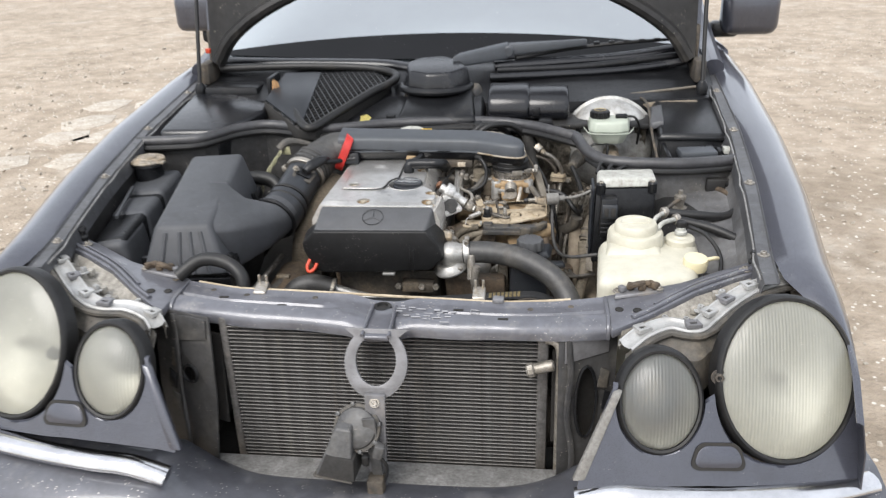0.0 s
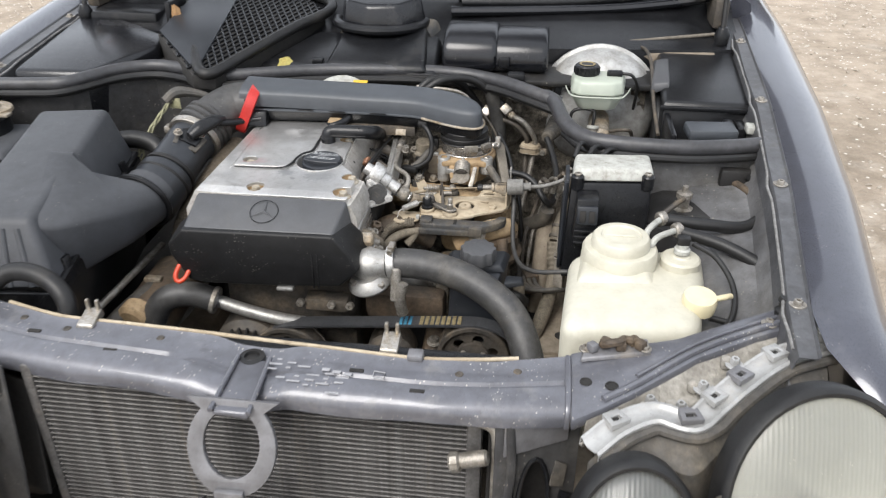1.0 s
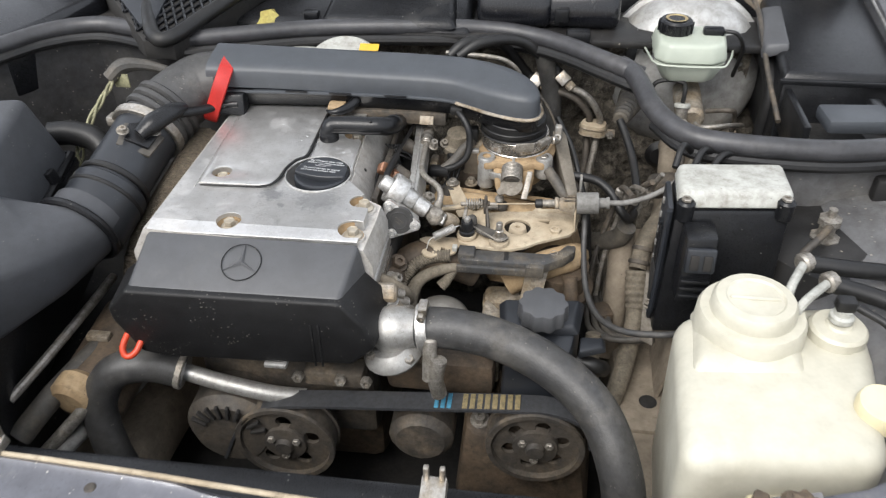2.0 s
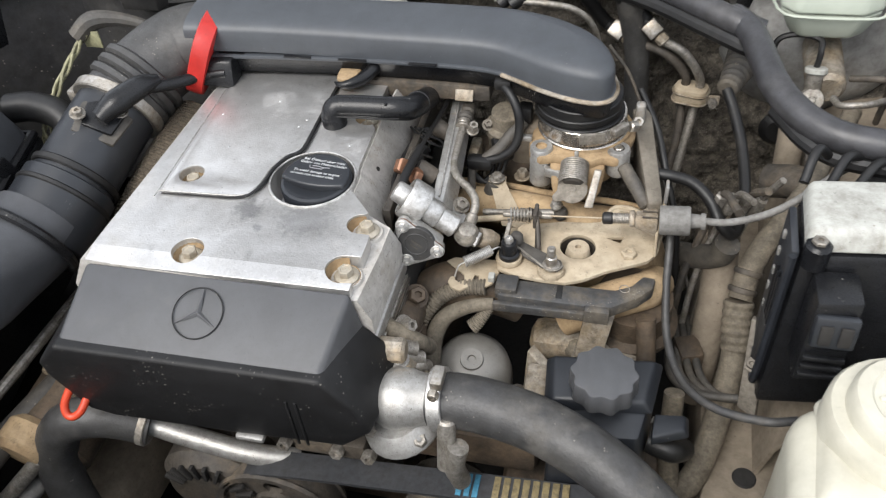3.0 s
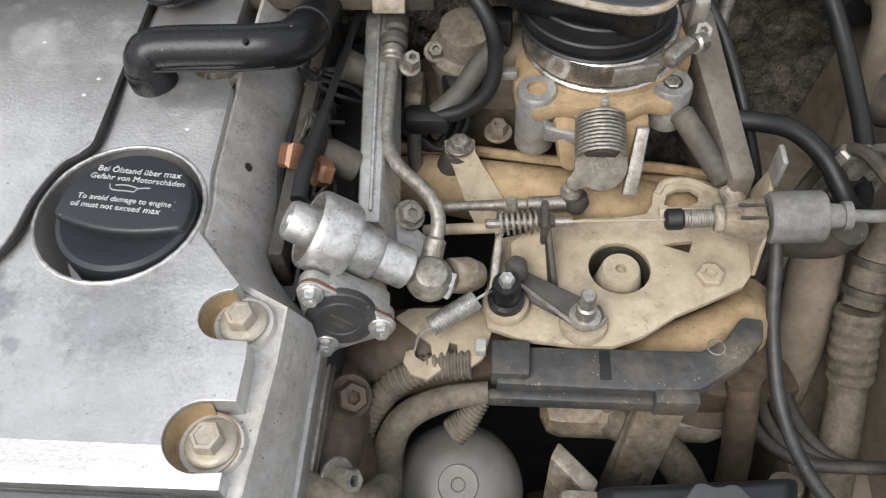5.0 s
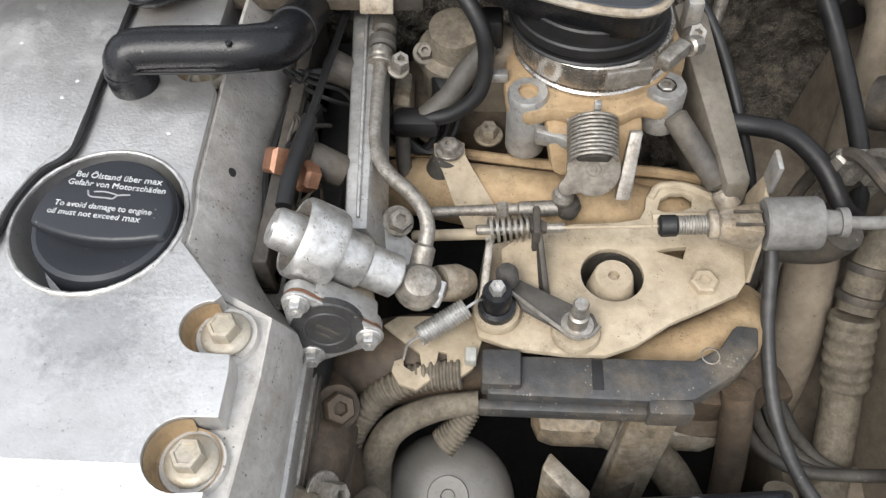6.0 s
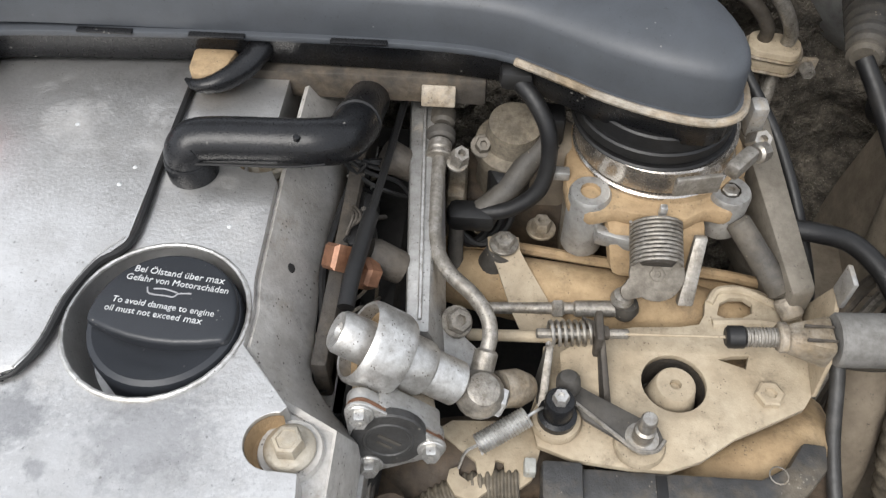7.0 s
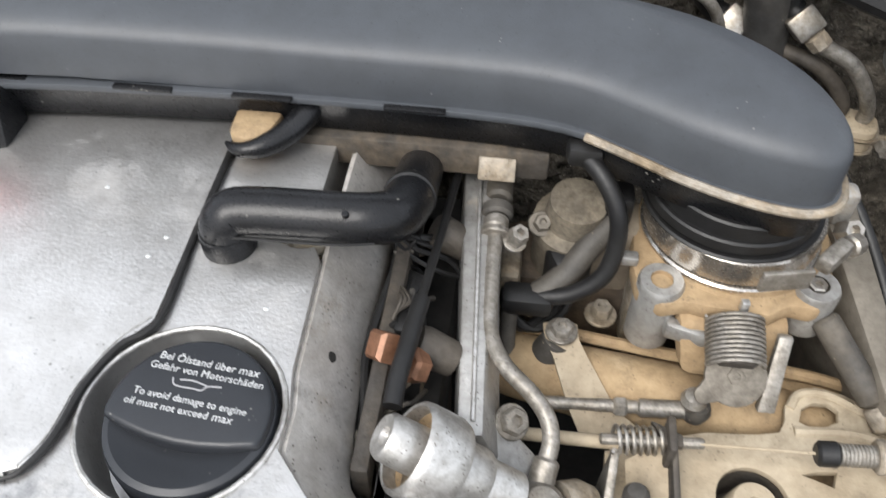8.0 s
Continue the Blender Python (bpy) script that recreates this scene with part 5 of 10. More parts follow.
for s in (-1, 1):
    for y0, y1, t0, t1 in ((1.50, 2.42, 1.98, 2.42), (2.48, 3.40, 2.48, 3.10)):
        part("side_window", sheet([[(s * 0.815, y0, 0.95), (s * 0.60, t0, 1.325)], [(s * 0.815, y1, 0.95), (s * 0.585, t1, 1.325)]], 0.006), TINT, car, "side window glass")
    part("door_pillar", tube([(s * 0.818, 2.45, 0.945), (s * 0.60, 2.45, 1.36)], 0.022, 10, 4), PAINT, car)
    part("rear_pillar", tube([(s * 0.80, 3.60, 0.945), (s * 0.68, 3.40, 1.18), (s * 0.56, 3.18, 1.345)], 0.035, 10, 4), PAINT, car)
    rear = part("wheel", lathe([(0.10, -0.07), (0.20, -0.085), (0.205, -0.09), (0.21, -0.085), (0.205, 0.0), (0.21, 0.085), (0.205, 0.09), (0.20, 0.07), (0.05, 0.06), (0, 0.06)], 32, (s, 0, 0), (s * 0.795, 3.35, 0.318)), STEEL_DULL, car, "grey steel rear wheel")
    part("tyre", lathe([(0.207, -0.085), (0.25, -0.10), (0.30, -0.098), (0.318, -0.085), (0.318, 0.085), (0.30, 0.098), (0.25, 0.10), (0.207, 0.085)], 48, (s, 0, 0), (s * 0.795, 3.35, 0.318)), RUBBER_DUSTY, rear, "black dusty tyre")
# ---- the engine ----
engine = thing("engine", (0.0, 0.45, 0.42), "four-cylinder engine with silver valve cover, dusty and oily", "engine")
part("block", box((-0.06, 0.545, 0.57), (0.24, 0.34, 0.30), 0.02), BROWN, engine, "brown dirty engine block")
part("head", box((-0.07, 0.49, 0.735), (0.255, 0.33, 0.05), 0.006), FLANK, engine, "dusty cylinder head")

BOLTS = {"fl": (-0.0985, 0.3685), "fr": (0.042, 0.367), "bl": (-0.1390, 0.4615), "mr": (0.0437, 0.4215), "br": (0.003, 0.574)}
POCKETS = {"fr": (0.0398, 0.3668, 0.0142), "mr": (0.0390, 0.4202, 0.0120), "br": (0.001, 0.575, 0.0145)}
right_edge = [(0.051, 0.347), (0.0515, 0.3535)]
right_edge += circle(*POCKETS["fr"], 22, -90, -180)
right_edge += [(0.0515, 0.3812), (0.0515, 0.400), (0.0505, 0.4078)]
right_edge += circle(*POCKETS["mr"], 20, -90, -180)
right_edge += [(0.0415, 0.4350), (0.0175, 0.462), (0.0175, 0.480), (0.0145, 0.497), (0.0125, 0.555)]
right_edge += circle(*POCKETS["br"], 20, -60, -210)
outline = right_edge + [(0.004, 0.60), (0.004, 0.665), (-0.172, 0.665), (-0.180, 0.60), (-0.186, 0.345)]
CUP = (-0.0215, 0.4725)
WELL = (-0.0230, 0.4725)
holes = [circle(*WELL, 0.0393, 40), circle(BOLTS["fl"][0], BOLTS["fl"][1] - 0.001, 0.0140, 24), circle(*BOLTS["bl"], 0.0118, 20)]
shape = prism(outline, 0.792, 0.826, 0.0045, 8, holes=holes, floor=0)
bmesh.ops.bisect_plane(shape, geom=shape.verts[:] + shape.edges[:] + shape.faces[:], plane_co=(0, 0.362, 0), plane_no=(0, 1, 0))
for v in shape.verts:
    if v.co.z > 0.815 and v.co.y < 0.362:
        v.co.z -= 0.0038 * (0.362 - v.co.y) / 0.015
cover = part("valve_cover", shape, ALU, engine, "worn silver-painted valve cover", 12)
rim = [(WELL[0] + 0.0397 * math.cos(a), WELL[1] + 0.0397 * math.sin(a), 0.8262) for a in [2 * math.pi * k / 32 for k in range(33)]]
part("well_rim", tube(rim, 0.0013, 8, 1), SILVER, cover)
part("well_wall", lathe([(0.0393, 0.033), (0.0375, 0.022), (0.0352, 0.014), (0.034, 0.010), (0.02, 0.008), (0, 0.008)], 40, at=(*WELL, 0.792)), ALU, cover, "dusty oil filler well")
skirt = [(0.0665, 0.345), (0.0665, 0.405), (0.0665, 0.437), (0.052, 0.452), (0.040, 0.468), (0.038, 0.482), (0.036, 0.50), (0.0345, 0.56), (0.0345, 0.665), (-0.196, 0.665), (-0.206, 0.60), (-0.208, 0.345)]
inner = [(0.057, 0.345), (0.0605, 0.405), (0.0605, 0.432), (0.034, 0.4445), (0.0195, 0.463), (0.0195, 0.481), (0.0165, 0.498), (0.0145, 0.56), (0.0145, 0.665), (-0.175, 0.665), (-0.184, 0.60), (-0.189, 0.345)]
crest = [0.8125, 0.8125, 0.813, 0.816, 0.823, 0.823, 0.823, 0.823, 0.823, 0.823, 0.823, 0.823]
part("cover_flank", sheet([[(x, y, 0.770) for x, y in skirt], [(x, y, 0.790) for x, y in skirt], [(x, y, z) for (x, y), z in zip(inner, crest)]], 0.003, True), FLANK, cover, "dirty sloping flank of the cover")
part("flank_hole", lathe([(0, 0.0006), (0.0022, 0.0006), (0.0026, 0.0)], 10, (0.8, 0, 0.6), (0.0245, 0.516, 0.8085)), DARK, cover)
for k in range(4):
    part("gasket_layer", prism([(0.0695 + 0.0012 * (k % 2), 0.344), (0.0700 + 0.0012 * (k % 2), 0.436), (0.056, 0.4555), (0.050, 0.4555), (0.050, 0.344)], 0.7515 - 0.0055 * k, 0.7555 - 0.0055 * k, 0.0006), (STEEL_DULL, DARKMETAL, ALU_RAW, DARKMETAL)[k], cover, "thin layered gasket edge")
part("cover_ledge", prism([(0.0565, 0.3455), (0.0600, 0.405), (0.0600, 0.4318), (0.034, 0.4438), (0.0, 0.4438), (0.0, 0.3455)], 0.800, 0.8124, 0.001), FLANK, cover, "lower ledge of the cover")
part("cover_flange", prism([(0.069, 0.343), (0.069, 0.438), (0.055, 0.4555), (0.040, 0.470), (0.038, 0.667), (-0.20, 0.667), (-0.212, 0.60), (-0.212, 0.343)], 0.757, 0.772, 0.002), ALU_RAW, cover, "cast flange of the cover")
# Dark metal puts the shade between cover and injectors into the rail
part("side_rail", box((0.044, 0.565, 0.783), (0.008, 0.19, 0.030), 0.002), DARKMETAL, cover, "dusty cast rail beside the injectors, gap shade in its colour")
# raised plate over the coil packs, with chrome front edge and a rubber joint
plate_line = [(-0.157, 0.4345), (-0.084, 0.4365), (-0.071, 0.4425), (-0.0665, 0.456), (-0.0645, 0.478), (-0.058, 0.497), (-0.0475, 0.5115), (-0.0485, 0.665), (-0.165, 0.665)]
part("coil_plate", prism(plate_line, 0.824, 0.8292, 0.0015, 2, holes=[circle(*BOLTS["bl"], 0.0118, 20)]), ALU, cover, "smooth silver coil cover plate")
edge_line = [(-0.1655, 0.60, 0.8290), (-0.1595, 0.4385, 0.8290), (-0.1560, 0.4340, 0.8292), (-0.12, 0.4352, 0.8292), (-0.088, 0.4364, 0.8292), (-0.0765, 0.4390, 0.8292)]
part("plate_edge", tube(edge_line, 0.0007, 6), SILVER, cover, "bright worn front edge of the plate")
# Black line paints the shade under the plate's front edge
part("plate_shadow_gap", tube([(x, y - 0.0013, 0.8268) for x, y, z in edge_line[2:]], 0.0008, 6), RUBBER, cover)
part("plate_joint", tube([(-0.090, 0.4355, 0.8272), (-0.0765, 0.4382, 0.8278), (-0.071, 0.4425, 0.8282), (-0.0655, 0.456, 0.8285), (-0.0635, 0.478, 0.8285), (-0.057, 0.4975, 0.8285), (-0.046, 0.512, 0.8285), (-0.0465, 0.56, 0.8285), (-0.0475, 0.665, 0.8285)], [0.0006, 0.0010, 0.0014, 0.0017, 0.0018, 0.0018, 0.0019, 0.0019, 0.0019], 8), RUBBER, cover, "black rubber joint")
part("joint_edge", tube([(-0.0735, 0.4425, 0.8290), (-0.0680, 0.456, 0.8292), (-0.0660, 0.478, 0.8292), (-0.0595, 0.4985, 0.8292), (-0.0490, 0.513, 0.8292)], 0.0006, 6), SILVER, cover)
for key, (x, y) in BOLTS.items():
    r = 0.0118 if key == "bl" else 0.0140
    open_side = key in ("fr", "mr", "br")
    if open_side:
        px_, py_, pr_ = POCKETS[key]
        arc = circle(0, 0, 1.0, 26, -84, -192)
        part("bolt_seat", lathe([(0, 0.0), (pr_ * 0.80, 0.0), (pr_ * 0.97, 0.0012)], 36, at=(px_, py_, 0.8150)), TAN, cover, "dust-filled bolt pocket")
        part("pocket_wall", sheet([[(px_ + u * pr_ * f, py_ + v * pr_ * f, z) for u, v in arc] for f, z in ((0.84, 0.8153), (0.93, 0.8172), (0.97, 0.8205), (0.985, 0.8238))], 0), TAN, cover, "dusty wall of the bolt pocket")
        part("seat_boss", lathe([(0.0135, -0.024), (0.0135, -0.0005), (0.0128, 0.0008), (0, 0.0008)], 32, at=(x, y, 0.8150)), FLANK, cover, "cast boss under the bolt")
    else:
        part("bolt_seat", lathe([(r * 1.02, 0.0075), (r * 0.99, 0.0045), (r * 0.93, 0.001), (r * 0.85, 0.0), (0, 0.0)], 36, at=(x, y - (0.001 if key == "fl" else 0), 0.8155)), TAN, cover, "dust-filled bolt pocket")
    metal_ = BOLTHEAD
    head = part("cover_bolt", lathe([(0, 0), (0.0104, 0), (0.0106, 0.0014), (0.0100, 0.0022), (0.0074, 0.0032), (0, 0.0032)], 28, at=(x, y, 0.8158 if not open_side else 0.8160)), metal_, cover, "dusty flanged bolt")
    part("bolt_head", lathe([(0.0066, 0.003), (0.0067, 0.0082), (0.0060, 0.0094), (0.0046, 0.0096), (0.0042, 0.0090), (0, 0.0088)], 6, at=(x, y, 0.8158 if not open_side else 0.8160)), metal_, head)
for x, y in ((-0.004, 0.525), (-0.0625, 0.5450), (-0.1490, 0.5560), (-0.0585, 0.5570), (-0.120, 0.505), (-0.098, 0.585)):
    part("paint_chip", lathe([(0, 0.0003), (0.001, 0.0002), (0.0013, 0)], 8, at=(x, y, 0.8292 if x < -0.05 else 0.8262)), WHITE, cover)

# timing cover in front: dull grey sloping top, black speckled face
def front_ring(y, pts):
    return [(x, y, z) for x, z in pts]


# One cover, same grain: lighter grey on top, near-black in front
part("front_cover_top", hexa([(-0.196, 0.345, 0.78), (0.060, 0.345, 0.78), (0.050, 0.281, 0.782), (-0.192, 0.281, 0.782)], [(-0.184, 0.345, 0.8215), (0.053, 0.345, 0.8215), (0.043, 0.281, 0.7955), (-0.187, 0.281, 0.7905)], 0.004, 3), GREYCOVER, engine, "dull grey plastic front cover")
face = [(-0.188, 0.792), (-0.213, 0.765), (-0.211, 0.748), (-0.188, 0.704), (-0.165, 0.699), (-0.05, 0.703), (0.052, 0.710), (0.079, 0.736), (0.070, 0.765), (0.045, 0.796)]
back = [(-0.192, 0.79), (-0.222, 0.765), (-0.222, 0.745), (-0.195, 0.701), (-0.165, 0.693), (-0.05, 0.697), (0.056, 0.704), (0.086, 0.733), (0.078, 0.765), (0.055, 0.79)]
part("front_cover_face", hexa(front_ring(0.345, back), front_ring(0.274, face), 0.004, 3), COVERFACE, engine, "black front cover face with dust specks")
for x in (0.012, 0.020):
    part("cover_rib", box((x, 0.2735, 0.735), (0.0025, 0.002, 0.06), 0.0008), COVERFACE, engine)
part("cover_tab", box((-0.035, 0.278, 0.699), (0.026, 0.012, 0.006), 0.002), ALU_RAW, engine)
badge = frame_at((-0.0690, 0.3145, 0.8094), (0, -0.42, 0.908), X)
ring = [(0.0215 * math.cos(2 * math.pi * k / 40), 0.0215 * math.sin(2 * math.pi * k / 40), 0.0008) for k in range(41)]
part("emblem_ring", moved(tube(ring, 0.0006, 6, 1), badge), COVERFACE, engine, "round three-rayed emblem moulded in the cover")
for a in (90, 210, 330):
    d = Vector((math.cos(radians(a)), math.sin(radians(a)), 0))
    n = Vector((-d.y, d.x, 0))
    part("emblem_ray", moved(hexa([n * 0.0025, -n * 0.0025, d * 0.0208 - n * 0.0003, d * 0.0208 + n * 0.0003], [n * 0.0003 + Z * 0.0022, -n * 0.0003 + Z * 0.0022, d * 0.0208 - n * 0.0002 + Z * 0.0006, d * 0.0208 + n * 0.0002 + Z * 0.0006], 0), badge), GREYCOVER, engine)
part("orange_grip", tube([(-0.200, 0.277, 0.728), (-0.2045, 0.268, 0.717), (-0.203, 0.263, 0.709), (-0.197, 0.2625, 0.7065), (-0.190, 0.267, 0.711), (-0.186, 0.276, 0.719)], 0.0036), ORANGE, engine, "orange-red dipstick grip")

# thermostat housing and upper coolant hose
thermo = part("thermostat_housing", lathe([(0, -0.028), (0.016, -0.024), (0.025, -0.012), (0.027, 0.0), (0.025, 0.012), (0.022, 0.02), (0.021, 0.034), (0, 0.034)], 28, (1, 0.1, 0.05), (0.090, 0.318, 0.727)), ALU_RAW, engine, "bright cast thermostat housing")
part("housing_foot", lathe([(0, 0), (0.034, 0), (0.036, 0.004), (0.034, 0.010), (0.025, 0.02), (0, 0.02)], 24, (-0.25, -0.15, 1), (0.092, 0.316, 0.694)), ALU_RAW, thermo)
bolt(thermo, (0.112, 0.294, 0.704), 0.006, 0.006, (0, -0.3, 1), STEEL_DULL)
bolt(thermo, (0.068, 0.296, 0.704), 0.006, 0.006, (0, -0.3, 1), STEEL_DULL)
for k in range(3):
    part("corner_pipe", tube([(0.055 + 0.01 * k, 0.36 - 0.004 * k, 0.75 - 0.012 * k), (0.075 + 0.01 * k, 0.352, 0.752 - 0.012 * k), (0.095 + 0.004 * k, 0.36, 0.742 - 0.012 * k)], 0.007), STEEL_DULL, engine)
part("corner_union", rod((0.062, 0.343, 0.757), (0.092, 0.345, 0.757), 0.011, 8), ALU_DUSTY, engine)
part("corner_casting", tube([(0.058, 0.375, 0.72), (0.068, 0.40, 0.722), (0.07, 0.43, 0.715), (0.075, 0.46, 0.70)], 0.018, 14), BROWN, engine, "", 60)
part("corner_casting", box((0.065, 0.43, 0.675), (0.05, 0.10, 0.08), 0.014), BROWN, engine, "oily brown side casting")
bolt(engine, (0.078, 0.4255, 0.735), 0.0085, 0.009, (0.4, -0.4, 0.8), BROWN, washer=0.012)
part("sensor", rod((0.062, 0.352, 0.745), (0.062, 0.33, 0.742), 0.009, 12), STEEL_DULL, engine)
part("corner_lug", hexa([(0.060, 0.330, 0.735), (0.100, 0.333, 0.733), (0.098, 0.358, 0.733), (0.060, 0.356, 0.735)], [(0.062, 0.332, 0.748), (0.094, 0.335, 0.744), (0.092, 0.354, 0.744), (0.062, 0.352, 0.748)], 0.003), ALU_DUSTY, engine, "dusty cast lug at the cover's corner")
bolt(engine, (0.084, 0.344, 0.7455), 0.0062, 0.006, (0.1, -0.1, 1), SILVER, washer=0.0095)
bolt(engine, (0.080, 0.378, 0.748), 0.0065, 0.012, (0.7, -0.2, 0.5), STEEL_DULL, washer=0.0105)
part("stub_pipe", tube([(0.066, 0.372, 0.752), (0.082, 0.368, 0.748), (0.094, 0.372, 0.736), (0.098, 0.385, 0.715)], [0.0085, 0.0085, 0.008, 0.008], 14), CONDUIT, engine, "dusty stub of a rubber pipe")
part("ribbed_sleeve", tube([(0.072, 0.331, 0.722), (0.094, 0.336, 0.724), (0.116, 0.345, 0.722)], 0.0085, 12, 6, 1.0, (0.004, 0.0014)), CONDUIT, engine, "ribbed dusty sleeve")

upper_hose = thing("coolant_hose", (0.35, 0.2, 0.5), "thick black rubber coolant hose with screw clamp", "hose")
part("hose", tube([(0.118, 0.3205, 0.7305), (0.16, 0.318, 0.734), (0.215, 0.306, 0.732), (0.27, 0.283, 0.720), (0.315, 0.252, 0.697), (0.340, 0.215, 0.66), (0.350, 0.19, 0.61), (0.352, 0.18, 0.48)], 0.0230, 20), HOSE, upper_hose)
band = part("clamp", rod((0.119, 0.320, 0.7305), (0.131, 0.3205, 0.732), 0.0268, 28, 0.001), SILVER, upper_hose, "bright steel hose clamp")
part("clamp_screw", box((0.125, 0.320, 0.760), (0.010, 0.02, 0.010), 0.002), STEEL, band)
bolt(band, (0.125, 0.305, 0.7605), 0.005, 0.006, (0, -1, 0), STEEL, name="clamp_head")

# front of the engine: belt, pulleys, alternator, lower hose
drive = thing("drive_belt", (0.1, 0.25, 0.55), "ribbed black drive belt with blue and ochre marks", "belt")
BY = 0.296
loop = [(x, BY, z) for x, z in ((-0.13, 0.515), (-0.105, 0.570), (-0.065, 0.613), (-0.02, 0.625), (0.1, 0.637), (0.22, 0.648), (0.275, 0.649), (0.312, 0.630), (0.322, 0.595))]
path = smoothed(loop, 8)
rows = []
for i, p in enumerate(path):
    t = (path[min(i + 1, len(path) - 1)] - path[max(i - 1, 0)]).normalized()
    nrm = Vector((-t.z, 0, t.x))
    rows.append([p + Vector((0, dy, 0)) + nrm * dz for dy, dz in ((-0.013, 0), (0.013, 0), (0.013, -0.004), (0.009, -0.002), (0.005, -0.004), (0.0, -0.002), (-0.005, -0.004), (-0.009, -0.002), (-0.013, -0.004))])
part("belt", sheet(rows, 0, True), BELT, drive)
for x0, x1, mt, nm in ((0.138, 0.160, BLUE, "blue_mark"), (0.170, 0.238, OCHRE, "ochre_mark")):
    z0, z1 = 0.6355 + (x0 - 0.1) * 0.092 + 0.002, 0.6355 + (x1 - 0.1) * 0.092 + 0.002
    n = 3 if mt == BLUE else 8
    for k in range(n):
        f = (k + 0.5) / n
        part(nm, box((x0 + (x1 - x0) * f, BY, z0 + (z1 - z0) * f + 0.0003), ((x1 - x0) / n * 0.7, 0.022, 0.0012), 0.0003, Matrix.Rotation(-0.09, 4, "Y")), mt, drive)


def pulley(name, c, r, spokes, label):
    p = thing(name, (c[0], c[1] + 0.02, c[2] - r), label, "pulley")
    part("rim", lathe([(r - 0.006, -0.016), (r, -0.016), (r + 0.001, -0.012), (r - 0.002, -0.011), (r - 0.002, 0.011), (r + 0.001, 0.012), (r, 0.016), (r - 0.006, 0.016), (r - 0.008, 0.0)], 40, (0, -1, 0), c), DARKMETAL, p)
    holes_ = [circle(0.55 * r * math.cos(2 * math.pi * k / spokes + 0.3), 0.55 * r * math.sin(2 * math.pi * k / spokes + 0.3), 0.16 * r, 14) for k in range(spokes)]
    part("web", moved(prism(circle(0, 0, r - 0.004, 40), -0.002, 0.003, 0, holes=holes_), frame_at((c[0], c[1] - 0.006, c[2]), (0, -1, 0), X)), DARKMETAL, p)
    part("hub", lathe([(0, 0.018), (0.010, 0.018), (0.012, 0.012), (0.026, 0.010), (0.027, 0)], 24, (0, -1, 0), (c[0], c[1] - 0.004, c[2])), DARKMETAL, p)
    for k in range(3):
        a = 2 * math.pi * k / 3 + 0.5
        bolt(p, (c[0] + 0.018 * math.cos(a), c[1] - 0.015, c[2] + 0.018 * math.sin(a)), 0.005, 0.004, (0, -1, 0), STEEL_DULL)
    return p


pulley("pulley", (0.257, BY, 0.590), 0.057, 6, "dusty black steering pump pulley with round holes")
pulley("pulley", (-0.045, BY, 0.555), 0.062, 5, "black crank pulley under the belt")
part("tensioner", rod((0.12, BY, 0.565), (0.12, 0.35, 0.565), 0.04), DARKMETAL, engine)
part("front_casting", box((-0.05, 0.358, 0.60), (0.22, 0.04, 0.16), 0.012), DARKMETAL, engine, "dirty timing case")
part("front_casting", box((0.14, 0.350, 0.640), (0.13, 0.04, 0.05), 0.01), BROWN, engine)
part("pipe_stub", rod((0.135, 0.285, 0.685), (0.135, 0.30, 0.735), 0.008), STEEL_DULL, engine)
part("spigot", tube([(0.145, 0.29, 0.66), (0.142, 0.285, 0.69), (0.146, 0.288, 0.715)], 0.009), STEEL_DULL, engine)
alternator = thing("alternator", (-0.14, 0.27, 0.50), "grey finned alternator in the shade", "alternator")
part("case", rod((-0.115, 0.285, 0.560), (-0.115, 0.40, 0.560), 0.058, 28, 0.012), DARKMETAL, alternator)
for k in range(9):
    a = radians(20 + 16 * k)
    part("vent", box((-0.115 + 0.041 * math.cos(a), 0.283, 0.560 + 0.041 * math.sin(a)), (0.004, 0.006, 0.02), 0.001, Matrix.Rotation(-a + math.pi / 2, 4, "Y")), DARK, alternator)
part("bracket", hexa([(-0.17, 0.33, 0.49), (-0.06, 0.33, 0.49), (-0.06, 0.36, 0.49), (-0.17, 0.36, 0.49)], [(-0.15, 0.33, 0.52), (-0.08, 0.33, 0.52), (-0.08, 0.36, 0.52), (-0.15, 0.36, 0.52)], 0.003), DARKMETAL, alternator)
lower_hose = thing("coolant_hose", (-0.26, 0.2, 0.45), "black lower coolant hose joined to a bare metal pipe", "hose")
part("hose", tube([(-0.160, 0.300, 0.650), (-0.20, 0.292, 0.664), (-0.240, 0.282, 0.655), (-0.262, 0.270, 0.61), (-0.25, 0.250, 0.55), (-0.22, 0.235, 0.47)], 0.0205, 16), HOSE, lower_hose)
part("pipe", tube([(-0.168, 0.300, 0.652), (-0.12, 0.300, 0.637), (-0.06, 0.302, 0.622), (-0.02, 0.31, 0.612)], 0.0105, 14), ALU_RAW, lower_hose, "bare aluminium water pipe")
part("clamp", rod((-0.167, 0.300, 0.6515), (-0.159, 0.300, 0.6495), 0.0225, 22, 0.001), STEEL_DULL, lower_hose)
part("side_bracket", box((0.02, 0.315, 0.655), (0.07, 0.03, 0.022), 0.004), DARKMETAL, engine)
for x in (-0.02, 0.03, 0.06):
    bolt(engine, (x, 0.300, 0.660), 0.007, 0.008, (0, -1, 0.2), STEEL_DULL)

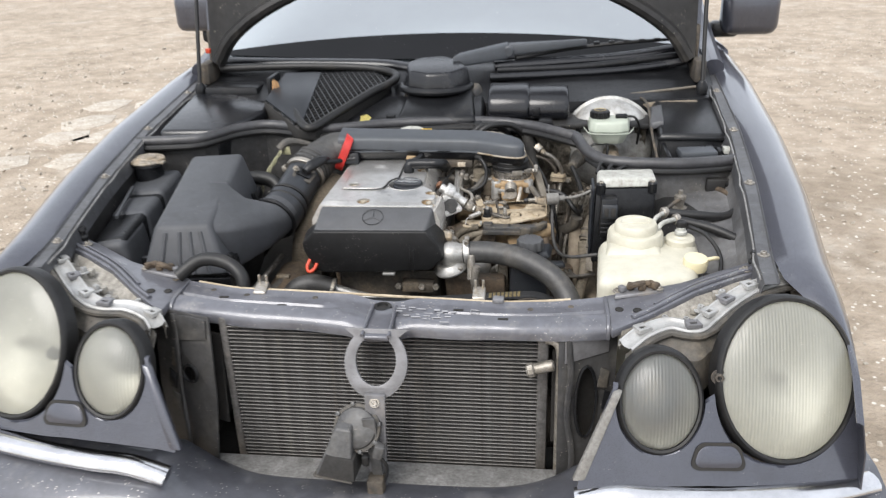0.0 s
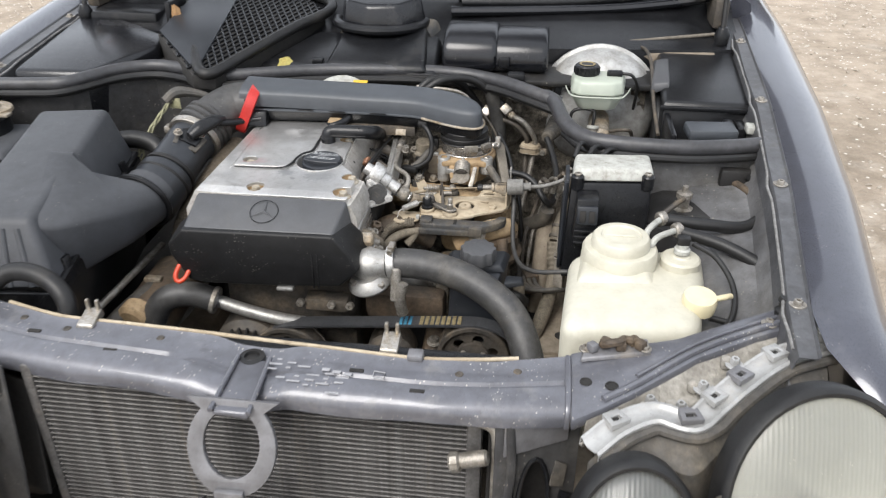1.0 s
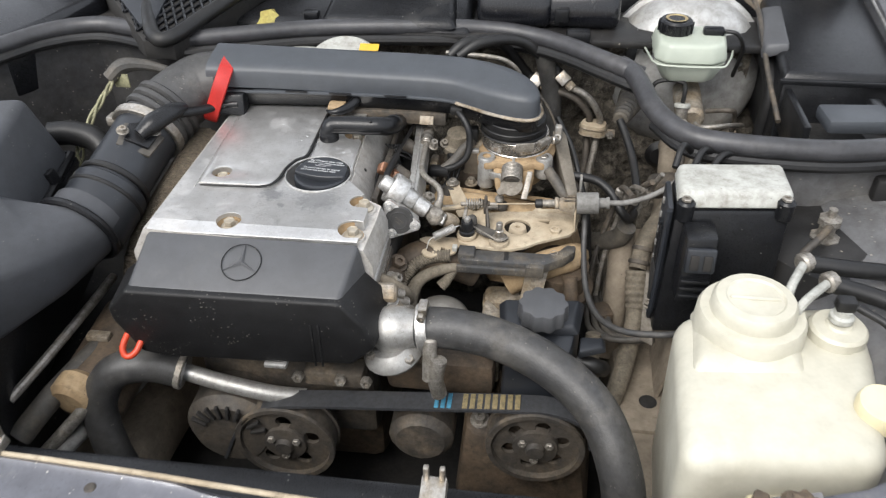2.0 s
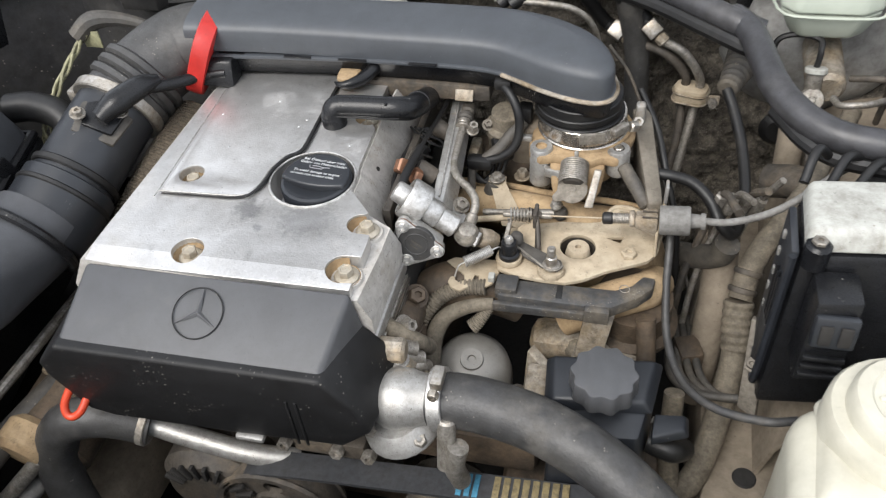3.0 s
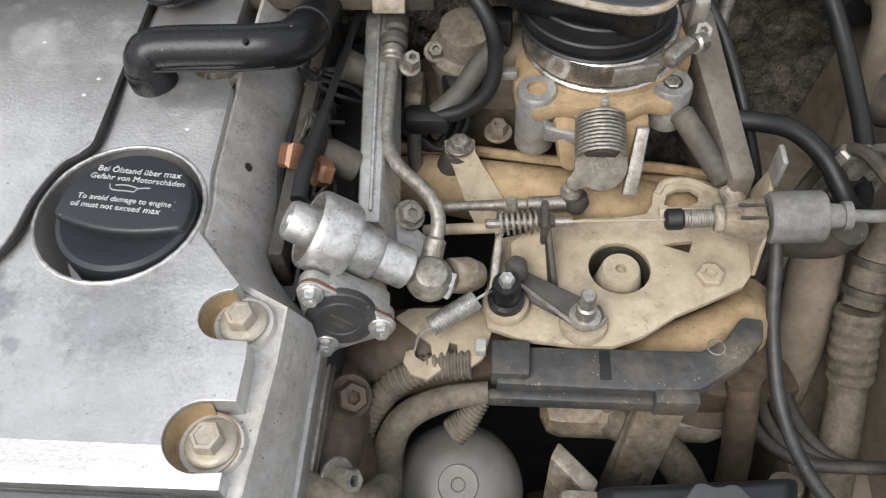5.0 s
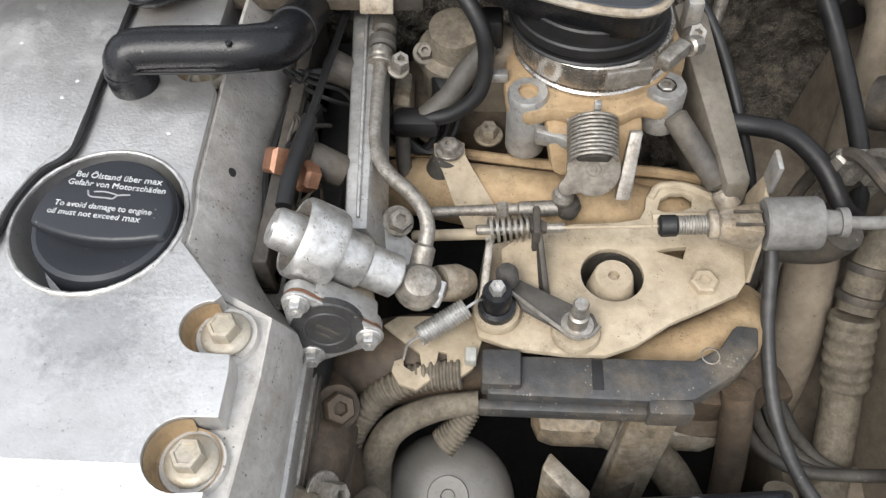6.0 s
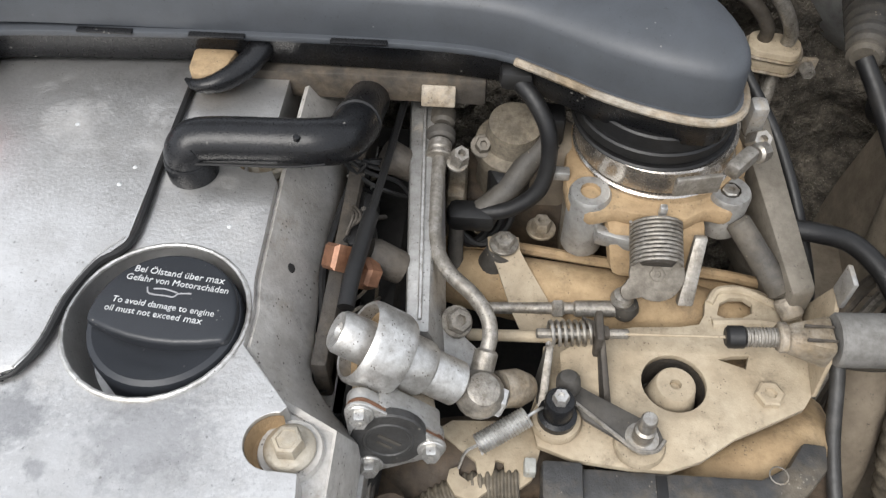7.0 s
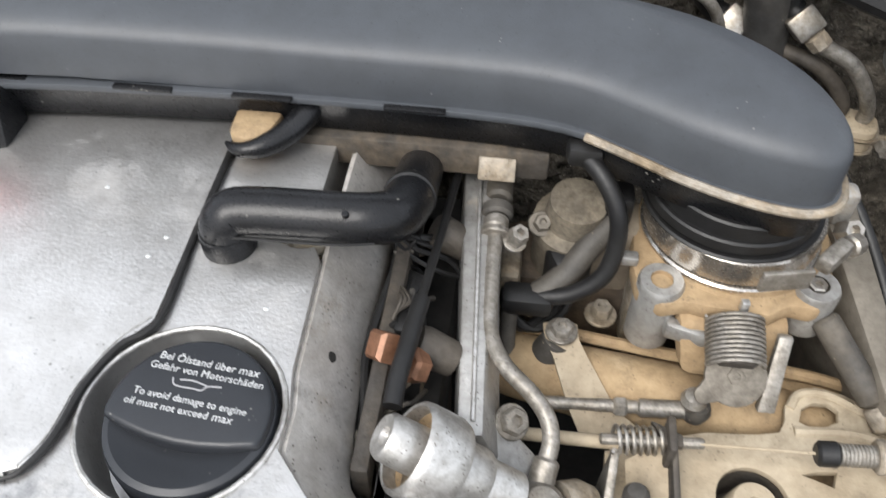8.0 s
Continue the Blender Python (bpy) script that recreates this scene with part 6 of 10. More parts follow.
# ---- oil cap ----
cap = thing("oil_cap", (CUP[0], CUP[1], 0.80), "black round oil filler cap with white lettering", "cap")
cx, cy = CUP[0] + 0.0030, CUP[1] - 0.0018
part("disc", lathe([(0, 0.0), (0.030, 0.0), (0.0325, 0.003), (0.0332, 0.03), (0.0324, 0.0325), (0.030, 0.0335), (0.027, 0.0325), (0.012, 0.0295), (0, 0.029)], 48, at=(cx, cy, 0.7955)), CAPBLACK, cap)
lug = [(0.0322 * math.cos(radians(a)), 0.0322 * math.sin(radians(a))) for a in range(-14, 195, 8)] + [(-0.020, -0.0108), (-0.010, -0.0126), (0.0, -0.0132), (0.010, -0.0126), (0.020, -0.0108)]
tilt = Matrix.Translation((cx, cy, 0.8215)) @ Matrix.Rotation(radians(-6), 4, "Z")
part("grip", moved(hexa([(x, y, -0.004) for x, y in lug], [(x * 0.985, y * 0.985 - (0.001 if y < 0 else 0), 0.0115) for x, y in lug], 0.0022, 3), tilt), CAPBLACK, cap)
def cap_text(t, s, x, y):
    return letters(t, s, tilt @ Matrix.Translation((x, y, 0.0116)))


for t, s, x, y in (("Bei Ölstand über", 0.0046, -0.0205, 0.0188), ("max", 0.0050, 0.0125, 0.0188), ("Gefahr von Motorschäden", 0.0044, -0.0225, 0.0142), ("To avoid damage to engine", 0.0042, -0.0235, 0.0020), ("oil must not exceed", 0.0042, -0.0250, -0.0026), ("max", 0.0048, 0.0105, -0.0026)):
    part("lettering", cap_text(t, s, x, y), WHITE, cap, "white lettering", 0)
can = [(-0.011, 0.0115, 0.0117), (-0.009, 0.0085, 0.0117), (-0.002, 0.0085, 0.0117), (0.002, 0.0085, 0.0117), (0.0035, 0.0105, 0.0117), (0.009, 0.0115, 0.0117)]
part("can_symbol", moved(tube(can, 0.0004, 5, 3), tilt), GREYMARK, cap, "faint moulded oil can symbol")
part("can_symbol", moved(tube([(-0.008, 0.0112, 0.0117), (-0.003, 0.0118, 0.0117), (0.003, 0.0108, 0.0117)], 0.0004, 5, 3), tilt), GREYMARK, cap)

# ---- intake duct across the engine ----
duct = thing("intake_duct", (0.0, 0.66, 0.80), "long satin black intake duct with moulded seam", "duct")
plan = [(-0.21, 0.700), (-0.10, 0.703), (0.02, 0.702), (0.11, 0.702), (0.163, 0.692), (0.200, 0.672), (0.224, 0.645), (0.236, 0.615), (0.234, 0.594), (0.222, 0.586), (0.200, 0.589), (0.172, 0.600), (0.145, 0.615), (0.117, 0.628), (0.07, 0.633), (-0.03, 0.634), (-0.13, 0.630), (-0.21, 0.622)]
plan = [(p.x, p.y) for p in smoothed([(x, y, 0) for x, y in plan[:-1]], 3)] + [plan[-1]]


def inset(pts, d):
    out, n = [], len(pts)
    for i in range(n):
        a, b, c = Vector(pts[i - 1]), Vector(pts[i]), Vector(pts[(i + 1) % n])
        e1, e2 = (b - a).normalized(), (c - b).normalized()
        nn = Vector((-(e1.y + e2.y), e1.x + e2.x))
        nn.normalize()
        out.append(tuple(b - nn * d))
    return out


MID = smoothed([(-0.21, 0.682, 0), (0.0, 0.689, 0), (0.10, 0.686, 0), (0.15, 0.673, 0), (0.185, 0.649, 0), (0.204, 0.631, 0)], 12)


def domed(k, z):
    out = []
    for x, y in plan:
        c = min(MID, key=lambda q: (q.x - x) ** 2 + (q.y - y) ** 2)
        out.append((x + (c.x - x) * k, y + (c.y - y) * k, z + 0.006 * max(0, -x) / 0.2))
    return out


ring0 = inset(plan, 0.01)
INWARD = 1 if sum(abs(y - 0.66) for _, y in ring0) < sum(abs(y - 0.66) for _, y in plan) else -1
part("upper_shell", loft([domed(0.0, 0.848)] + [domed(k, 0.854 + 0.0235 * (1 - (1 - k) ** 5.2) ** (1 / 5.2) + 0.0075 * k) for k in (0.0, 0.02, 0.05, 0.10, 0.17, 0.25, 0.35, 0.48, 0.62, 0.8, 0.95)]), SATIN, duct, smooth=60)
lip = inset(plan, -0.0034 * INWARD)
part("seam_lip", prism(lip, 0.8452, 0.8492, 0.0012), SATIN, duct)
# Blacker than the upper shell: the lower half's shade is in its colour
part("lower_shell", loft([[(x, y, z) for x, y in inset(plan, d * INWARD)] for d, z in ((0.006, 0.8255), (0.0015, 0.828), (0.001, 0.8458))]), PLASTIC, duct, "lower half of the duct with its shade put into the colour", 60)
end_lip = [(x, y, 0.8475) for x, y in inset(plan, -0.003 * INWARD) if x > 0.118 and y < 0.64]
part("end_band", tube(end_lip, 0.0023, 8, 2), ALU_DUSTY, duct, "grey trim along the seam at the throttle end")
part("tab", prism([(-0.046, 0.619), (-0.042, 0.6135), (-0.036, 0.6125), (-0.030, 0.615), (-0.025, 0.622), (-0.022, 0.636), (-0.047, 0.636)], 0.828, 0.8365, 0.003), TAN, duct, "dusty moulded lug")
part("tab_rim", tube([(-0.047, 0.6150, 0.8310), (-0.042, 0.6115, 0.8310), (-0.036, 0.6105, 0.831), (-0.028, 0.6135, 0.8315), (-0.018, 0.623, 0.833), (-0.010, 0.636, 0.837), (-0.006, 0.650, 0.840)], [0.001, 0.003, 0.0042, 0.0055, 0.0065, 0.007, 0.007]), PLASTIC, duct)
# Dark coat adds the shade under the duct to the dust
part("under_shell", box((0.03, 0.657, 0.817), (0.165, 0.052, 0.018), 0.002), DARKMETAL, duct, "dusty underside with its shade put into the colour")
for x in (-0.165, -0.09, -0.03, 0.045):
    part("seam_clip", box((x, 0.6295, 0.8490), (0.03, 0.004, 0.0016), 0.0005), PLASTIC, duct)
part("end_clip", hexa([(-0.205, 0.604, 0.822), (-0.158, 0.604, 0.822), (-0.158, 0.63, 0.822), (-0.205, 0.63, 0.822)], [(-0.205, 0.612, 0.848), (-0.16, 0.616, 0.848), (-0.16, 0.632, 0.848), (-0.205, 0.63, 0.848)], 0.003), PLASTIC, duct)
sec = rrect(0.106, 0.086, 0.030, 6)
m0 = frame_at((-0.203, 0.655, 0.843), (-1, -0.16, 0.46), (0.16, -1, 0))
part("red_tape", loft([[m0 @ Vector((x * f, y * f, z)) for x, y in sec] for f, z in ((0.98, -0.0095), (1.02, -0.0085), (1.035, 0.0), (1.02, 0.0085), (0.98, 0.0095))]), RED, duct, "bright red tape round the joint", 50)

duct.location.z += 0.006
elbow = thing("intake_hose", (-0.28, 0.58, 0.75), "black rubber intake elbow with worm clamps and air meter tube", "hose")
way = [(-0.205, 0.660, 0.852), (-0.235, 0.652, 0.846), (-0.265, 0.622, 0.832), (-0.285, 0.580, 0.814)]
part("elbow_hose", tube(way, [0.044, 0.046, 0.046, 0.047], 24, 6, 0.92), HOSE, elbow)
for f in (0.2, 0.45, 0.7):
    p = Vector(way[2]).lerp(Vector(way[3]), f)
    d = Vector(way[3]) - Vector(way[2])
    part("elbow_rib", lathe([(0.0445, -0.006), (0.0482, -0.003), (0.0482, 0.003), (0.0445, 0.006)], 28, d, p), HOSE, elbow)
axis = Vector((-0.10, -0.52, -0.2)).normalized()
a0 = Vector((-0.285, 0.580, 0.814))
for k, (d0, d1, r, mt, nm) in enumerate(((-0.002, 0.011, 0.0492, STEEL, "clamp"), (0.0, 0.16, 0.0425, CAPBLACK, "meter_tube"), (0.092, 0.100, 0.0465, RUBBER, "tube_bead"), (0.105, 0.172, 0.0480, CAPBLACK, "cuff"), (0.118, 0.124, 0.0495, RUBBER, "cuff_band"))):
    part(nm, rod(a0 + axis * d0, a0 + axis * d1, r, 30, 0.0015), mt, elbow, "worm clamp band" if nm == "clamp" else "")
part("clamp_screw", box(a0 + Vector((-0.047, 0.0, 0.012)), (0.016, 0.02, 0.014), 0.003), STEEL_DULL, elbow)
part("meter_flange", moved(prism([(-0.014, -0.017), (0.017, -0.014), (0.018, 0.014), (-0.009, 0.018), (-0.021, 0.008)], 0, 0.006, 0.002), Matrix.Translation((-0.272, 0.530, 0.8300)) @ Matrix.Rotation(radians(28), 4, "Y") @ Matrix.Rotation(radians(18), 4, "X")), PLASTIC, elbow)
part("plug", tube([(-0.268, 0.522, 0.838), (-0.256, 0.538, 0.846), (-0.238, 0.562, 0.852), (-0.226, 0.578, 0.851)], [0.010, 0.0155, 0.0135, 0.0075], 14, 6, 0.8), PLASTIC, elbow, "bulky black sensor plug")
for dx_, dy_ in ((-0.016, -0.012), (0.012, 0.014)):
    bolt(elbow, (-0.270 + dx_, 0.528 + dy_, 0.838 - 0.5 * dx_), 0.0055, 0.006, (0.3, -0.2, 0.9), STEEL_DULL, washer=0.008)
part("flange_rim", moved(prism([(-0.021, -0.024), (0.022, -0.020), (0.025, 0.017), (-0.010, 0.025), (-0.028, 0.010)], 0, 0.006, 0.002), Matrix.Translation((-0.274, 0.530, 0.8250)) @ Matrix.Rotation(radians(28), 4, "Y") @ Matrix.Rotation(radians(18), 4, "X")), RUBBER_DUSTY, elbow, "dusty sensor flange")
part("plug_cable", tube([(-0.262, 0.532, 0.846), (-0.240, 0.556, 0.850), (-0.215, 0.585, 0.842), (-0.195, 0.61, 0.838), (-0.168, 0.614, 0.840)], 0.0062), PLASTIC, elbow)
part("cuff_clip", tube([(-0.345, 0.485, 0.800), (-0.35, 0.47, 0.790), (-0.335, 0.462, 0.800)], 0.0025, 8), STEEL_DULL, elbow)

air = thing("heat_pipe", (-0.245, 0.47, 0.62), "woven brown corrugated warm-air hose", "hose")
part("hose", tube([(-0.218, 0.62, 0.775), (-0.232, 0.56, 0.757), (-0.250, 0.50, 0.725), (-0.262, 0.45, 0.69), (-0.262, 0.42, 0.63)], 0.028, 22, 8, 1.0, (0.0032, 0.0011)), WOVEN, air)

# ---- breather hose on the cover ----
breather = thing("breather_hose", (-0.03, 0.555, 0.825), "black moulded breather elbow pushed into the cover", "hose")
part("hose", tube([(-0.0300, 0.5590, 0.8255), (-0.0300, 0.5592, 0.8340), (-0.0285, 0.5605, 0.8415), (-0.020, 0.5630, 0.8442), (0.02, 0.5645, 0.8445), (0.035, 0.5660, 0.8442), (0.0435, 0.5715, 0.8415), (0.0475, 0.585, 0.8365), (0.048, 0.603, 0.829), (0.0475, 0.63, 0.816)], [0.0122, 0.0120, 0.0118, 0.0116, 0.0116, 0.0117, 0.0120, 0.0120, 0.0116, 0.0116], 20, 5), PLASTIC, breather)
part("stub", lathe([(0.0124, 0), (0.0124, 0.010), (0.0118, 0.0112)], 22, at=(-0.0300, 0.5590, 0.8262)), PLASTIC, breather)
part("seam", tube([(-0.036, 0.5495, 0.8400), (-0.02, 0.5508, 0.8405), (0.02, 0.5518, 0.8408), (0.038, 0.5555, 0.8400)], 0.0008, 6), RUBBER, breather)
part("collar", lathe([(0.0116, -0.003), (0.0127, -0.002), (0.0127, 0.002), (0.0116, 0.003)], 20, (0, 0.88, -0.4), (0.0478, 0.592, 0.8338)), RUBBER, breather)
part("nib", rod((0.026, 0.5575, 0.8530), (0.026, 0.557, 0.8558), 0.0015), PLASTIC, breather)

# ---- things round the bay ----
airbox = thing("air_filter_box", (-0.44, 0.36, 0.60), "large black plastic air filter box", "air filter")
lid_low = [(-0.565, 0.53, 0.78), (-0.395, 0.555, 0.78), (-0.335, 0.165, 0.74), (-0.505, 0.145, 0.74)]
lid_top = [(-0.525, 0.505, 0.880), (-0.415, 0.530, 0.880), (-0.372, 0.200, 0.836), (-0.480, 0.186, 0.836)]
part("lid", hexa(lid_low, lid_top, 0.010, 3), AIRBOX, airbox)
for f in (0.22, 0.45, 0.62, 0.8):
    a, b_ = Vector(lid_low[3]).lerp(Vector(lid_low[2]), f), Vector(lid_top[3]).lerp(Vector(lid_top[2]), f)
    part("lid_rib", tube([a.lerp(b_, 0.05), a.lerp(b_, 0.86)], 0.004, 8, 2), AIRBOX, airbox)
part("tray", hexa([(-0.56, 0.52, 0.60), (-0.40, 0.54, 0.60), (-0.34, 0.18, 0.58), (-0.50, 0.16, 0.58)], [(-0.572, 0.535, 0.778), (-0.388, 0.562, 0.778), (-0.328, 0.160, 0.738), (-0.512, 0.138, 0.738)], 0.006), PLASTIC, airbox)
part("lid_lip", tube([Vector(p) + Vector((0, 0, 0.002)) for p in lid_low + lid_low[:1]], 0.006, 8, 1), PLASTIC, airbox)
for k in range(4):
    f = 0.12 + 0.24 * k
    a, b_ = Vector(lid_low[2]).lerp(Vector(lid_low[1]), f), Vector(lid_top[2]).lerp(Vector(lid_top[1]), f)
    part("lid_clip", hexa([a + Vector((0, -0.011, -0.012)), a + Vector((0, 0.011, -0.012)), a + Vector((0.009, 0.011, -0.012)), a + Vector((0.009, -0.011, -0.012))], [a.lerp(b_, 0.22) + Vector((0, -0.008, 0)), a.lerp(b_, 0.22) + Vector((0, 0.008, 0)), a.lerp(b_, 0.22) + Vector((0.006, 0.008, 0)), a.lerp(b_, 0.22) + Vector((0.006, -0.008, 0))], 0.001), STEEL_DULL if k == 1 else PLASTIC, airbox, "spring clip" if k == 1 else "")
m1 = frame_at((-0.386, 0.310, 0.785), (0.93, 0.35, -0.10), (0.32, -0.92, -0.22))
m2 = frame_at((-0.318, 0.410, 0.762), (0.2, 0.95, 0.25), (0.9, -0.2, 0))
q = rrect(1, 1, 0.12, 5)
c = circle(0, 0, 0.5, 24, start=7.5)
part("outlet", loft([[m1 @ Vector((x * 0.190, y * 0.125, -0.03)) for x, y in q], [m1 @ Vector((x * 0.188, y * 0.122, 0.004)) for x, y in q], [m1.lerp(m2, 0.55) @ Vector(((x * 0.4 + u * 0.6) * 0.135, (y * 0.4 + v * 0.6) * 0.108, 0.0)) for (x, y), (u, v) in zip(q, c)], [m2 @ Vector((x * 0.092, y * 0.092, 0.0)) for x, y in c], [m2 @ Vector((x * 0.092, y * 0.092, 0.03)) for x, y in c]]), AIRBOX, airbox, "tapering outlet funnel", 50)
lipr = [m2 @ Vector((x * 0.10, y * 0.10, 0.004)) for x, y in c + c[:1]]
part("outlet_lip", tube(lipr, 0.005, 8, 1), PLASTIC, airbox)
part("loop_hose", tube([(-0.41, 0.11, 0.765), (-0.37, 0.13, 0.790), (-0.32, 0.125, 0.79), (-0.285, 0.11, 0.77), (-0.28, 0.10, 0.73), (-0.285, 0.10, 0.66)], 0.013, 14), RUBBER, airbox, "short looped black hose")

tank = thing("coolant_tank", (-0.66, 0.42, 0.60), "black moulded coolant expansion tank with metal cap", "tank")
rear_, front_ = [(-0.722, 0.60, 0.60), (-0.590, 0.60, 0.60), (-0.602, 0.60, 0.818), (-0.712, 0.60, 0.812)], [(-0.676, 0.215, 0.58), (-0.545, 0.230, 0.58), (-0.588, 0.245, 0.785), (-0.660, 0.238, 0.776)]
for f0, f1, drop in ((0.0, 0.37, 0.0), (0.385, 0.66, 0.004), (0.675, 1.0, 0.010)):
    ends = []
    for f in (f0, f1):
        ends.append([Vector(a).lerp(Vector(b), f) - Z * (drop if k > 1 else 0) for k, (a, b) in enumerate(zip(rear_, front_))])
    part("body", hexa(ends[0], ends[1], 0.016, 4), AIRBOX, tank)
core_ = [[Vector(a).lerp(Vector(b), f) for a, b in zip(rear_, front_)] for f in (0.03, 0.97)]
core_ = [[sum(e, Vector()) / 4 + (p - sum(e, Vector()) / 4) * 0.93 for p in e] for e in core_]
part("core", hexa(core_[0], core_[1], 0.012, 3), PLASTIC, tank)
part("groove_ridge", tube([(-0.668, 0.47, 0.813), (-0.655, 0.40, 0.803), (-0.640, 0.33, 0.794)], 0.004, 8, 4), AIRBOX, tank)
part("seam", tube([(-0.586, 0.605, 0.80), (-0.566, 0.47, 0.755), (-0.548, 0.33, 0.70), (-0.540, 0.225, 0.64)], 0.0075, 8, 5, 0.6), AIRBOX, tank, "moulded seam flange")
part("neck", lathe([(0.034, -0.03), (0.034, 0.02), (0.038, 0.022), (0.036, 0.030)], 24, at=(-0.668, 0.560, 0.818)), PLASTIC, tank)
for s in (-1, 1):
    part("cap_ear", box((-0.668 + 0.038 * s, 0.560 - 0.014 * s, 0.850), (0.026, 0.018, 0.006), 0.002), ALU_DUSTY, tank)
part("cap", lathe([(0.040, 0.0), (0.043, 0.004), (0.041, 0.009), (0.030, 0.011), (0.024, 0.011), (0.022, 0.014), (0, 0.015)], 24, at=(-0.668, 0.560, 0.846)), ALU_DUSTY, tank, "dull metal pressure cap")
part("tank_hose", tube([(-0.60, 0.50, 0.76), (-0.575, 0.45, 0.77), (-0.56, 0.35, 0.74), (-0.54, 0.20, 0.70)], 0.007), RUBBER, tank)
for k in range(3):
    part("hose_clip", box((-0.572 + 0.01 * k, 0.44 - 0.09 * k, 0.765 - 0.02 * k), (0.016, 0.014, 0.02), 0.003), PLASTIC, tank)

# washer tank
wash = thing("washer_tank", (0.49, 0.26, 0.50), "yellowed translucent washer fluid tank", "tank")
low = [(0.380, 0.140), (0.565, 0.158), (0.590, 0.30), (0.598, 0.385), (0.50, 0.37), (0.395, 0.345)]
part("body", hexa([(x + 0.005, y, 0.50) for x, y in low], [(x, y + 0.004, 0.762 if y < 0.33 else 0.758) for x, y in low], 0.024, 5), CREAM, wash, smooth=60)
part("shoulder", hexa([(0.40, 0.25, 0.755), (0.515, 0.26, 0.755), (0.53, 0.37, 0.75), (0.41, 0.355, 0.75)], [(0.412, 0.268, 0.770), (0.503, 0.275, 0.770), (0.510, 0.362, 0.770), (0.422, 0.352, 0.770)], 0.007, 4), CREAM, wash, smooth=60)
lid = part("lid", lathe([(0.056, -0.02), (0.055, 0.0), (0.052, 0.005), (0.043, 0.006), (0.042, 0.018), (0.039, 0.022), (0.030, 0.023), (0.028, 0.021), (0, 0.020)], 32, at=(0.466, 0.325, 0.781)), CREAM, wash, "round screw lid")
part("lid_ridge", box((0.466, 0.325, 0.802), (0.05, 0.005, 0.004), 0.0018), CREAM, lid)
part("pump_seat", lathe([(0.030, -0.02), (0.029, 0.004), (0.026, 0.007), (0.014, 0.008), (0.012, 0.010), (0, 0.010)], 24, at=(0.555, 0.326, 0.766)), CREAM, wash)
part("sensor", lathe([(0, 0), (0.012, 0), (0.012, 0.006), (0.009, 0.008), (0.009, 0.014), (0, 0.014)], 16, at=(0.556, 0.330, 0.778)), PALE, wash, "grey level sensor plug")
part("sensor_top", box((0.556, 0.331, 0.798), (0.019, 0.015, 0.014), 0.003), RUBBER, wash)
part("filler_cap", lathe([(0, -0.012), (0.0225, -0.012), (0.0235, 0.004), (0.0215, 0.010), (0, 0.011)], 20, (0, -0.12, 0.99), (0.568, 0.222, 0.764)), CREAM_CAP, wash, "small yellow side cap")
part("cap_strap", tube([(0.584, 0.22, 0.770), (0.601, 0.225, 0.772), (0.611, 0.235, 0.768)], 0.004), CREAM_CAP, wash)
part("grip_recess", box((0.475, 0.1475, 0.700), (0.06, 0.012, 0.03), 0.004), CREAM_CAP, wash)
part("moulded_line", tube([(0.382, 0.150, 0.685), (0.43, 0.1425, 0.687), (0.55, 0.154, 0.690)], 0.0025, 6), CREAM, wash)
for a, b, c_ in (((0.503, 0.340, 0.785), (0.507, 0.352, 0.800), (0.532, 0.400, 0.796)), ((0.508, 0.325, 0.785), (0.520, 0.335, 0.798), (0.553, 0.375, 0.791))):
    part("nozzle", tube([a, b, c_], 0.0048, 10), PALE, wash, "pale plastic elbow")
    part("hose_clip", rod(Vector(c_) - Vector((0.006, 0.004, 0)), Vector(c_) + Vector((0.006, 0.003, 0)), 0.0115, 12), STEEL_DULL, wash, "small spring clip")
part("hose", tube([(0.53, 0.40, 0.795), (0.60, 0.40, 0.79), (0.66, 0.41, 0.785), (0.70, 0.44, 0.80)], 0.0095), RUBBER, wash, "black washer hose")
part("hose", tube([(0.55, 0.375, 0.79), (0.62, 0.355, 0.78), (0.68, 0.31, 0.765), (0.70, 0.25, 0.75)], 0.0095), RUBBER, wash, "black washer hose")
part("cable", tube([(0.572, 0.336, 0.79), (0.60, 0.31, 0.785), (0.62, 0.27, 0.765), (0.618, 0.23, 0.745), (0.60, 0.20, 0.73)], 0.0042), RUBBER, wash)
part("cable", tube([(0.585, 0.22, 0.74), (0.63, 0.22, 0.735), (0.69, 0.25, 0.745)], 0.0045), RUBBER, wash)

# relay box
relay = thing("relay_box", (0.46, 0.48, 0.62), "black relay box with a pale grey lid", "box")
part("case", hexa([(0.388, 0.425, 0.64), (0.518, 0.440, 0.64), (0.518, 0.515, 0.64), (0.392, 0.505, 0.64)], [(0.394, 0.447, 0.802), (0.520, 0.460, 0.802), (0.520, 0.528, 0.802), (0.398, 0.518, 0.802)], 0.006), PLASTIC, relay)
part("lid", hexa([(0.394, 0.446, 0.803), (0.522, 0.459, 0.803), (0.522, 0.531, 0.803), (0.398, 0.520, 0.803)], [(0.398, 0.455, 0.822), (0.519, 0.468, 0.822), (0.518, 0.528, 0.822), (0.402, 0.517, 0.822)], 0.006, 3), PALE, relay, "pale grey dusty lid")
for x, y in ((0.404, 0.449), (0.512, 0.461)):
    part("lid_boss", rod((x, y, 0.790), (x, y - 0.001, 0.815), 0.010, 12), PLASTIC, relay)
    bolt(relay, (x, y, 0.814), 0.006, 0.004, material=STEEL_DULL)
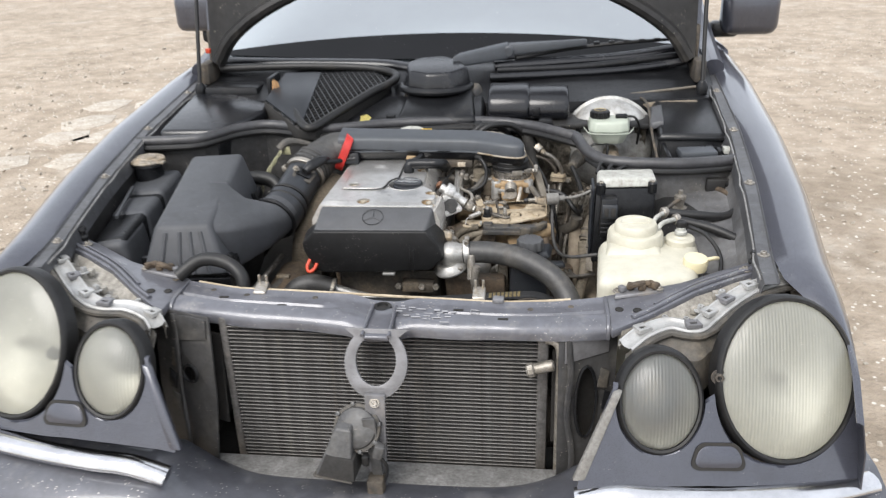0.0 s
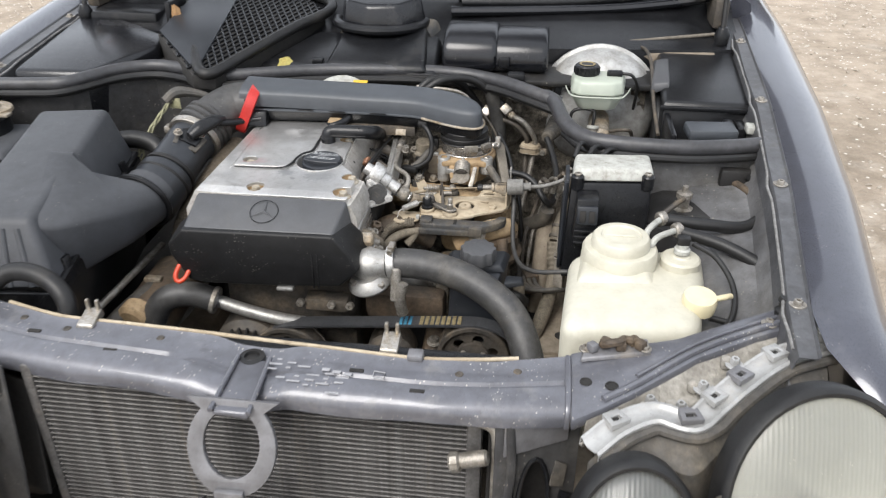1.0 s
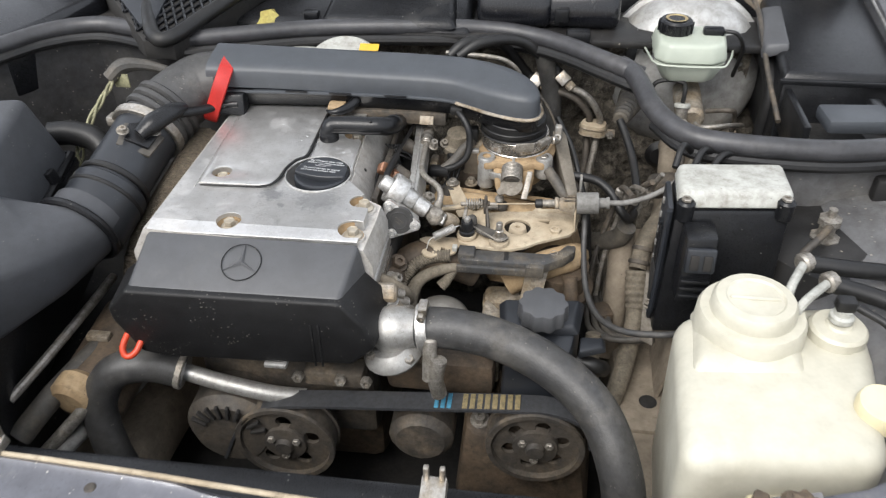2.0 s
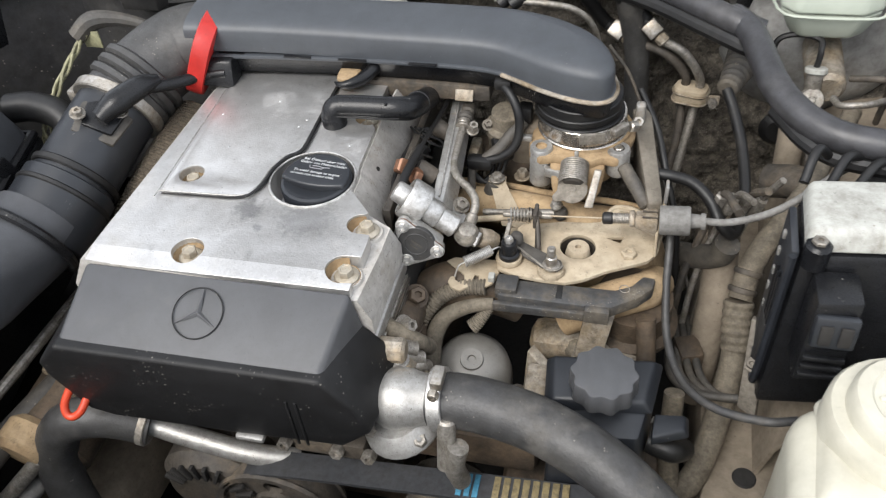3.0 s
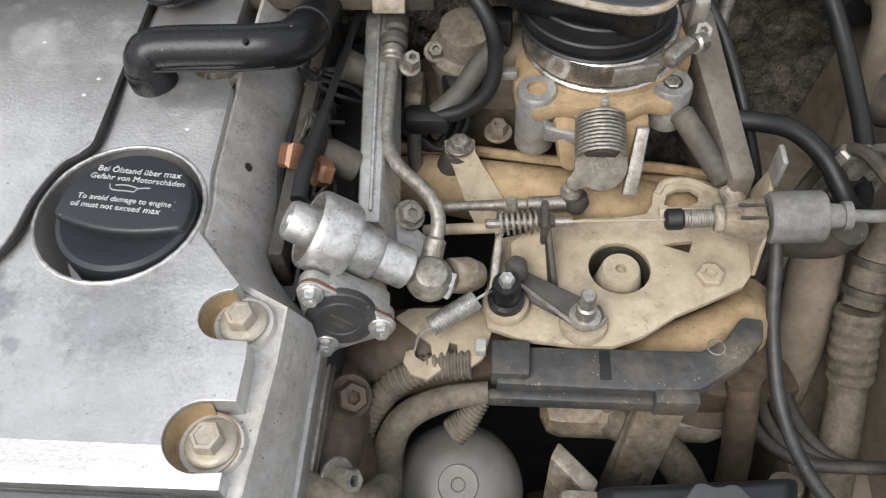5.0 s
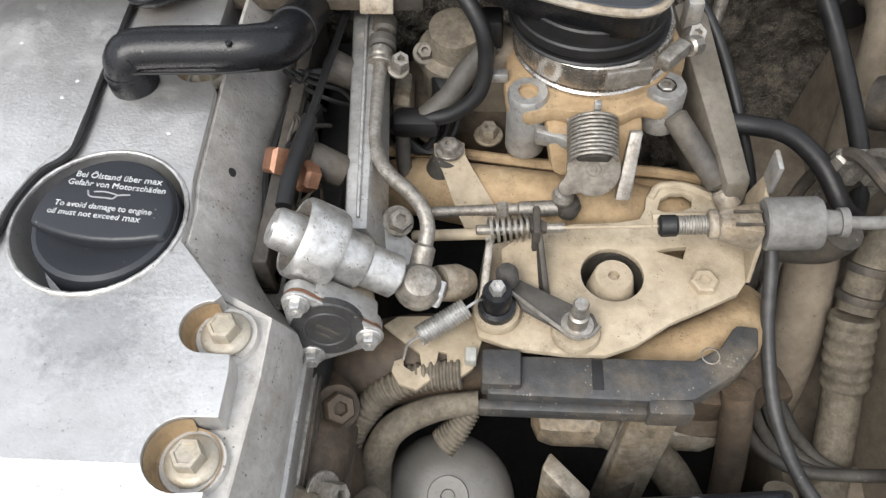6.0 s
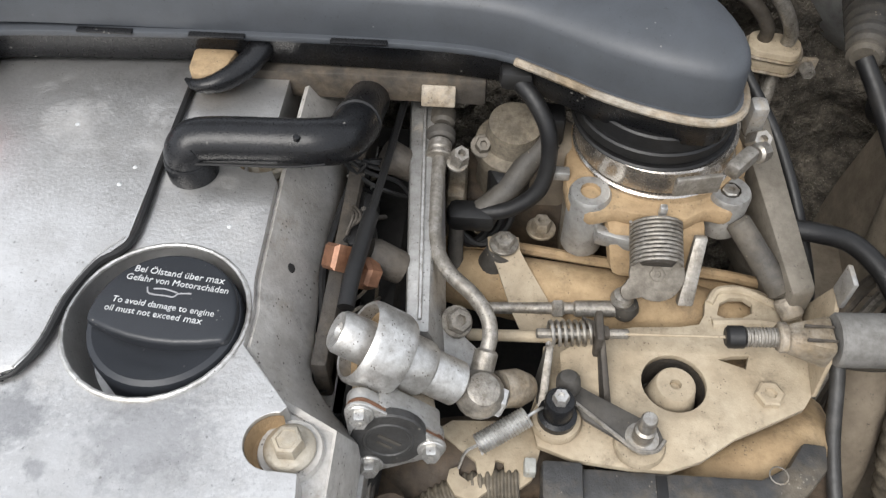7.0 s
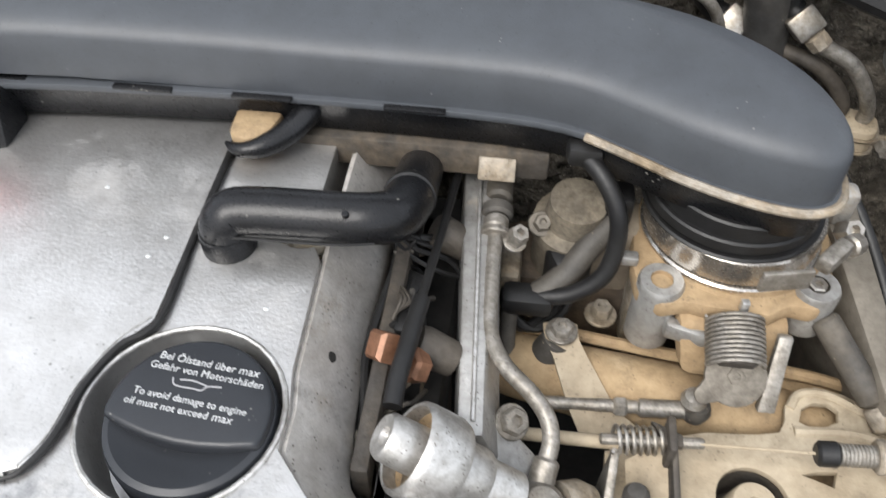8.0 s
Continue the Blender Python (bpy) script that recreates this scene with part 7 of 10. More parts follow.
plate_ = part("side_plate", hexa([(0.386, 0.447, 0.805), (0.386, 0.492, 0.812), (0.384, 0.482, 0.690), (0.384, 0.447, 0.653), (0.384, 0.438, 0.665)], [(0.392, 0.447, 0.805), (0.392, 0.492, 0.812), (0.391, 0.482, 0.690), (0.391, 0.447, 0.653), (0.391, 0.438, 0.665)], 0.0015), CAPBLACK, relay, "black mounting plate with a folded rim")
part("plate_rim", tube([(0.387, 0.444, 0.803), (0.386, 0.440, 0.735), (0.385, 0.436, 0.665), (0.386, 0.446, 0.652), (0.387, 0.466, 0.668)], 0.0032, 8, 3), CAPBLACK, plate_)
part("plate_pocket", hexa([(0.382, 0.444, 0.722), (0.382, 0.468, 0.722), (0.382, 0.452, 0.668), (0.382, 0.443, 0.668)], [(0.386, 0.444, 0.722), (0.386, 0.468, 0.722), (0.386, 0.452, 0.668), (0.386, 0.443, 0.668)], 0.001), DARK, plate_)
for k in range(5):
    part("plate_slot", box((0.3850, 0.476 + 0.002 * (k % 2), 0.716 + 0.020 * k), (0.003, 0.005, 0.008), 0.001), GREY_RUBBER, plate_)
for k in range(3):
    part("plate_rib", tube([(0.384, 0.444 + 0.006 * k, 0.725), (0.384, 0.447 + 0.008 * k, 0.775)], 0.002, 6, 2), PLASTIC, plate_)
plug_ = part("connector", hexa([(0.400, 0.395, 0.715), (0.436, 0.400, 0.715), (0.436, 0.432, 0.715), (0.400, 0.430, 0.715)], [(0.404, 0.408, 0.792), (0.438, 0.412, 0.792), (0.438, 0.446, 0.792), (0.404, 0.444, 0.792)], 0.004), PLASTIC, relay, "black plug connector")
part("connector_frame", box((0.421, 0.4035, 0.768), (0.032, 0.008, 0.030), 0.003, Matrix.Rotation(radians(-8), 4, "X")), CAPBLACK, plug_)
for dx in (-0.007, 0.007):
    part("connector_hole", box((0.421 + dx, 0.3985, 0.768), (0.009, 0.003, 0.018), 0.001, Matrix.Rotation(radians(-8), 4, "X")), DARK, plug_)
for k in range(3):
    part("connector_rib", box((0.418, 0.3965, 0.724 + 0.010 * k), (0.030, 0.004, 0.004), 0.001, Matrix.Rotation(radians(-8), 4, "X")), PLASTIC, plug_)
for k in range(3):
    part("box_cable", tube([(0.40 + 0.02 * k, 0.525, 0.81), (0.41 + 0.025 * k, 0.55, 0.826 - 0.004 * k), (0.43 + 0.03 * k, 0.57, 0.80)], 0.004), RUBBER, relay)

relay.location += Vector((-0.003, -0.023, 0.035))

# suspension turret top and its fittings
turret = thing("suspension_turret", (0.60, 0.50, 0.70), "dirty black suspension turret with pipe unions", "turret")
part("dome", lathe([(0.12, -0.06), (0.115, 0.0), (0.095, 0.04), (0.06, 0.058), (0, 0.062)], 32, at=(0.60, 0.505, 0.72)), INNER, turret)
part("union", lathe([(0, 0), (0.017, 0), (0.017, 0.008), (0.010, 0.010), (0.010, 0.024), (0.013, 0.026), (0.013, 0.034), (0.005, 0.036), (0.005, 0.046), (0, 0.046)], 8, at=(0.575, 0.475, 0.772)), STEEL_DULL, turret, "steel bleed union")
part("union_pipe", tube([(0.575, 0.468, 0.80), (0.555, 0.44, 0.800), (0.535, 0.42, 0.79), (0.53, 0.40, 0.785)], 0.0045), DARKMETAL, turret)
part("rust_line", tube([(0.64, 0.56, 0.79), (0.67, 0.53, 0.80), (0.695, 0.46, 0.79), (0.69, 0.40, 0.77)], 0.006), BROWN, turret, "rusty brown loom")
part("loom", tube([(0.66, 0.57, 0.80), (0.69, 0.53, 0.81), (0.70, 0.45, 0.80)], 0.008), RUBBER, turret)
part("turret_bracket", box((0.665, 0.545, 0.80), (0.05, 0.02, 0.045), 0.005), INNER, turret)

# brake booster and fluid reservoir
booster = thing("brake_booster", (0.455, 0.90, 0.70), "silver brake booster drum with dusty lower half", "booster")
part("drum", lathe([(0, 0.052), (0.035, 0.052), (0.045, 0.046), (0.080, 0.038), (0.104, 0.022), (0.116, -0.002), (0.118, -0.02), (0.125, -0.022), (0.125, -0.034), (0.11, -0.05), (0, -0.05)], 48, (0.0, -0.97, 0.16), (0.452, 0.862, 0.802)), BOOSTER, booster)
part("master_cylinder", rod((0.452, 0.825, 0.800), (0.452, 0.735, 0.786), 0.020, 18), ALU_DUSTY, booster, "cast master cylinder")
valve = part("pressure_valve", rod((0.437, 0.728, 0.772), (0.437, 0.736, 0.810), 0.0085, 14), STEEL_DULL, booster, "grey pressure valve on the cylinder")
part("valve_disc", lathe([(0, 0.006), (0.003, 0.006), (0.004, 0.0045), (0.0115, 0.004), (0.0125, 0.002), (0.0125, -0.006), (0, -0.006)], 24, (0.0, -0.85, 0.52), (0.437, 0.722, 0.782)), STEEL_DULL, valve)
part("valve_collar", rod((0.437, 0.735, 0.806), (0.437, 0.737, 0.812), 0.0115, 14), PALE, valve)
part("valve_plug", tube([(0.437, 0.738, 0.812), (0.438, 0.742, 0.828), (0.436, 0.752, 0.836), (0.415, 0.760, 0.836), (0.397, 0.760, 0.828), (0.394, 0.758, 0.80)], 0.0032, 8), RUBBER, valve, "black plug and lead")
part("pipe", tube([(0.452, 0.70, 0.80), (0.455, 0.68, 0.805), (0.475, 0.675, 0.81), (0.50, 0.70, 0.80), (0.53, 0.76, 0.77)], 0.0035), STEEL_DULL, booster)
part("pipe", tube([(0.47, 0.73, 0.805), (0.495, 0.715, 0.815), (0.51, 0.73, 0.80), (0.515, 0.75, 0.74)], 0.0035), DARKMETAL, booster)
part("vacuum_hose", tube([(0.545, 0.845, 0.86), (0.556, 0.80, 0.85), (0.560, 0.76, 0.82), (0.555, 0.75, 0.75)], 0.011), RUBBER, booster)
part("label", box((0.372, 0.838, 0.852), (0.016, 0.002, 0.05), 0.0005, Matrix.Rotation(radians(-20), 4, "X") @ Matrix.Rotation(radians(20), 4, "Y")), PLASTIC, booster)
for k in range(4):
    part("label_bar", box((0.367 + 0.005 * (k % 2), 0.8365, 0.836 + 0.010 * k), (0.003, 0.0012, 0.006), 0), GREYMARK, booster)
fluid = thing("fluid_reservoir", (0.44, 0.79, 0.81), "pale green brake fluid reservoir with black cap", "reservoir")
ring = [(0.388, 0.752), (0.405, 0.735), (0.478, 0.735), (0.502, 0.752), (0.512, 0.835), (0.388, 0.835)]
part("tank", hexa([(0.45 + (x - 0.45) * 0.72, 0.79 + (y - 0.79) * 0.8, 0.822) for x, y in ring], [(x, y, 0.856) for x, y in ring], 0.005), GREENISH, fluid)
part("tank_top", hexa([(0.45 + (x - 0.45) * 1.03, 0.79 + (y - 0.79) * 1.03, 0.857) for x, y in ring], [(0.45 + (x - 0.45) * 0.92, 0.795 + (y - 0.795) * 0.86, 0.888) for x, y in ring], 0.007, 3), GREENISH, fluid)
part("tank_seam", tube([(0.45 + (x - 0.45) * 1.05, 0.79 + (y - 0.79) * 1.05, 0.8565) for x, y in ring + ring[:1]], 0.0018, 6, 3), GREENISH, fluid)
part("cap", lathe([(0, 0), (0.025, 0), (0.027, 0.003), (0.027, 0.020), (0.024, 0.023), (0.01, 0.024), (0, 0.024)], 20, at=(0.421, 0.800, 0.886)), PLASTIC, fluid, "ribbed black cap")
for k in range(14):
    a = 2 * math.pi * k / 14
    part("cap_rib", box((0.421 + 0.0275 * math.cos(a), 0.800 + 0.0275 * math.sin(a), 0.897), (0.003, 0.003, 0.016), 0.001), PLASTIC, fluid)
part("cap_mark", lathe([(0.016, 0), (0.018, 0.0006), (0.014, 0.0008), (0.013, 0.0)], 20, at=(0.421, 0.800, 0.9102)), YELLOW_ZINC, fluid)
part("switch", box((0.482, 0.795, 0.892), (0.034, 0.018, 0.014), 0.004), PLASTIC, fluid)
fluid.scale = (0.86, 0.86, 0.86)
fluid.location += Vector((-0.004, 0.0, 0.016))
part("switch_cable", tube([(0.498, 0.795, 0.893), (0.52, 0.79, 0.89), (0.535, 0.80, 0.86), (0.535, 0.83, 0.80)], 0.0035), RUBBER, fluid)

# control unit box beside the wing: flat lid, open plug bay in front
control = thing("control_unit_box", (0.64, 0.80, 0.76), "black control unit box with flat dusty lid", "box")
part("case", hexa([(0.555, 0.70, 0.74), (0.712, 0.70, 0.74), (0.72, 0.98, 0.76), (0.56, 0.98, 0.76)], [(0.560, 0.722, 0.860), (0.712, 0.722, 0.860), (0.722, 0.98, 0.882), (0.570, 0.98, 0.882)], 0.006), PLASTIC, control)
part("lid", hexa([(0.555, 0.712, 0.861), (0.716, 0.712, 0.861), (0.724, 0.985, 0.883), (0.566, 0.985, 0.883)], [(0.562, 0.720, 0.874), (0.711, 0.720, 0.874), (0.719, 0.98, 0.896), (0.572, 0.98, 0.896)], 0.005), PLASTIC, control, "dusty black lid")
part("lid_flap", hexa([(0.540, 0.78, 0.862), (0.575, 0.775, 0.876), (0.585, 0.90, 0.888), (0.552, 0.905, 0.876)], [(0.543, 0.783, 0.884), (0.574, 0.778, 0.890), (0.583, 0.897, 0.902), (0.555, 0.900, 0.896)], 0.005), GREYCOVER, control)
part("lid_lip", box((0.635, 0.714, 0.862), (0.165, 0.006, 0.008), 0.002), PLASTIC, control)
part("bay_floor", box((0.645, 0.655, 0.80), (0.15, 0.11, 0.012), 0.003), DARK, control)
part("bay_side", box((0.566, 0.655, 0.825), (0.010, 0.11, 0.06), 0.003), PLASTIC, control)
for k in range(3):
    part("plug", box((0.668 + 0.022 * k, 0.665 + 0.008 * k, 0.845 - 0.004 * k), (0.018, 0.045, 0.026), 0.005), PLASTIC, control)
part("plug_block", box((0.632, 0.634, 0.852), (0.085, 0.050, 0.020), 0.006, Matrix.Rotation(radians(5), 4, "Z")), SATIN, control, "smooth shiny black plug block")
part("plug_tab", box((0.700, 0.640, 0.858), (0.018, 0.026, 0.014), 0.003), PALE, control)
part("bracket_lug", tube([(0.535, 0.97, 0.90), (0.542, 0.93, 0.905), (0.548, 0.87, 0.895), (0.545, 0.75, 0.86), (0.548, 0.66, 0.83)], 0.0035), DARKMETAL, control)

# rubber seal along the bulkhead
seal = thing("bulkhead_seal", (0, 0.76, 0.86), "double-lipped black rubber seal along the bulkhead", "seal")
line = [(-0.725, 0.640, 0.872), (-0.62, 0.645, 0.875), (-0.56, 0.655, 0.878), (-0.50, 0.735, 0.880), (-0.44, 0.770, 0.880), (-0.38, 0.765, 0.879), (-0.30, 0.735, 0.878), (-0.22, 0.755, 0.878), (-0.10, 0.795, 0.878), (0.05, 0.815, 0.878), (0.16, 0.826, 0.874), (0.222, 0.812, 0.872), (0.268, 0.786, 0.871), (0.315, 0.746, 0.870), (0.350, 0.718, 0.868), (0.372, 0.712, 0.862)]
part("upper_lip", tube(line, 0.013, 12, 5), SEALRUBBER, seal)
part("lower_lip", tube([(x, y - 0.016, z - 0.014) for x, y, z in line], 0.008, 10, 5), RUBBER, seal)
line2 = [(0.345, 0.735, 0.866), (0.362, 0.70, 0.867), (0.380, 0.610, 0.864), (0.410, 0.565, 0.858), (0.455, 0.545, 0.857), (0.57, 0.538, 0.857), (0.66, 0.555, 0.857), (0.722, 0.575, 0.858)]
part("side_lip", tube(line2, 0.0135, 14, 5), SEALRUBBER, seal)
part("side_lower_lip", tube([(x, y - 0.012, z - 0.015) for x, y, z in line2[2:]], 0.0075, 10, 5), RUBBER, seal)
part("side_wall", sheet([[(x, y, z - 0.01) for x, y, z in line2[4:]], [(x, y + 0.01, z - 0.16) for x, y, z in line2[4:]]], 0.004), INNER_DUSTY, seal, "black partition under the seal")
part("left_wall", sheet([[(x, y, z - 0.012) for x, y, z in line[:9]], [(x, y + 0.01, 0.55) for x, y, z in line[:9]]], 0.004), BAFFLE, seal, "black partition under the seal")

# left of the scuttle: battery-bay lid, grille and loop seal
lid_ = thing("cover_lid", (-0.60, 0.83, 0.84), "smooth glossy black plastic lid", "lid")
low = [(-0.690, 0.675), (-0.535, 0.680), (-0.500, 0.735), (-0.452, 0.835), (-0.46, 0.90), (-0.60, 0.99), (-0.715, 0.985)]
part("lid_plate", hexa([(x, y, 0.862) for x, y in low], [(-0.59 + (x + 0.59) * 0.96, 0.83 + (y - 0.83) * 0.95, 0.889 + 0.085 * (y - 0.67)) for x, y in low], 0.010, 3), GLOSSBLACK, lid_)
part("case_wall", hexa([(x, y, 0.80) for x, y in low], [(x * 0.995, y, 0.862) for x, y in low], 0.002), PLASTIC, lid_)
part("back_box", box((-0.605, 1.03, 0.905), (0.16, 0.09, 0.05), 0.012), PLASTIC, lid_)
part("divider", box((-0.475, 0.985, 0.935), (0.012, 0.09, 0.06), 0.004), PLASTIC, lid_)
grille = thing("air_grille", (-0.33, 0.90, 0.88), "black honeycomb cabin air grille", "grille")
tri = [(-0.465, 0.86), (-0.33, 0.70), (-0.285, 0.70), (-0.14, 0.99), (-0.20, 1.06), (-0.465, 1.04)]
part("tray", hexa([(x, y, 0.86) for x, y in tri], [(x, y, 0.888 + 0.19 * (y - 0.7)) for x, y in tri], 0.002), DARK, grille)


def inside(p, ring):
    hit = False
    for (x1, y1), (x2, y2) in zip(ring, ring[1:] + ring[:1]):
        if (y1 > p[1]) != (y2 > p[1]) and p[0] < (x2 - x1) * (p[1] - y1) / (y2 - y1) + x1:
            hit = not hit
    return hit


def clipped(a, b, ring, n=60):
    run = [a.lerp(b, i / n) for i in range(n + 1)]
    ok = [p for p in run if inside((p.x, p.y), ring)]
    return (ok[0], ok[-1]) if len(ok) > 2 else None


for k in range(52):
    for d in (1, -1):
        x0 = -0.66 + 0.0155 * k
        a, b = Vector((x0 if d > 0 else x0 - 0.1, 0.68, 0)), Vector((x0 + 0.20 * d if d > 0 else x0 - 0.1 - 0.20 + 0.0, 1.08, 0))
        if (seg := clipped(a, b, tri)):
            p, q_ = seg
            p.z, q_.z = 0.8905 + 0.19 * (p.y - 0.7), 0.8905 + 0.19 * (q_.y - 0.7)
            part("grille_bar", tube([p, q_], 0.0022, 5, 1), PLASTIC, grille)
part("smooth_patch", hexa([(-0.462, 0.865, 0.900), (-0.345, 0.73, 0.88), (-0.325, 0.735, 0.89), (-0.352, 1.045, 0.948), (-0.455, 1.04, 0.949)], [(-0.462, 0.865, 0.926), (-0.345, 0.73, 0.901), (-0.325, 0.735, 0.902), (-0.352, 1.045, 0.960), (-0.455, 1.04, 0.960)], 0.001), CAPBLACK, grille, "smooth grey shelf beside the honeycomb")
part("loop_seal", tube([(-0.67, 1.10, 0.960), (-0.45, 1.085, 0.968), (-0.25, 1.075, 0.966), (-0.15, 1.045, 0.958), (-0.13, 0.985, 0.948), (-0.18, 0.90, 0.934), (-0.25, 0.77, 0.908), (-0.285, 0.705, 0.894), (-0.31, 0.70, 0.894), (-0.345, 0.76, 0.90), (-0.37, 0.81, 0.905), (-0.42, 0.83, 0.90)], 0.011, 12, 6), RUBBER, grille, "thick rubber seal round the grille")
lone("dry_leaf", sheet([[(-0.467, 0.935, 0.912), (-0.466, 0.94, 0.94), (-0.465, 0.945, 0.958)], [(-0.455, 0.930, 0.914), (-0.453, 0.935, 0.944), (-0.457, 0.94, 0.962)], [(-0.446, 0.935, 0.91), (-0.445, 0.94, 0.936), (-0.449, 0.945, 0.952)]], 0.001), DRY_LEAF, "dry brown leaf caught by the grille", "leaf")
lone("dry_leaf", sheet([[(-0.200, 0.805, 0.874), (-0.196, 0.825, 0.889), (-0.192, 0.838, 0.886)], [(-0.182, 0.80, 0.876), (-0.178, 0.82, 0.895), (-0.176, 0.838, 0.889)], [(-0.166, 0.805, 0.874), (-0.163, 0.82, 0.884), (-0.165, 0.833, 0.88)]], 0.001), LEAF, "yellow leaf lying behind the seal", "leaf")
duct2 = thing("scuttle_duct", (-0.1, 0.86, 0.87), "black moulded scuttle drain panel", "panel")
part("panel", hexa([(-0.24, 0.80, 0.868), (0.13, 0.80, 0.868), (0.13, 0.93, 0.868), (-0.15, 0.93, 0.868)], [(-0.23, 0.815, 0.885), (0.125, 0.81, 0.882), (0.12, 0.93, 0.92), (-0.14, 0.93, 0.92)], 0.008), PLASTIC, duct2)
part("panel_step", hexa([(-0.10, 0.80, 0.88), (0.11, 0.80, 0.88), (0.10, 0.95, 0.91), (-0.09, 0.95, 0.91)], [(-0.09, 0.81, 0.893), (0.10, 0.81, 0.893), (0.085, 0.95, 0.935), (-0.08, 0.95, 0.935)], 0.006), PLASTIC, duct2)
part("panel_clip", box((-0.115, 0.822, 0.888), (0.022, 0.016, 0.012), 0.002), PLASTIC, duct2)

wiper = thing("wiper", (0.0, 1.0, 0.93), "black single wiper with domed drive cover", "wiper")
ring = [(-0.105, 1.01), (-0.085, 0.925), (-0.03, 0.895), (0.04, 0.905), (0.085, 0.965), (0.055, 1.03), (0.0, 1.07), (-0.07, 1.055)]
part("drive_cover", hexa([(x * 1.05, y, 0.925) for x, y in ring], [(-0.01 + (x + 0.01) * 0.9, 0.985 + (y - 0.985) * 0.88, 0.985 + 0.12 * (y - 0.93)) for x, y in ring], 0.009, 3), GLOSSBLACK, wiper, smooth=35)
part("hub_ring", tube([(-0.012 + 0.095 * math.cos(a), 0.975 + 0.085 * math.sin(a), 0.935) for a in [math.pi + k * math.pi / 10 for k in range(11)]], 0.010, 10, 3), PLASTIC, wiper)
part("base", hexa([(-0.115, 0.90, 0.87), (0.09, 0.90, 0.87), (0.13, 0.99, 0.88), (-0.11, 0.99, 0.88)], [(-0.095, 0.905, 0.905), (0.065, 0.905, 0.905), (0.11, 0.985, 0.945), (-0.09, 0.985, 0.945)], 0.012, 3), TRAY, wiper, "grey moulded wiper base")
arm = part("arm", hexa([(0.030, 1.00, 0.975), (0.045, 1.045, 0.980), (0.180, 1.12, 0.992), (0.180, 1.075, 0.985)], [(0.030, 1.004, 1.008), (0.045, 1.040, 1.012), (0.180, 1.115, 1.030), (0.180, 1.08, 1.026)], 0.006, 3), SATIN, wiper, "broad black wiper arm")
part("arm_joint", rod((0.180, 1.073, 1.006), (0.180, 1.122, 1.008), 0.016, 14), SATIN, arm)
part("arm_tip", hexa([(0.180, 1.08, 0.995), (0.180, 1.115, 0.997), (0.40, 1.155, 1.012), (0.40, 1.140, 1.010)], [(0.180, 1.083, 1.024), (0.180, 1.112, 1.026), (0.40, 1.153, 1.028), (0.40, 1.142, 1.027)], 0.004), SATIN, arm)
part("blade", tube([(0.20, 1.10, 0.985), (0.35, 1.15, 1.0), (0.50, 1.17, 1.012), (0.66, 1.19, 1.018)], [0.010, 0.009, 0.008, 0.006], 8, 6, 0.7), RUBBER, wiper)
for k in range(9):
    f = k / 8
    part("blade_claw", box((0.30 + 0.34 * f, 1.142 + 0.045 * f, 1.011 + 0.008 * f), (0.018, 0.010, 0.009), 0.002, Matrix.Rotation(radians(14), 4, "Z")), PLASTIC, wiper)

heater = thing("heater_box", (0.24, 0.89, 0.87), "black rounded heater inlet box", "box")
for x0, x1 in ((0.135, 0.245), (0.235, 0.345)):
    sec = [(0.83, 0.875), (0.825, 0.90), (0.835, 0.93), (0.87, 0.948), (0.94, 0.952), (0.97, 0.93), (0.97, 0.875)]
    f = 1 if x0 < 0.2 else 0.93
    part("box_half", hexa([(x0, 0.9 + (y - 0.9) * f, 0.875 + (z - 0.875) * f) for y, z in sec], [(x1, 0.9 + (y - 0.9) * f, 0.875 + (z - 0.875) * f) for y, z in sec], 0.012, 3), GLOSSBLACK, heater, smooth=60)
part("box_latch", box((0.26, 0.826, 0.90), (0.02, 0.012, 0.02), 0.003), PLASTIC, heater)
part("box_clip", box((0.285, 0.80, 0.872), (0.035, 0.02, 0.035), 0.005), PLASTIC, heater)

part("right_scuttle", box((0.56, 1.02, 0.868), (0.42, 0.10, 0.03), 0.006), INNER, car)
part("scuttle_back", box((0.52, 0.965, 0.81), (0.34, 0.03, 0.17), 0.008), DRYMUD, car, "mud-stained scuttle wall")
part("scuttle_edge", tube([(0.35, 0.955, 0.89), (0.5, 0.985, 0.905), (0.70, 1.03, 0.918)], 0.004), LEVER, car)

# ---- intake side of the engine: manifold, throttle, fuel rail, linkage ----
manifold = thing("intake_manifold", (0.19, 0.52, 0.60), "tan dust-covered cast intake manifold", "manifold")
part("plenum", hexa([(0.100, 0.580, 0.700), (0.160, 0.575, 0.700), (0.176, 0.50, 0.655), (0.30, 0.48, 0.655), (0.31, 0.60, 0.655), (0.085, 0.61, 0.655)], [(0.104, 0.560, 0.728), (0.160, 0.548, 0.726), (0.182, 0.528, 0.722), (0.285, 0.53, 0.722), (0.29, 0.585, 0.732), (0.095, 0.592, 0.735)], 0.010, 4), TAN, manifold, smooth=60)
part("runner", tube([(0.085, 0.60, 0.70), (0.105, 0.580, 0.722), (0.16, 0.567, 0.727), (0.23, 0.562, 0.722), (0.29, 0.555, 0.712)], [0.014, 0.018, 0.020, 0.020, 0.018], 16), TAN, manifold, smooth=60)
part("runner", tube([(0.075, 0.455, 0.70), (0.10, 0.462, 0.715), (0.135, 0.466, 0.715), (0.17, 0.47, 0.70)], 0.024, 16), BROWN, manifold, "oily brown runner", 60)
part("runner", tube([(0.21, 0.46, 0.69), (0.25, 0.468, 0.712), (0.285, 0.485, 0.715), (0.295, 0.51, 0.70)], 0.018, 16), TAN, manifold, smooth=60)
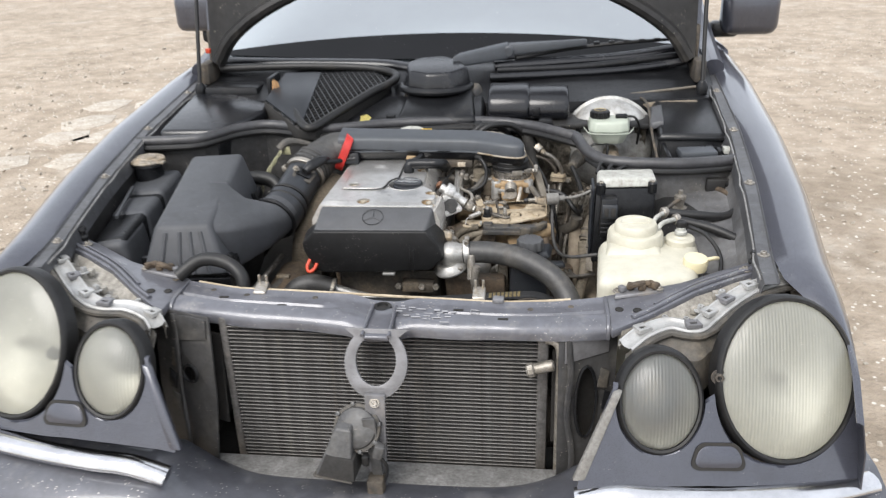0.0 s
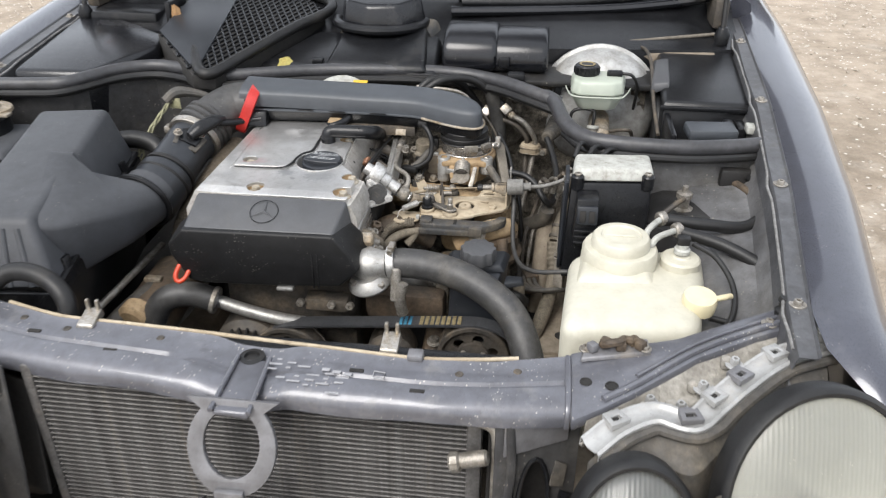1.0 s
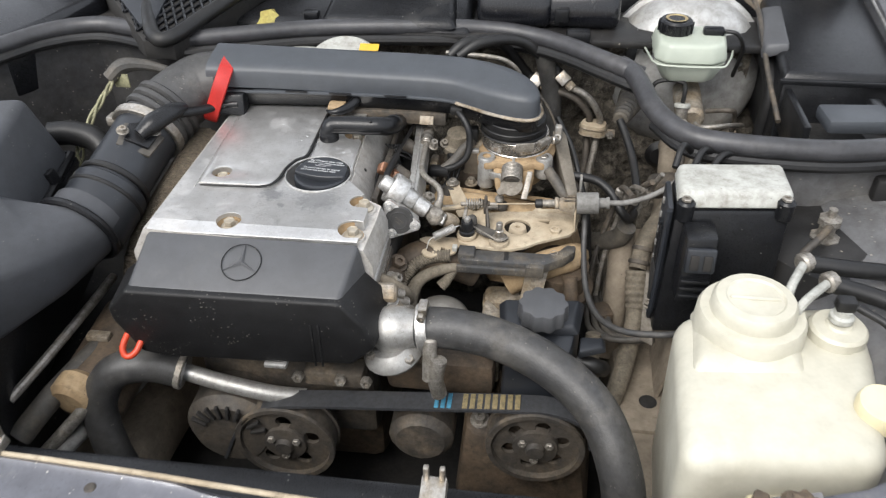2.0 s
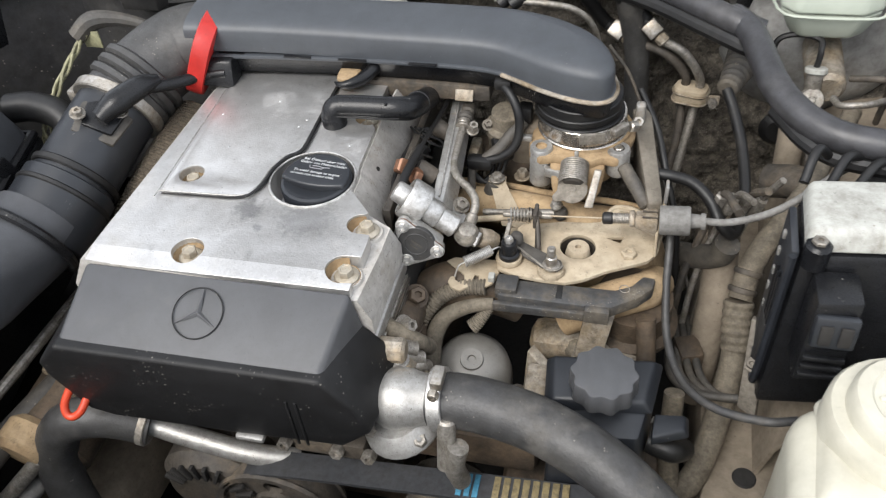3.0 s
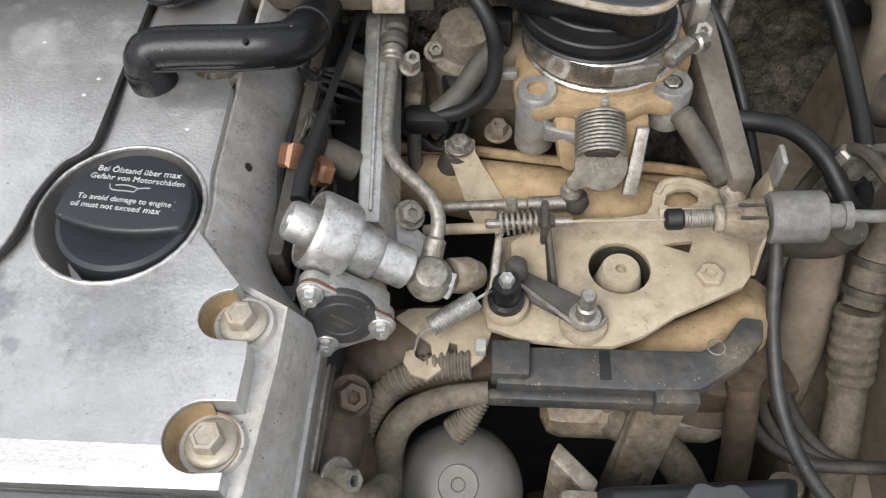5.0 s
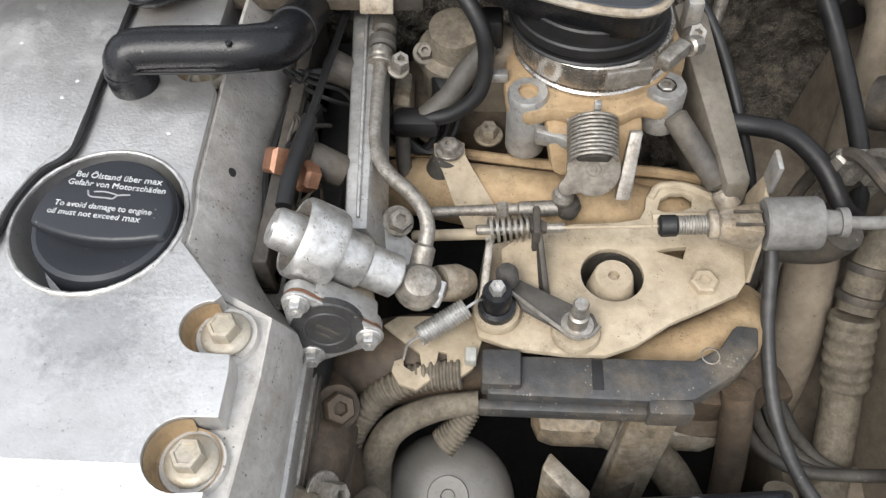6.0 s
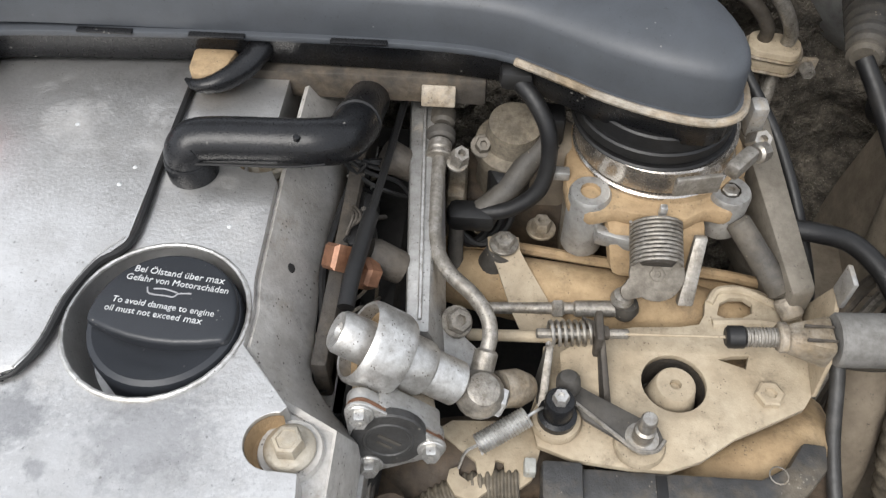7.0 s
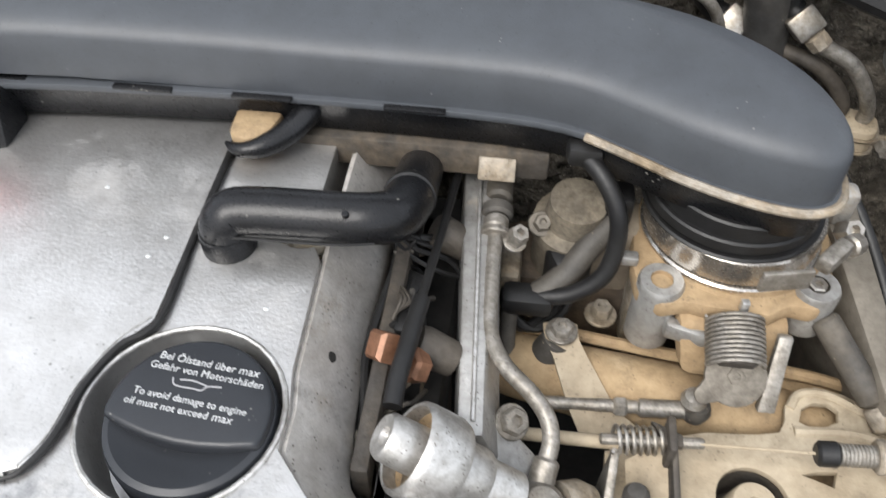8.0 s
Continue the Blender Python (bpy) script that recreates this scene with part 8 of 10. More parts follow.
part("flange_edge", tube([(0.085, 0.594, 0.738), (0.13, 0.593, 0.738), (0.19, 0.585, 0.738), (0.25, 0.583, 0.736), (0.29, 0.578, 0.732)], 0.0035, 8), TAN, manifold)
part("lower_canister", lathe([(0, 0), (0.040, 0), (0.044, 0.006), (0.044, 0.012), (0.037, 0.018), (0.036, 0.045), (0, 0.045)], 36, (0, -0.1, 1), (0.276, 0.490, 0.660)), BROWN, manifold, "dust-covered round canister")
part("lower_tray", box((0.235, 0.462, 0.655), (0.11, 0.04, 0.03), 0.012), ALU_DUSTY, manifold)
part("stay", hexa([(0.215, 0.405, 0.60), (0.238, 0.405, 0.60), (0.238, 0.41, 0.60), (0.215, 0.41, 0.60)], [(0.235, 0.45, 0.735), (0.262, 0.45, 0.735), (0.262, 0.456, 0.735), (0.235, 0.456, 0.735)], 0.001), ALU_DUSTY, manifold, "flat dusty stay")
part("arm_bracket", sheet([[(0.118, 0.586, 0.7545), (0.127, 0.589, 0.7545), (0.136, 0.587, 0.7545)], [(0.119, 0.576, 0.7545), (0.128, 0.577, 0.7545), (0.137, 0.577, 0.7545)], [(0.124, 0.568, 0.751), (0.133, 0.568, 0.751), (0.142, 0.569, 0.751)], [(0.134, 0.545, 0.739), (0.146, 0.545, 0.739), (0.158, 0.547, 0.739)], [(0.140, 0.535, 0.733), (0.156, 0.535, 0.733), (0.172, 0.540, 0.733)]], 0.0028), PLATE, manifold, "small dusty stay plate")
part("stay_boss", lathe([(0, 0.0), (0.0135, 0.0), (0.0130, 0.004), (0.0095, 0.024), (0.0085, 0.029), (0, 0.029)], 24, (0.22, 0.05, 1), (0.1205, 0.577, 0.7245)), RUBBER_DUSTY, manifold, "dark rubber cone under the stay")
bolt(manifold, (0.1275, 0.580, 0.7565), 0.0062, 0.0055, material=STEEL_DULL, washer=0.0085)
for x, y, z in ((0.150, 0.605, 0.742), (0.115, 0.612, 0.735), (0.175, 0.598, 0.742)):
    bolt(manifold, (x, y, z), 0.006, 0.008, material=ALU_DUSTY, washer=0.009)
part("back_casting", box((0.155, 0.64, 0.725), (0.13, 0.05, 0.06), 0.012), BROWN, manifold)
part("back_casting", lathe([(0, 0), (0.0185, 0), (0.0185, 0.05), (0.0215, 0.052), (0.0215, 0.060), (0.016, 0.063), (0.015, 0.078), (0, 0.078)], 26, (0.05, -0.15, 1), (0.126, 0.638, 0.730)), CONDUIT, manifold, "round dusty idle valve")
part("idle_motor", box((0.150, 0.632, 0.770), (0.03, 0.03, 0.05), 0.006), DRYMUD, manifold)
for x, y, z in ((0.112, 0.622, 0.792), (0.140, 0.620, 0.792)):
    bolt(manifold, (x, y, z), 0.0048, 0.006, (0.1, -0.5, 0.8), LEVER, washer=0.007)
part("valve_plug", box((0.128, 0.612, 0.772), (0.022, 0.018, 0.026), 0.004, Matrix.Rotation(0.4, 4, "Z")), RUBBER, manifold, "black plug on the idle valve")
for k in range(3):
    part("plug_wire", tube([(0.122 + 0.006 * k, 0.606, 0.764), (0.118 + 0.005 * k, 0.598, 0.748), (0.108 + 0.003 * k, 0.592, 0.740), (0.098, 0.590 + 0.003 * k, 0.750)], 0.0024, 8), RUBBER, manifold)
for x in (0.098, 0.168):
    part("casting_rib", box((x, 0.617, 0.745), (0.012, 0.03, 0.05), 0.004), ALU_DUSTY, manifold)

throttle = thing("throttle", (0.207, 0.60, 0.73), "dusty cast throttle body with return spring", "throttle")
bx, by = 0.2115, 0.629
part("body", lathe([(0.034, 0.0), (0.040, 0.012), (0.044, 0.03), (0.050, 0.040), (0.050, 0.046), (0.046, 0.050), (0.0455, 0.053), (0.030, 0.053), (0.030, 0.0)], 44, at=(bx, by, 0.745)), TAN, throttle)
deck = [(0.158, 0.598), (0.160, 0.583), (0.172, 0.574), (0.184, 0.578), (0.192, 0.576), (0.222, 0.574), (0.234, 0.582), (0.244, 0.580), (0.257, 0.588), (0.258, 0.602), (0.255, 0.64), (0.225, 0.668), (0.185, 0.668), (0.160, 0.64)]
part("deck", prism(deck, 0.782, 0.7935, 0.003), TAN, throttle)
part("front_wall", hexa([(0.186, 0.560, 0.755), (0.232, 0.560, 0.755), (0.232, 0.60, 0.755), (0.186, 0.60, 0.755)], [(0.180, 0.572, 0.785), (0.236, 0.572, 0.785), (0.236, 0.60, 0.785), (0.180, 0.60, 0.785)], 0.006), TAN, throttle)
for x, y, h in ((0.1715, 0.5875, 0.045), (0.2465, 0.5935, 0.03)):
    part("boss", lathe([(0.0055, h), (0.0105, h), (0.0115, h - 0.002), (0.0115, 0.002), (0.010, 0), (0, 0)], 22, at=(x, y, 0.797 - h)), ALU_RAW, throttle)
    part("boss_pit", lathe([(0.0058, 0), (0.0058, -0.003), (0, -0.003)], 16, at=(x, y, 0.7972)), DARKMETAL if x > 0.2 else TAN, throttle)
bolt(throttle, (0.2465, 0.5935, 0.794), 0.0048, 0.004, material=STEEL)
part("web", hexa([(0.176, 0.572, 0.770), (0.196, 0.566, 0.772), (0.196, 0.572, 0.772), (0.176, 0.580, 0.770)], [(0.176, 0.572, 0.781), (0.196, 0.566, 0.781), (0.196, 0.572, 0.781), (0.176, 0.580, 0.781)], 0.002), ALU_RAW, throttle)
for z, r, h, mt, nm in ((0.7955, 0.0456, 0.0035, BANDSTEEL, "steel_band"), (0.7995, 0.0440, 0.0165, BANDSTEEL, "sleeve"), (0.8162, 0.0446, 0.0025, RUBBER, "bead"), (0.8130, 0.0412, 0.024, RUBBER, "neck"), (0.8205, 0.0430, 0.007, RUBBER, "clamp")):
    part(nm, lathe([(r - 0.008, 0), (r - 0.001, 0), (r, 0.001), (r, h - 0.001), (r - 0.001, h), (r - 0.008, h)], 44, at=(bx - 0.0035 - 0.2 * (z - 0.7965), by, z)), mt, throttle)
part("clamp_tab", box((0.221, 0.5745, 0.8195), (0.024, 0.003, 0.012), 0.001, Matrix.Rotation(radians(12), 4, "Z")), STEEL_DULL, throttle, "steel clamp tongue")
part("clamp_worm", box((0.2455, 0.592, 0.8195), (0.020, 0.008, 0.009), 0.002, Matrix.Rotation(radians(48), 4, "Z")), STEEL_DULL, throttle)
part("clamp_screw", rod((0.254, 0.600, 0.818), (0.261, 0.606, 0.815), 0.0055, 10), STEEL, throttle)
# return spring on the shaft, drum and lever
sp0, sp1 = Vector((0.2065, 0.574, 0.789)), Vector((0.2065, 0.551, 0.781))
part("spring_core", rod(sp0, sp1, 0.0105, 18), DARKMETAL, throttle)
part("return_spring", coil(sp0, sp1, 0.0132, 11, 0.00092), STEEL_DULL, throttle, "bright return spring")
part("spring_post", box((0.2075, 0.572, 0.8015), (0.004, 0.004, 0.007), 0.001), SILVER, throttle)
m = frame_at(sp1, (0, -0.9, -0.1), X)
m = frame_at((0.2070, 0.5485, 0.778), (0.02, -0.62, 0.78), X)
part("cam_disc", moved(hexa([(x, y, -0.0015) for x, y in circle(0, 0, 0.0145, 26)], [(x, y, 0.0012) for x, y in circle(0, 0, 0.0145, 26)], 0.0005), m), LEVER, throttle)
reach = m.inverted() @ Vector((0.1930, 0.5410, 0.7715))
aim = math.atan2(reach.y, reach.x)
turn = math.degrees(aim)
arm = [(reach.x + x, reach.y + y) for x, y in circle(0, 0, 0.0045, 9, turn - 90, 180)] + [(0.0125 * math.cos(aim + 1.75), 0.0125 * math.sin(aim + 1.75)), (0.0125 * math.cos(aim - 1.75), 0.0125 * math.sin(aim - 1.75))]
part("cam_arm", moved(prism(arm, -0.0014, 0.0011, 0.0004), m), LEVER, throttle, "steel throttle lever")
bolt(throttle, (0.2070, 0.5477, 0.7790), 0.0042, 0.0012, (0.02, -0.62, 0.78), LEVER)
part("stop_tab", hexa([(0.2195, 0.5385, 0.764), (0.2280, 0.5385, 0.764), (0.2280, 0.5435, 0.761), (0.2195, 0.5435, 0.761)], [(0.2260, 0.565, 0.790), (0.2330, 0.565, 0.790), (0.2330, 0.569, 0.788), (0.2260, 0.569, 0.788)], 0.0012), STEEL_DULL, throttle, "bright bent stop tab")
part("lever_ball", lathe([(0, -0.006), (0.005, -0.004), (0.0065, 0.0), (0.005, 0.004), (0, 0.006)], 14, (0, 0, 1), (0.1925, 0.5465, 0.757)), STEEL_DULL, throttle)
part("drain_pipe", rod((0.252, 0.585, 0.783), (0.279, 0.555, 0.758), 0.0070, 14), RUBBER_DUSTY, throttle, "short black rubber pipe")
part("drain_tip", rod((0.280, 0.554, 0.757), (0.286, 0.545, 0.750), 0.0065, 12), ALU_DUSTY, throttle)

strap = thing("support_strap", (0.275, 0.60, 0.70), "flat dusty support strap beside the throttle", "bracket")
part("bar", hexa([(0.266, 0.655, 0.70), (0.284, 0.545, 0.72), (0.294, 0.547, 0.72), (0.280, 0.66, 0.70)], [(0.255, 0.655, 0.803), (0.279, 0.546, 0.770), (0.293, 0.550, 0.770), (0.274, 0.66, 0.803)], 0.003), DUSTY_STRAP, strap)
part("strap_tip", box((0.2635, 0.640, 0.808), (0.010, 0.012, 0.022), 0.003), ALU_RAW, strap)
bolt(strap, (0.2605, 0.622, 0.806), 0.006, 0.010, (0.2, -0.6, 0.8), STEEL)
part("cable", tube([(0.262, 0.675, 0.812), (0.282, 0.64, 0.79), (0.295, 0.60, 0.765), (0.31, 0.575, 0.72), (0.318, 0.56, 0.65)], 0.0035), RUBBER, strap)

# bracket plate with the big hole
bplate = thing("linkage_plate", (0.22, 0.50, 0.72), "tan dusty steel linkage plate with round hole", "plate")
edge = [(0.148, 0.463), (0.165, 0.457), (0.192, 0.4545), (0.212, 0.4545), (0.228, 0.461), (0.246, 0.474), (0.262, 0.482), (0.283, 0.493), (0.292, 0.506), (0.296, 0.53), (0.296, 0.547), (0.288, 0.556), (0.272, 0.566), (0.258, 0.569), (0.247, 0.565), (0.241, 0.556), (0.2395, 0.547), (0.236, 0.5405), (0.225, 0.538), (0.20, 0.536), (0.178, 0.530), (0.165, 0.524), (0.151, 0.520), (0.150, 0.500), (0.144, 0.480)]
slot1 = [(0.2465, 0.5475), (0.249, 0.5555), (0.255, 0.5595), (0.263, 0.5600), (0.267, 0.5565), (0.266, 0.5500), (0.260, 0.5465), (0.251, 0.5455)]
slot2 = [(0.243, 0.519), (0.257, 0.514), (0.260, 0.5225), (0.251, 0.5215)]
part("plate", prism(edge, 0.7415, 0.7455, 0.0009, 2, holes=[circle(0.2185, 0.503, 0.0168, 32), slot1, slot2]), PLATE, bplate)
part("mount", lathe([(0.0140, 0), (0.0135, 0.008), (0.0105, 0.024), (0.0098, 0.025), (0.0030, 0.025), (0.0028, 0.021), (0, 0.021)], 26, at=(0.2190, 0.5015, 0.722)), PLATE, bplate, "dusty mount in the hole")
# Cup closing the hole from below, darker than the plate
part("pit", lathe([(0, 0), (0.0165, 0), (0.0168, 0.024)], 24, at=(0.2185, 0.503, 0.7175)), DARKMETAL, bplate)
bolt(bplate, (0.266, 0.4985, 0.7455), 0.0075, 0.0045, material=PLATE)
part("tongue_rib", tube([(0.243, 0.5415, 0.7455), (0.255, 0.5425, 0.7458), (0.272, 0.543, 0.7460), (0.292, 0.538, 0.7465)], 0.0028, 8), PLATE, bplate)
part("tongue_rib", tube([(0.2430, 0.555, 0.7455), (0.249, 0.5635, 0.7458), (0.262, 0.5650, 0.7458), (0.2745, 0.5590, 0.7460), (0.289, 0.5510, 0.7460)], 0.0024, 8), PLATE, bplate)
part("upright", hexa([(0.288, 0.500, 0.745), (0.2905, 0.500, 0.745), (0.296, 0.556, 0.745), (0.2935, 0.556, 0.745)], [(0.287, 0.504, 0.772), (0.2895, 0.504, 0.772), (0.2958, 0.540, 0.790), (0.2933, 0.540, 0.790)], 0.0008), PLATE, bplate, "upright tab of the plate")
part("upright_tip", box((0.2935, 0.534, 0.796), (0.003, 0.013, 0.020), 0.0012), ALU_RAW, bplate)
for (x, y), nm in (((0.157, 0.4765), "left"), ((0.1975, 0.4665), "right")):
    part("post_seat", lathe([(0, 0), (0.0125, 0), (0.013, 0.002), (0.012, 0.005), (0, 0.005)], 22, at=(x, y, 0.7455)), PLATE, bplate)
    if nm == "left":
        part("post_collar", lathe([(0, 0), (0.0098, 0), (0.0098, 0.004), (0.0075, 0.005), (0.0075, 0.017), (0.0068, 0.018), (0, 0.018)], 20, at=(x, y, 0.7505)), PLASTIC, bplate)
        bolt(bplate, (x, y, 0.7685), 0.0042, 0.005, material=SILVER)
    else:
        part("post", lathe([(0, 0), (0.0082, 0), (0.0082, 0.0025), (0.0052, 0.003), (0.0052, 0.012), (0.0040, 0.013), (0.0040, 0.022), (0.0033, 0.023), (0, 0.023)], 18, at=(x, y, 0.7525)), STEEL, bplate)
link = [(0.162, 0.4895), (0.168, 0.493), (0.176, 0.4885), (0.206, 0.473), (0.2085, 0.4655), (0.2035, 0.4595), (0.195, 0.459), (0.1855, 0.4655), (0.170, 0.4745)]
part("link_arm", prism(link, 0.7515, 0.7550, 0.0012), RUBBER_DUSTY, bplate, "dark link arm between two posts")
part("link_arm_rim", tube([(0.164, 0.484, 0.7555), (0.186, 0.4658, 0.7555), (0.195, 0.4592, 0.7555), (0.2035, 0.4598, 0.7555), (0.2083, 0.4656, 0.7555)], 0.0011, 6), STEEL_DULL, bplate)
part("knob", lathe([(0, 0), (0.0062, 0.001), (0.006, 0.008), (0.004, 0.011), (0, 0.0115)], 14, (-0.1, 0.1, 1), (0.1625, 0.4905, 0.755)), RUBBER_DUSTY, bplate)
part("bell_arm", hexa([(0.176, 0.517, 0.7455), (0.1815, 0.517, 0.7455), (0.1855, 0.487, 0.7455), (0.1790, 0.485, 0.7455)], [(0.176, 0.517, 0.776), (0.1785, 0.517, 0.776), (0.1845, 0.488, 0.748), (0.1825, 0.487, 0.748)], 0.0008), DARKMETAL, bplate, "dark bell-crank arm")
part("bell_web", sheet([[(0.159, 0.513, 0.752), (0.168, 0.515, 0.760), (0.177, 0.517, 0.768)], [(0.160, 0.503, 0.748), (0.170, 0.503, 0.752), (0.180, 0.503, 0.758)], [(0.166, 0.493, 0.7465), (0.175, 0.491, 0.7475), (0.183, 0.489, 0.749)]], 0.0016), PLATE, bplate, "dusty web of the bell crank")
part("bell_head", hexa([(0.168, 0.524, 0.768), (0.174, 0.512, 0.768), (0.182, 0.512, 0.768), (0.182, 0.518, 0.768)], [(0.168, 0.524, 0.772), (0.174, 0.512, 0.772), (0.182, 0.512, 0.772), (0.182, 0.518, 0.772)], 0.0008), DARKMETAL, bplate)
part("inner_bracket", hexa([(0.147, 0.505, 0.735), (0.151, 0.505, 0.735), (0.150, 0.474, 0.735), (0.145, 0.474, 0.735)], [(0.151, 0.512, 0.766), (0.155, 0.512, 0.766), (0.152, 0.480, 0.750), (0.147, 0.480, 0.750)], 0.001), STEEL_DULL, bplate)

# hook plate, tension spring and brown floor under it
hook = [(0.098, 0.470), (0.105, 0.4755), (0.148, 0.478), (0.150, 0.463), (0.146, 0.447), (0.140, 0.442), (0.133, 0.4425), (0.132, 0.455), (0.128, 0.456), (0.126, 0.441), (0.118, 0.434), (0.109, 0.4365), (0.1045, 0.4435), (0.1055, 0.4495), (0.110, 0.4515), (0.1105, 0.447), (0.115, 0.444), (0.1195, 0.4475), (0.118, 0.4545), (0.110, 0.460)]
part("hook_plate", prism(hook, 0.7385, 0.7415, 0.0006), PLATE, bplate, "dusty hooked plate")
spring = thing("tension_spring", (0.13, 0.463, 0.74), "grey steel tension spring", "spring")
part("coil", coil((0.1185, 0.4565, 0.7555), (0.1415, 0.4700, 0.7615), 0.0048, 17, 0.00075, 5, 12), SILVER, spring)
part("end_wire", tube([(0.1415, 0.470, 0.7615), (0.147, 0.474, 0.762), (0.151, 0.478, 0.758)], 0.0008, 6), SILVER, spring)
part("end_wire", tube([(0.1185, 0.4565, 0.7555), (0.113, 0.454, 0.752), (0.110, 0.450, 0.742)], 0.0008, 6), SILVER, spring)

# rods and throttle cable
cable = thing("throttle_cable", (0.24, 0.515, 0.75), "throttle linkage rod and cable with spring", "cable")
part("rod", rod((0.118, 0.5480, 0.7375), (0.196, 0.5485, 0.7445), 0.0034, 12), STEEL_DULL, cable, "threaded linkage rod")
part("rod_nut", rod((0.156, 0.548, 0.741), (0.163, 0.548, 0.7415), 0.0052, 6), STEEL_DULL, cable)
part("rod_sleeve", rod((0.168, 0.548, 0.742), (0.196, 0.5485, 0.7445), 0.0046, 12), STEEL_DULL, cable)
part("rod_end", lathe([(0, -0.007), (0.006, -0.0055), (0.0075, 0.0), (0.006, 0.005), (0, 0.007)], 16, (0, 0, 1), (0.1965, 0.5485, 0.7455)), RUBBER_DUSTY, cable)
part("rod", rod((0.110, 0.523, 0.748), (0.156, 0.5135, 0.766), 0.0032, 12), PLATE, cable)
part("spring_rod", rod((0.145, 0.5135, 0.7685), (0.192, 0.5165, 0.7685), 0.0026, 10), STEEL_DULL, cable)
part("coil", coil((0.1505, 0.514, 0.7685), (0.1725, 0.5155, 0.7685), 0.0062, 7, 0.0009, 6, 12), STEEL, cable, "short coil spring")
part("guide", box((0.1765, 0.516, 0.7675), (0.004, 0.018, 0.018), 0.0015), DARKMETAL, cable)
part("wire", rod((0.180, 0.5155, 0.7690), (0.240, 0.5145, 0.7745), 0.0008, 8), PLATE, cable, "thin yellowed cable wire")
part("ferrule", rod((0.2385, 0.5145, 0.7745), (0.2485, 0.5145, 0.7755), 0.0058, 14), RUBBER, cable)
part("adjuster", tube([(0.248, 0.5145, 0.7755), (0.2645, 0.5145, 0.777)], 0.0045, 12, 2, 1.0, (0.0016, 0.0007)), STEEL_DULL, cable, "threaded adjuster")
part("adjuster_nut", rod((0.263, 0.5145, 0.777), (0.268, 0.5145, 0.7775), 0.0078, 12), ALU_DUSTY, cable)
part("carrier", hexa([(0.267, 0.509, 0.770), (0.267, 0.520, 0.770), (0.267, 0.520, 0.783), (0.267, 0.509, 0.783)], [(0.2885, 0.503, 0.766), (0.2885, 0.525, 0.766), (0.2885, 0.525, 0.786), (0.2885, 0.503, 0.786)], 0.003), ALU_DUSTY, cable)
for dz in (0.0, 0.008):
    part("carrier_slot", box((0.281, 0.5085 + dz, 0.7855), (0.014, 0.0012, 0.0016), 0), DARKMETAL, cable)
part("drum", lathe([(0, 0), (0.0125, 0), (0.0135, 0.0012), (0.0135, 0.0255), (0.0125, 0.027), (0.007, 0.027), (0.006, 0.036), (0.0075, 0.036), (0.0075, 0.040), (0, 0.040)], 26, (1, 0, 0.08), (0.2895, 0.5135, 0.7795)), GREY_RUBBER, cable, "grey rubber cable drum")
part("sheath", tube([(0.325, 0.5135, 0.7825), (0.35, 0.512, 0.786), (0.378, 0.516, 0.795), (0.40, 0.522, 0.808), (0.43, 0.54, 0.826), (0.46, 0.565, 0.83)], 0.0034), GREY_RUBBER, cable, "grey cable sheath")

# cable tray
tray = thing("cable_tray", (0.21, 0.437, 0.72), "dusty black plastic cable tray", "tray")
plan_ = [(0.150, 0.4275), (0.236, 0.4265), (0.252, 0.4285), (0.275, 0.444), (0.287, 0.4575), (0.289, 0.4705), (0.2775, 0.4715), (0.268, 0.458), (0.254, 0.4505), (0.150, 0.4495)]
part("channel", prism(plan_, 0.7275, 0.7415, 0.0022), TRAY, tray)
part("lower_step", prism([(0.146, 0.4225), (0.250, 0.4225), (0.250, 0.4285), (0.146, 0.4285)], 0.7245, 0.7345, 0.0015), TRAY, tray)
part("clip_block", box((0.157, 0.4405, 0.7395), (0.020, 0.020, 0.014), 0.002), TRAY, tray)
part("clip_block", box((0.240, 0.4245, 0.7335), (0.022, 0.008, 0.016), 0.0015), TRAY, tray)
part("slot_mark", box((0.205, 0.440, 0.7417), (0.0055, 0.016, 0.001), 0.0003), RUBBER, tray)
part("moulded_ring", tube([(0.262 + 0.0045 * math.cos(a), 0.4525 + 0.0045 * math.sin(a), 0.7417) for a in [k * math.pi / 6 for k in range(13)]], 0.0004, 5, 1), STEEL_DULL, tray)
part("side_cap", box((0.1415, 0.447, 0.7425), (0.006, 0.008, 0.008), 0.0012), PALE, tray)
tray.location += Vector((0.003, 0.005, 0.001))
loom = thing("wiring_loom", (0.09, 0.42, 0.62), "dusty corrugated wiring conduit", "conduit")
part("conduit", tube([(0.140, 0.4455, 0.737), (0.118, 0.444, 0.734), (0.100, 0.438, 0.727), (0.087, 0.428, 0.715), (0.080, 0.417, 0.703), (0.078, 0.408, 0.695)], 0.0068, 14, 6, 1.0, (0.0034, 0.0011)), CONDUIT, loom)
part("joint", rod((0.078, 0.411, 0.697), (0.0775, 0.398, 0.683), 0.0088, 14), CONDUIT, loom)
part("sleeve", tube([(0.0775, 0.402, 0.687), (0.076, 0.388, 0.672), (0.075, 0.37, 0.66)], 0.0095), CONDUIT, loom)
part("branch", tube([(0.150, 0.4345, 0.728), (0.125, 0.432, 0.722), (0.104, 0.424, 0.712), (0.095, 0.41, 0.695), (0.094, 0.39, 0.67)], [0.006, 0.007, 0.008, 0.009, 0.010], 12), CONDUIT, loom)
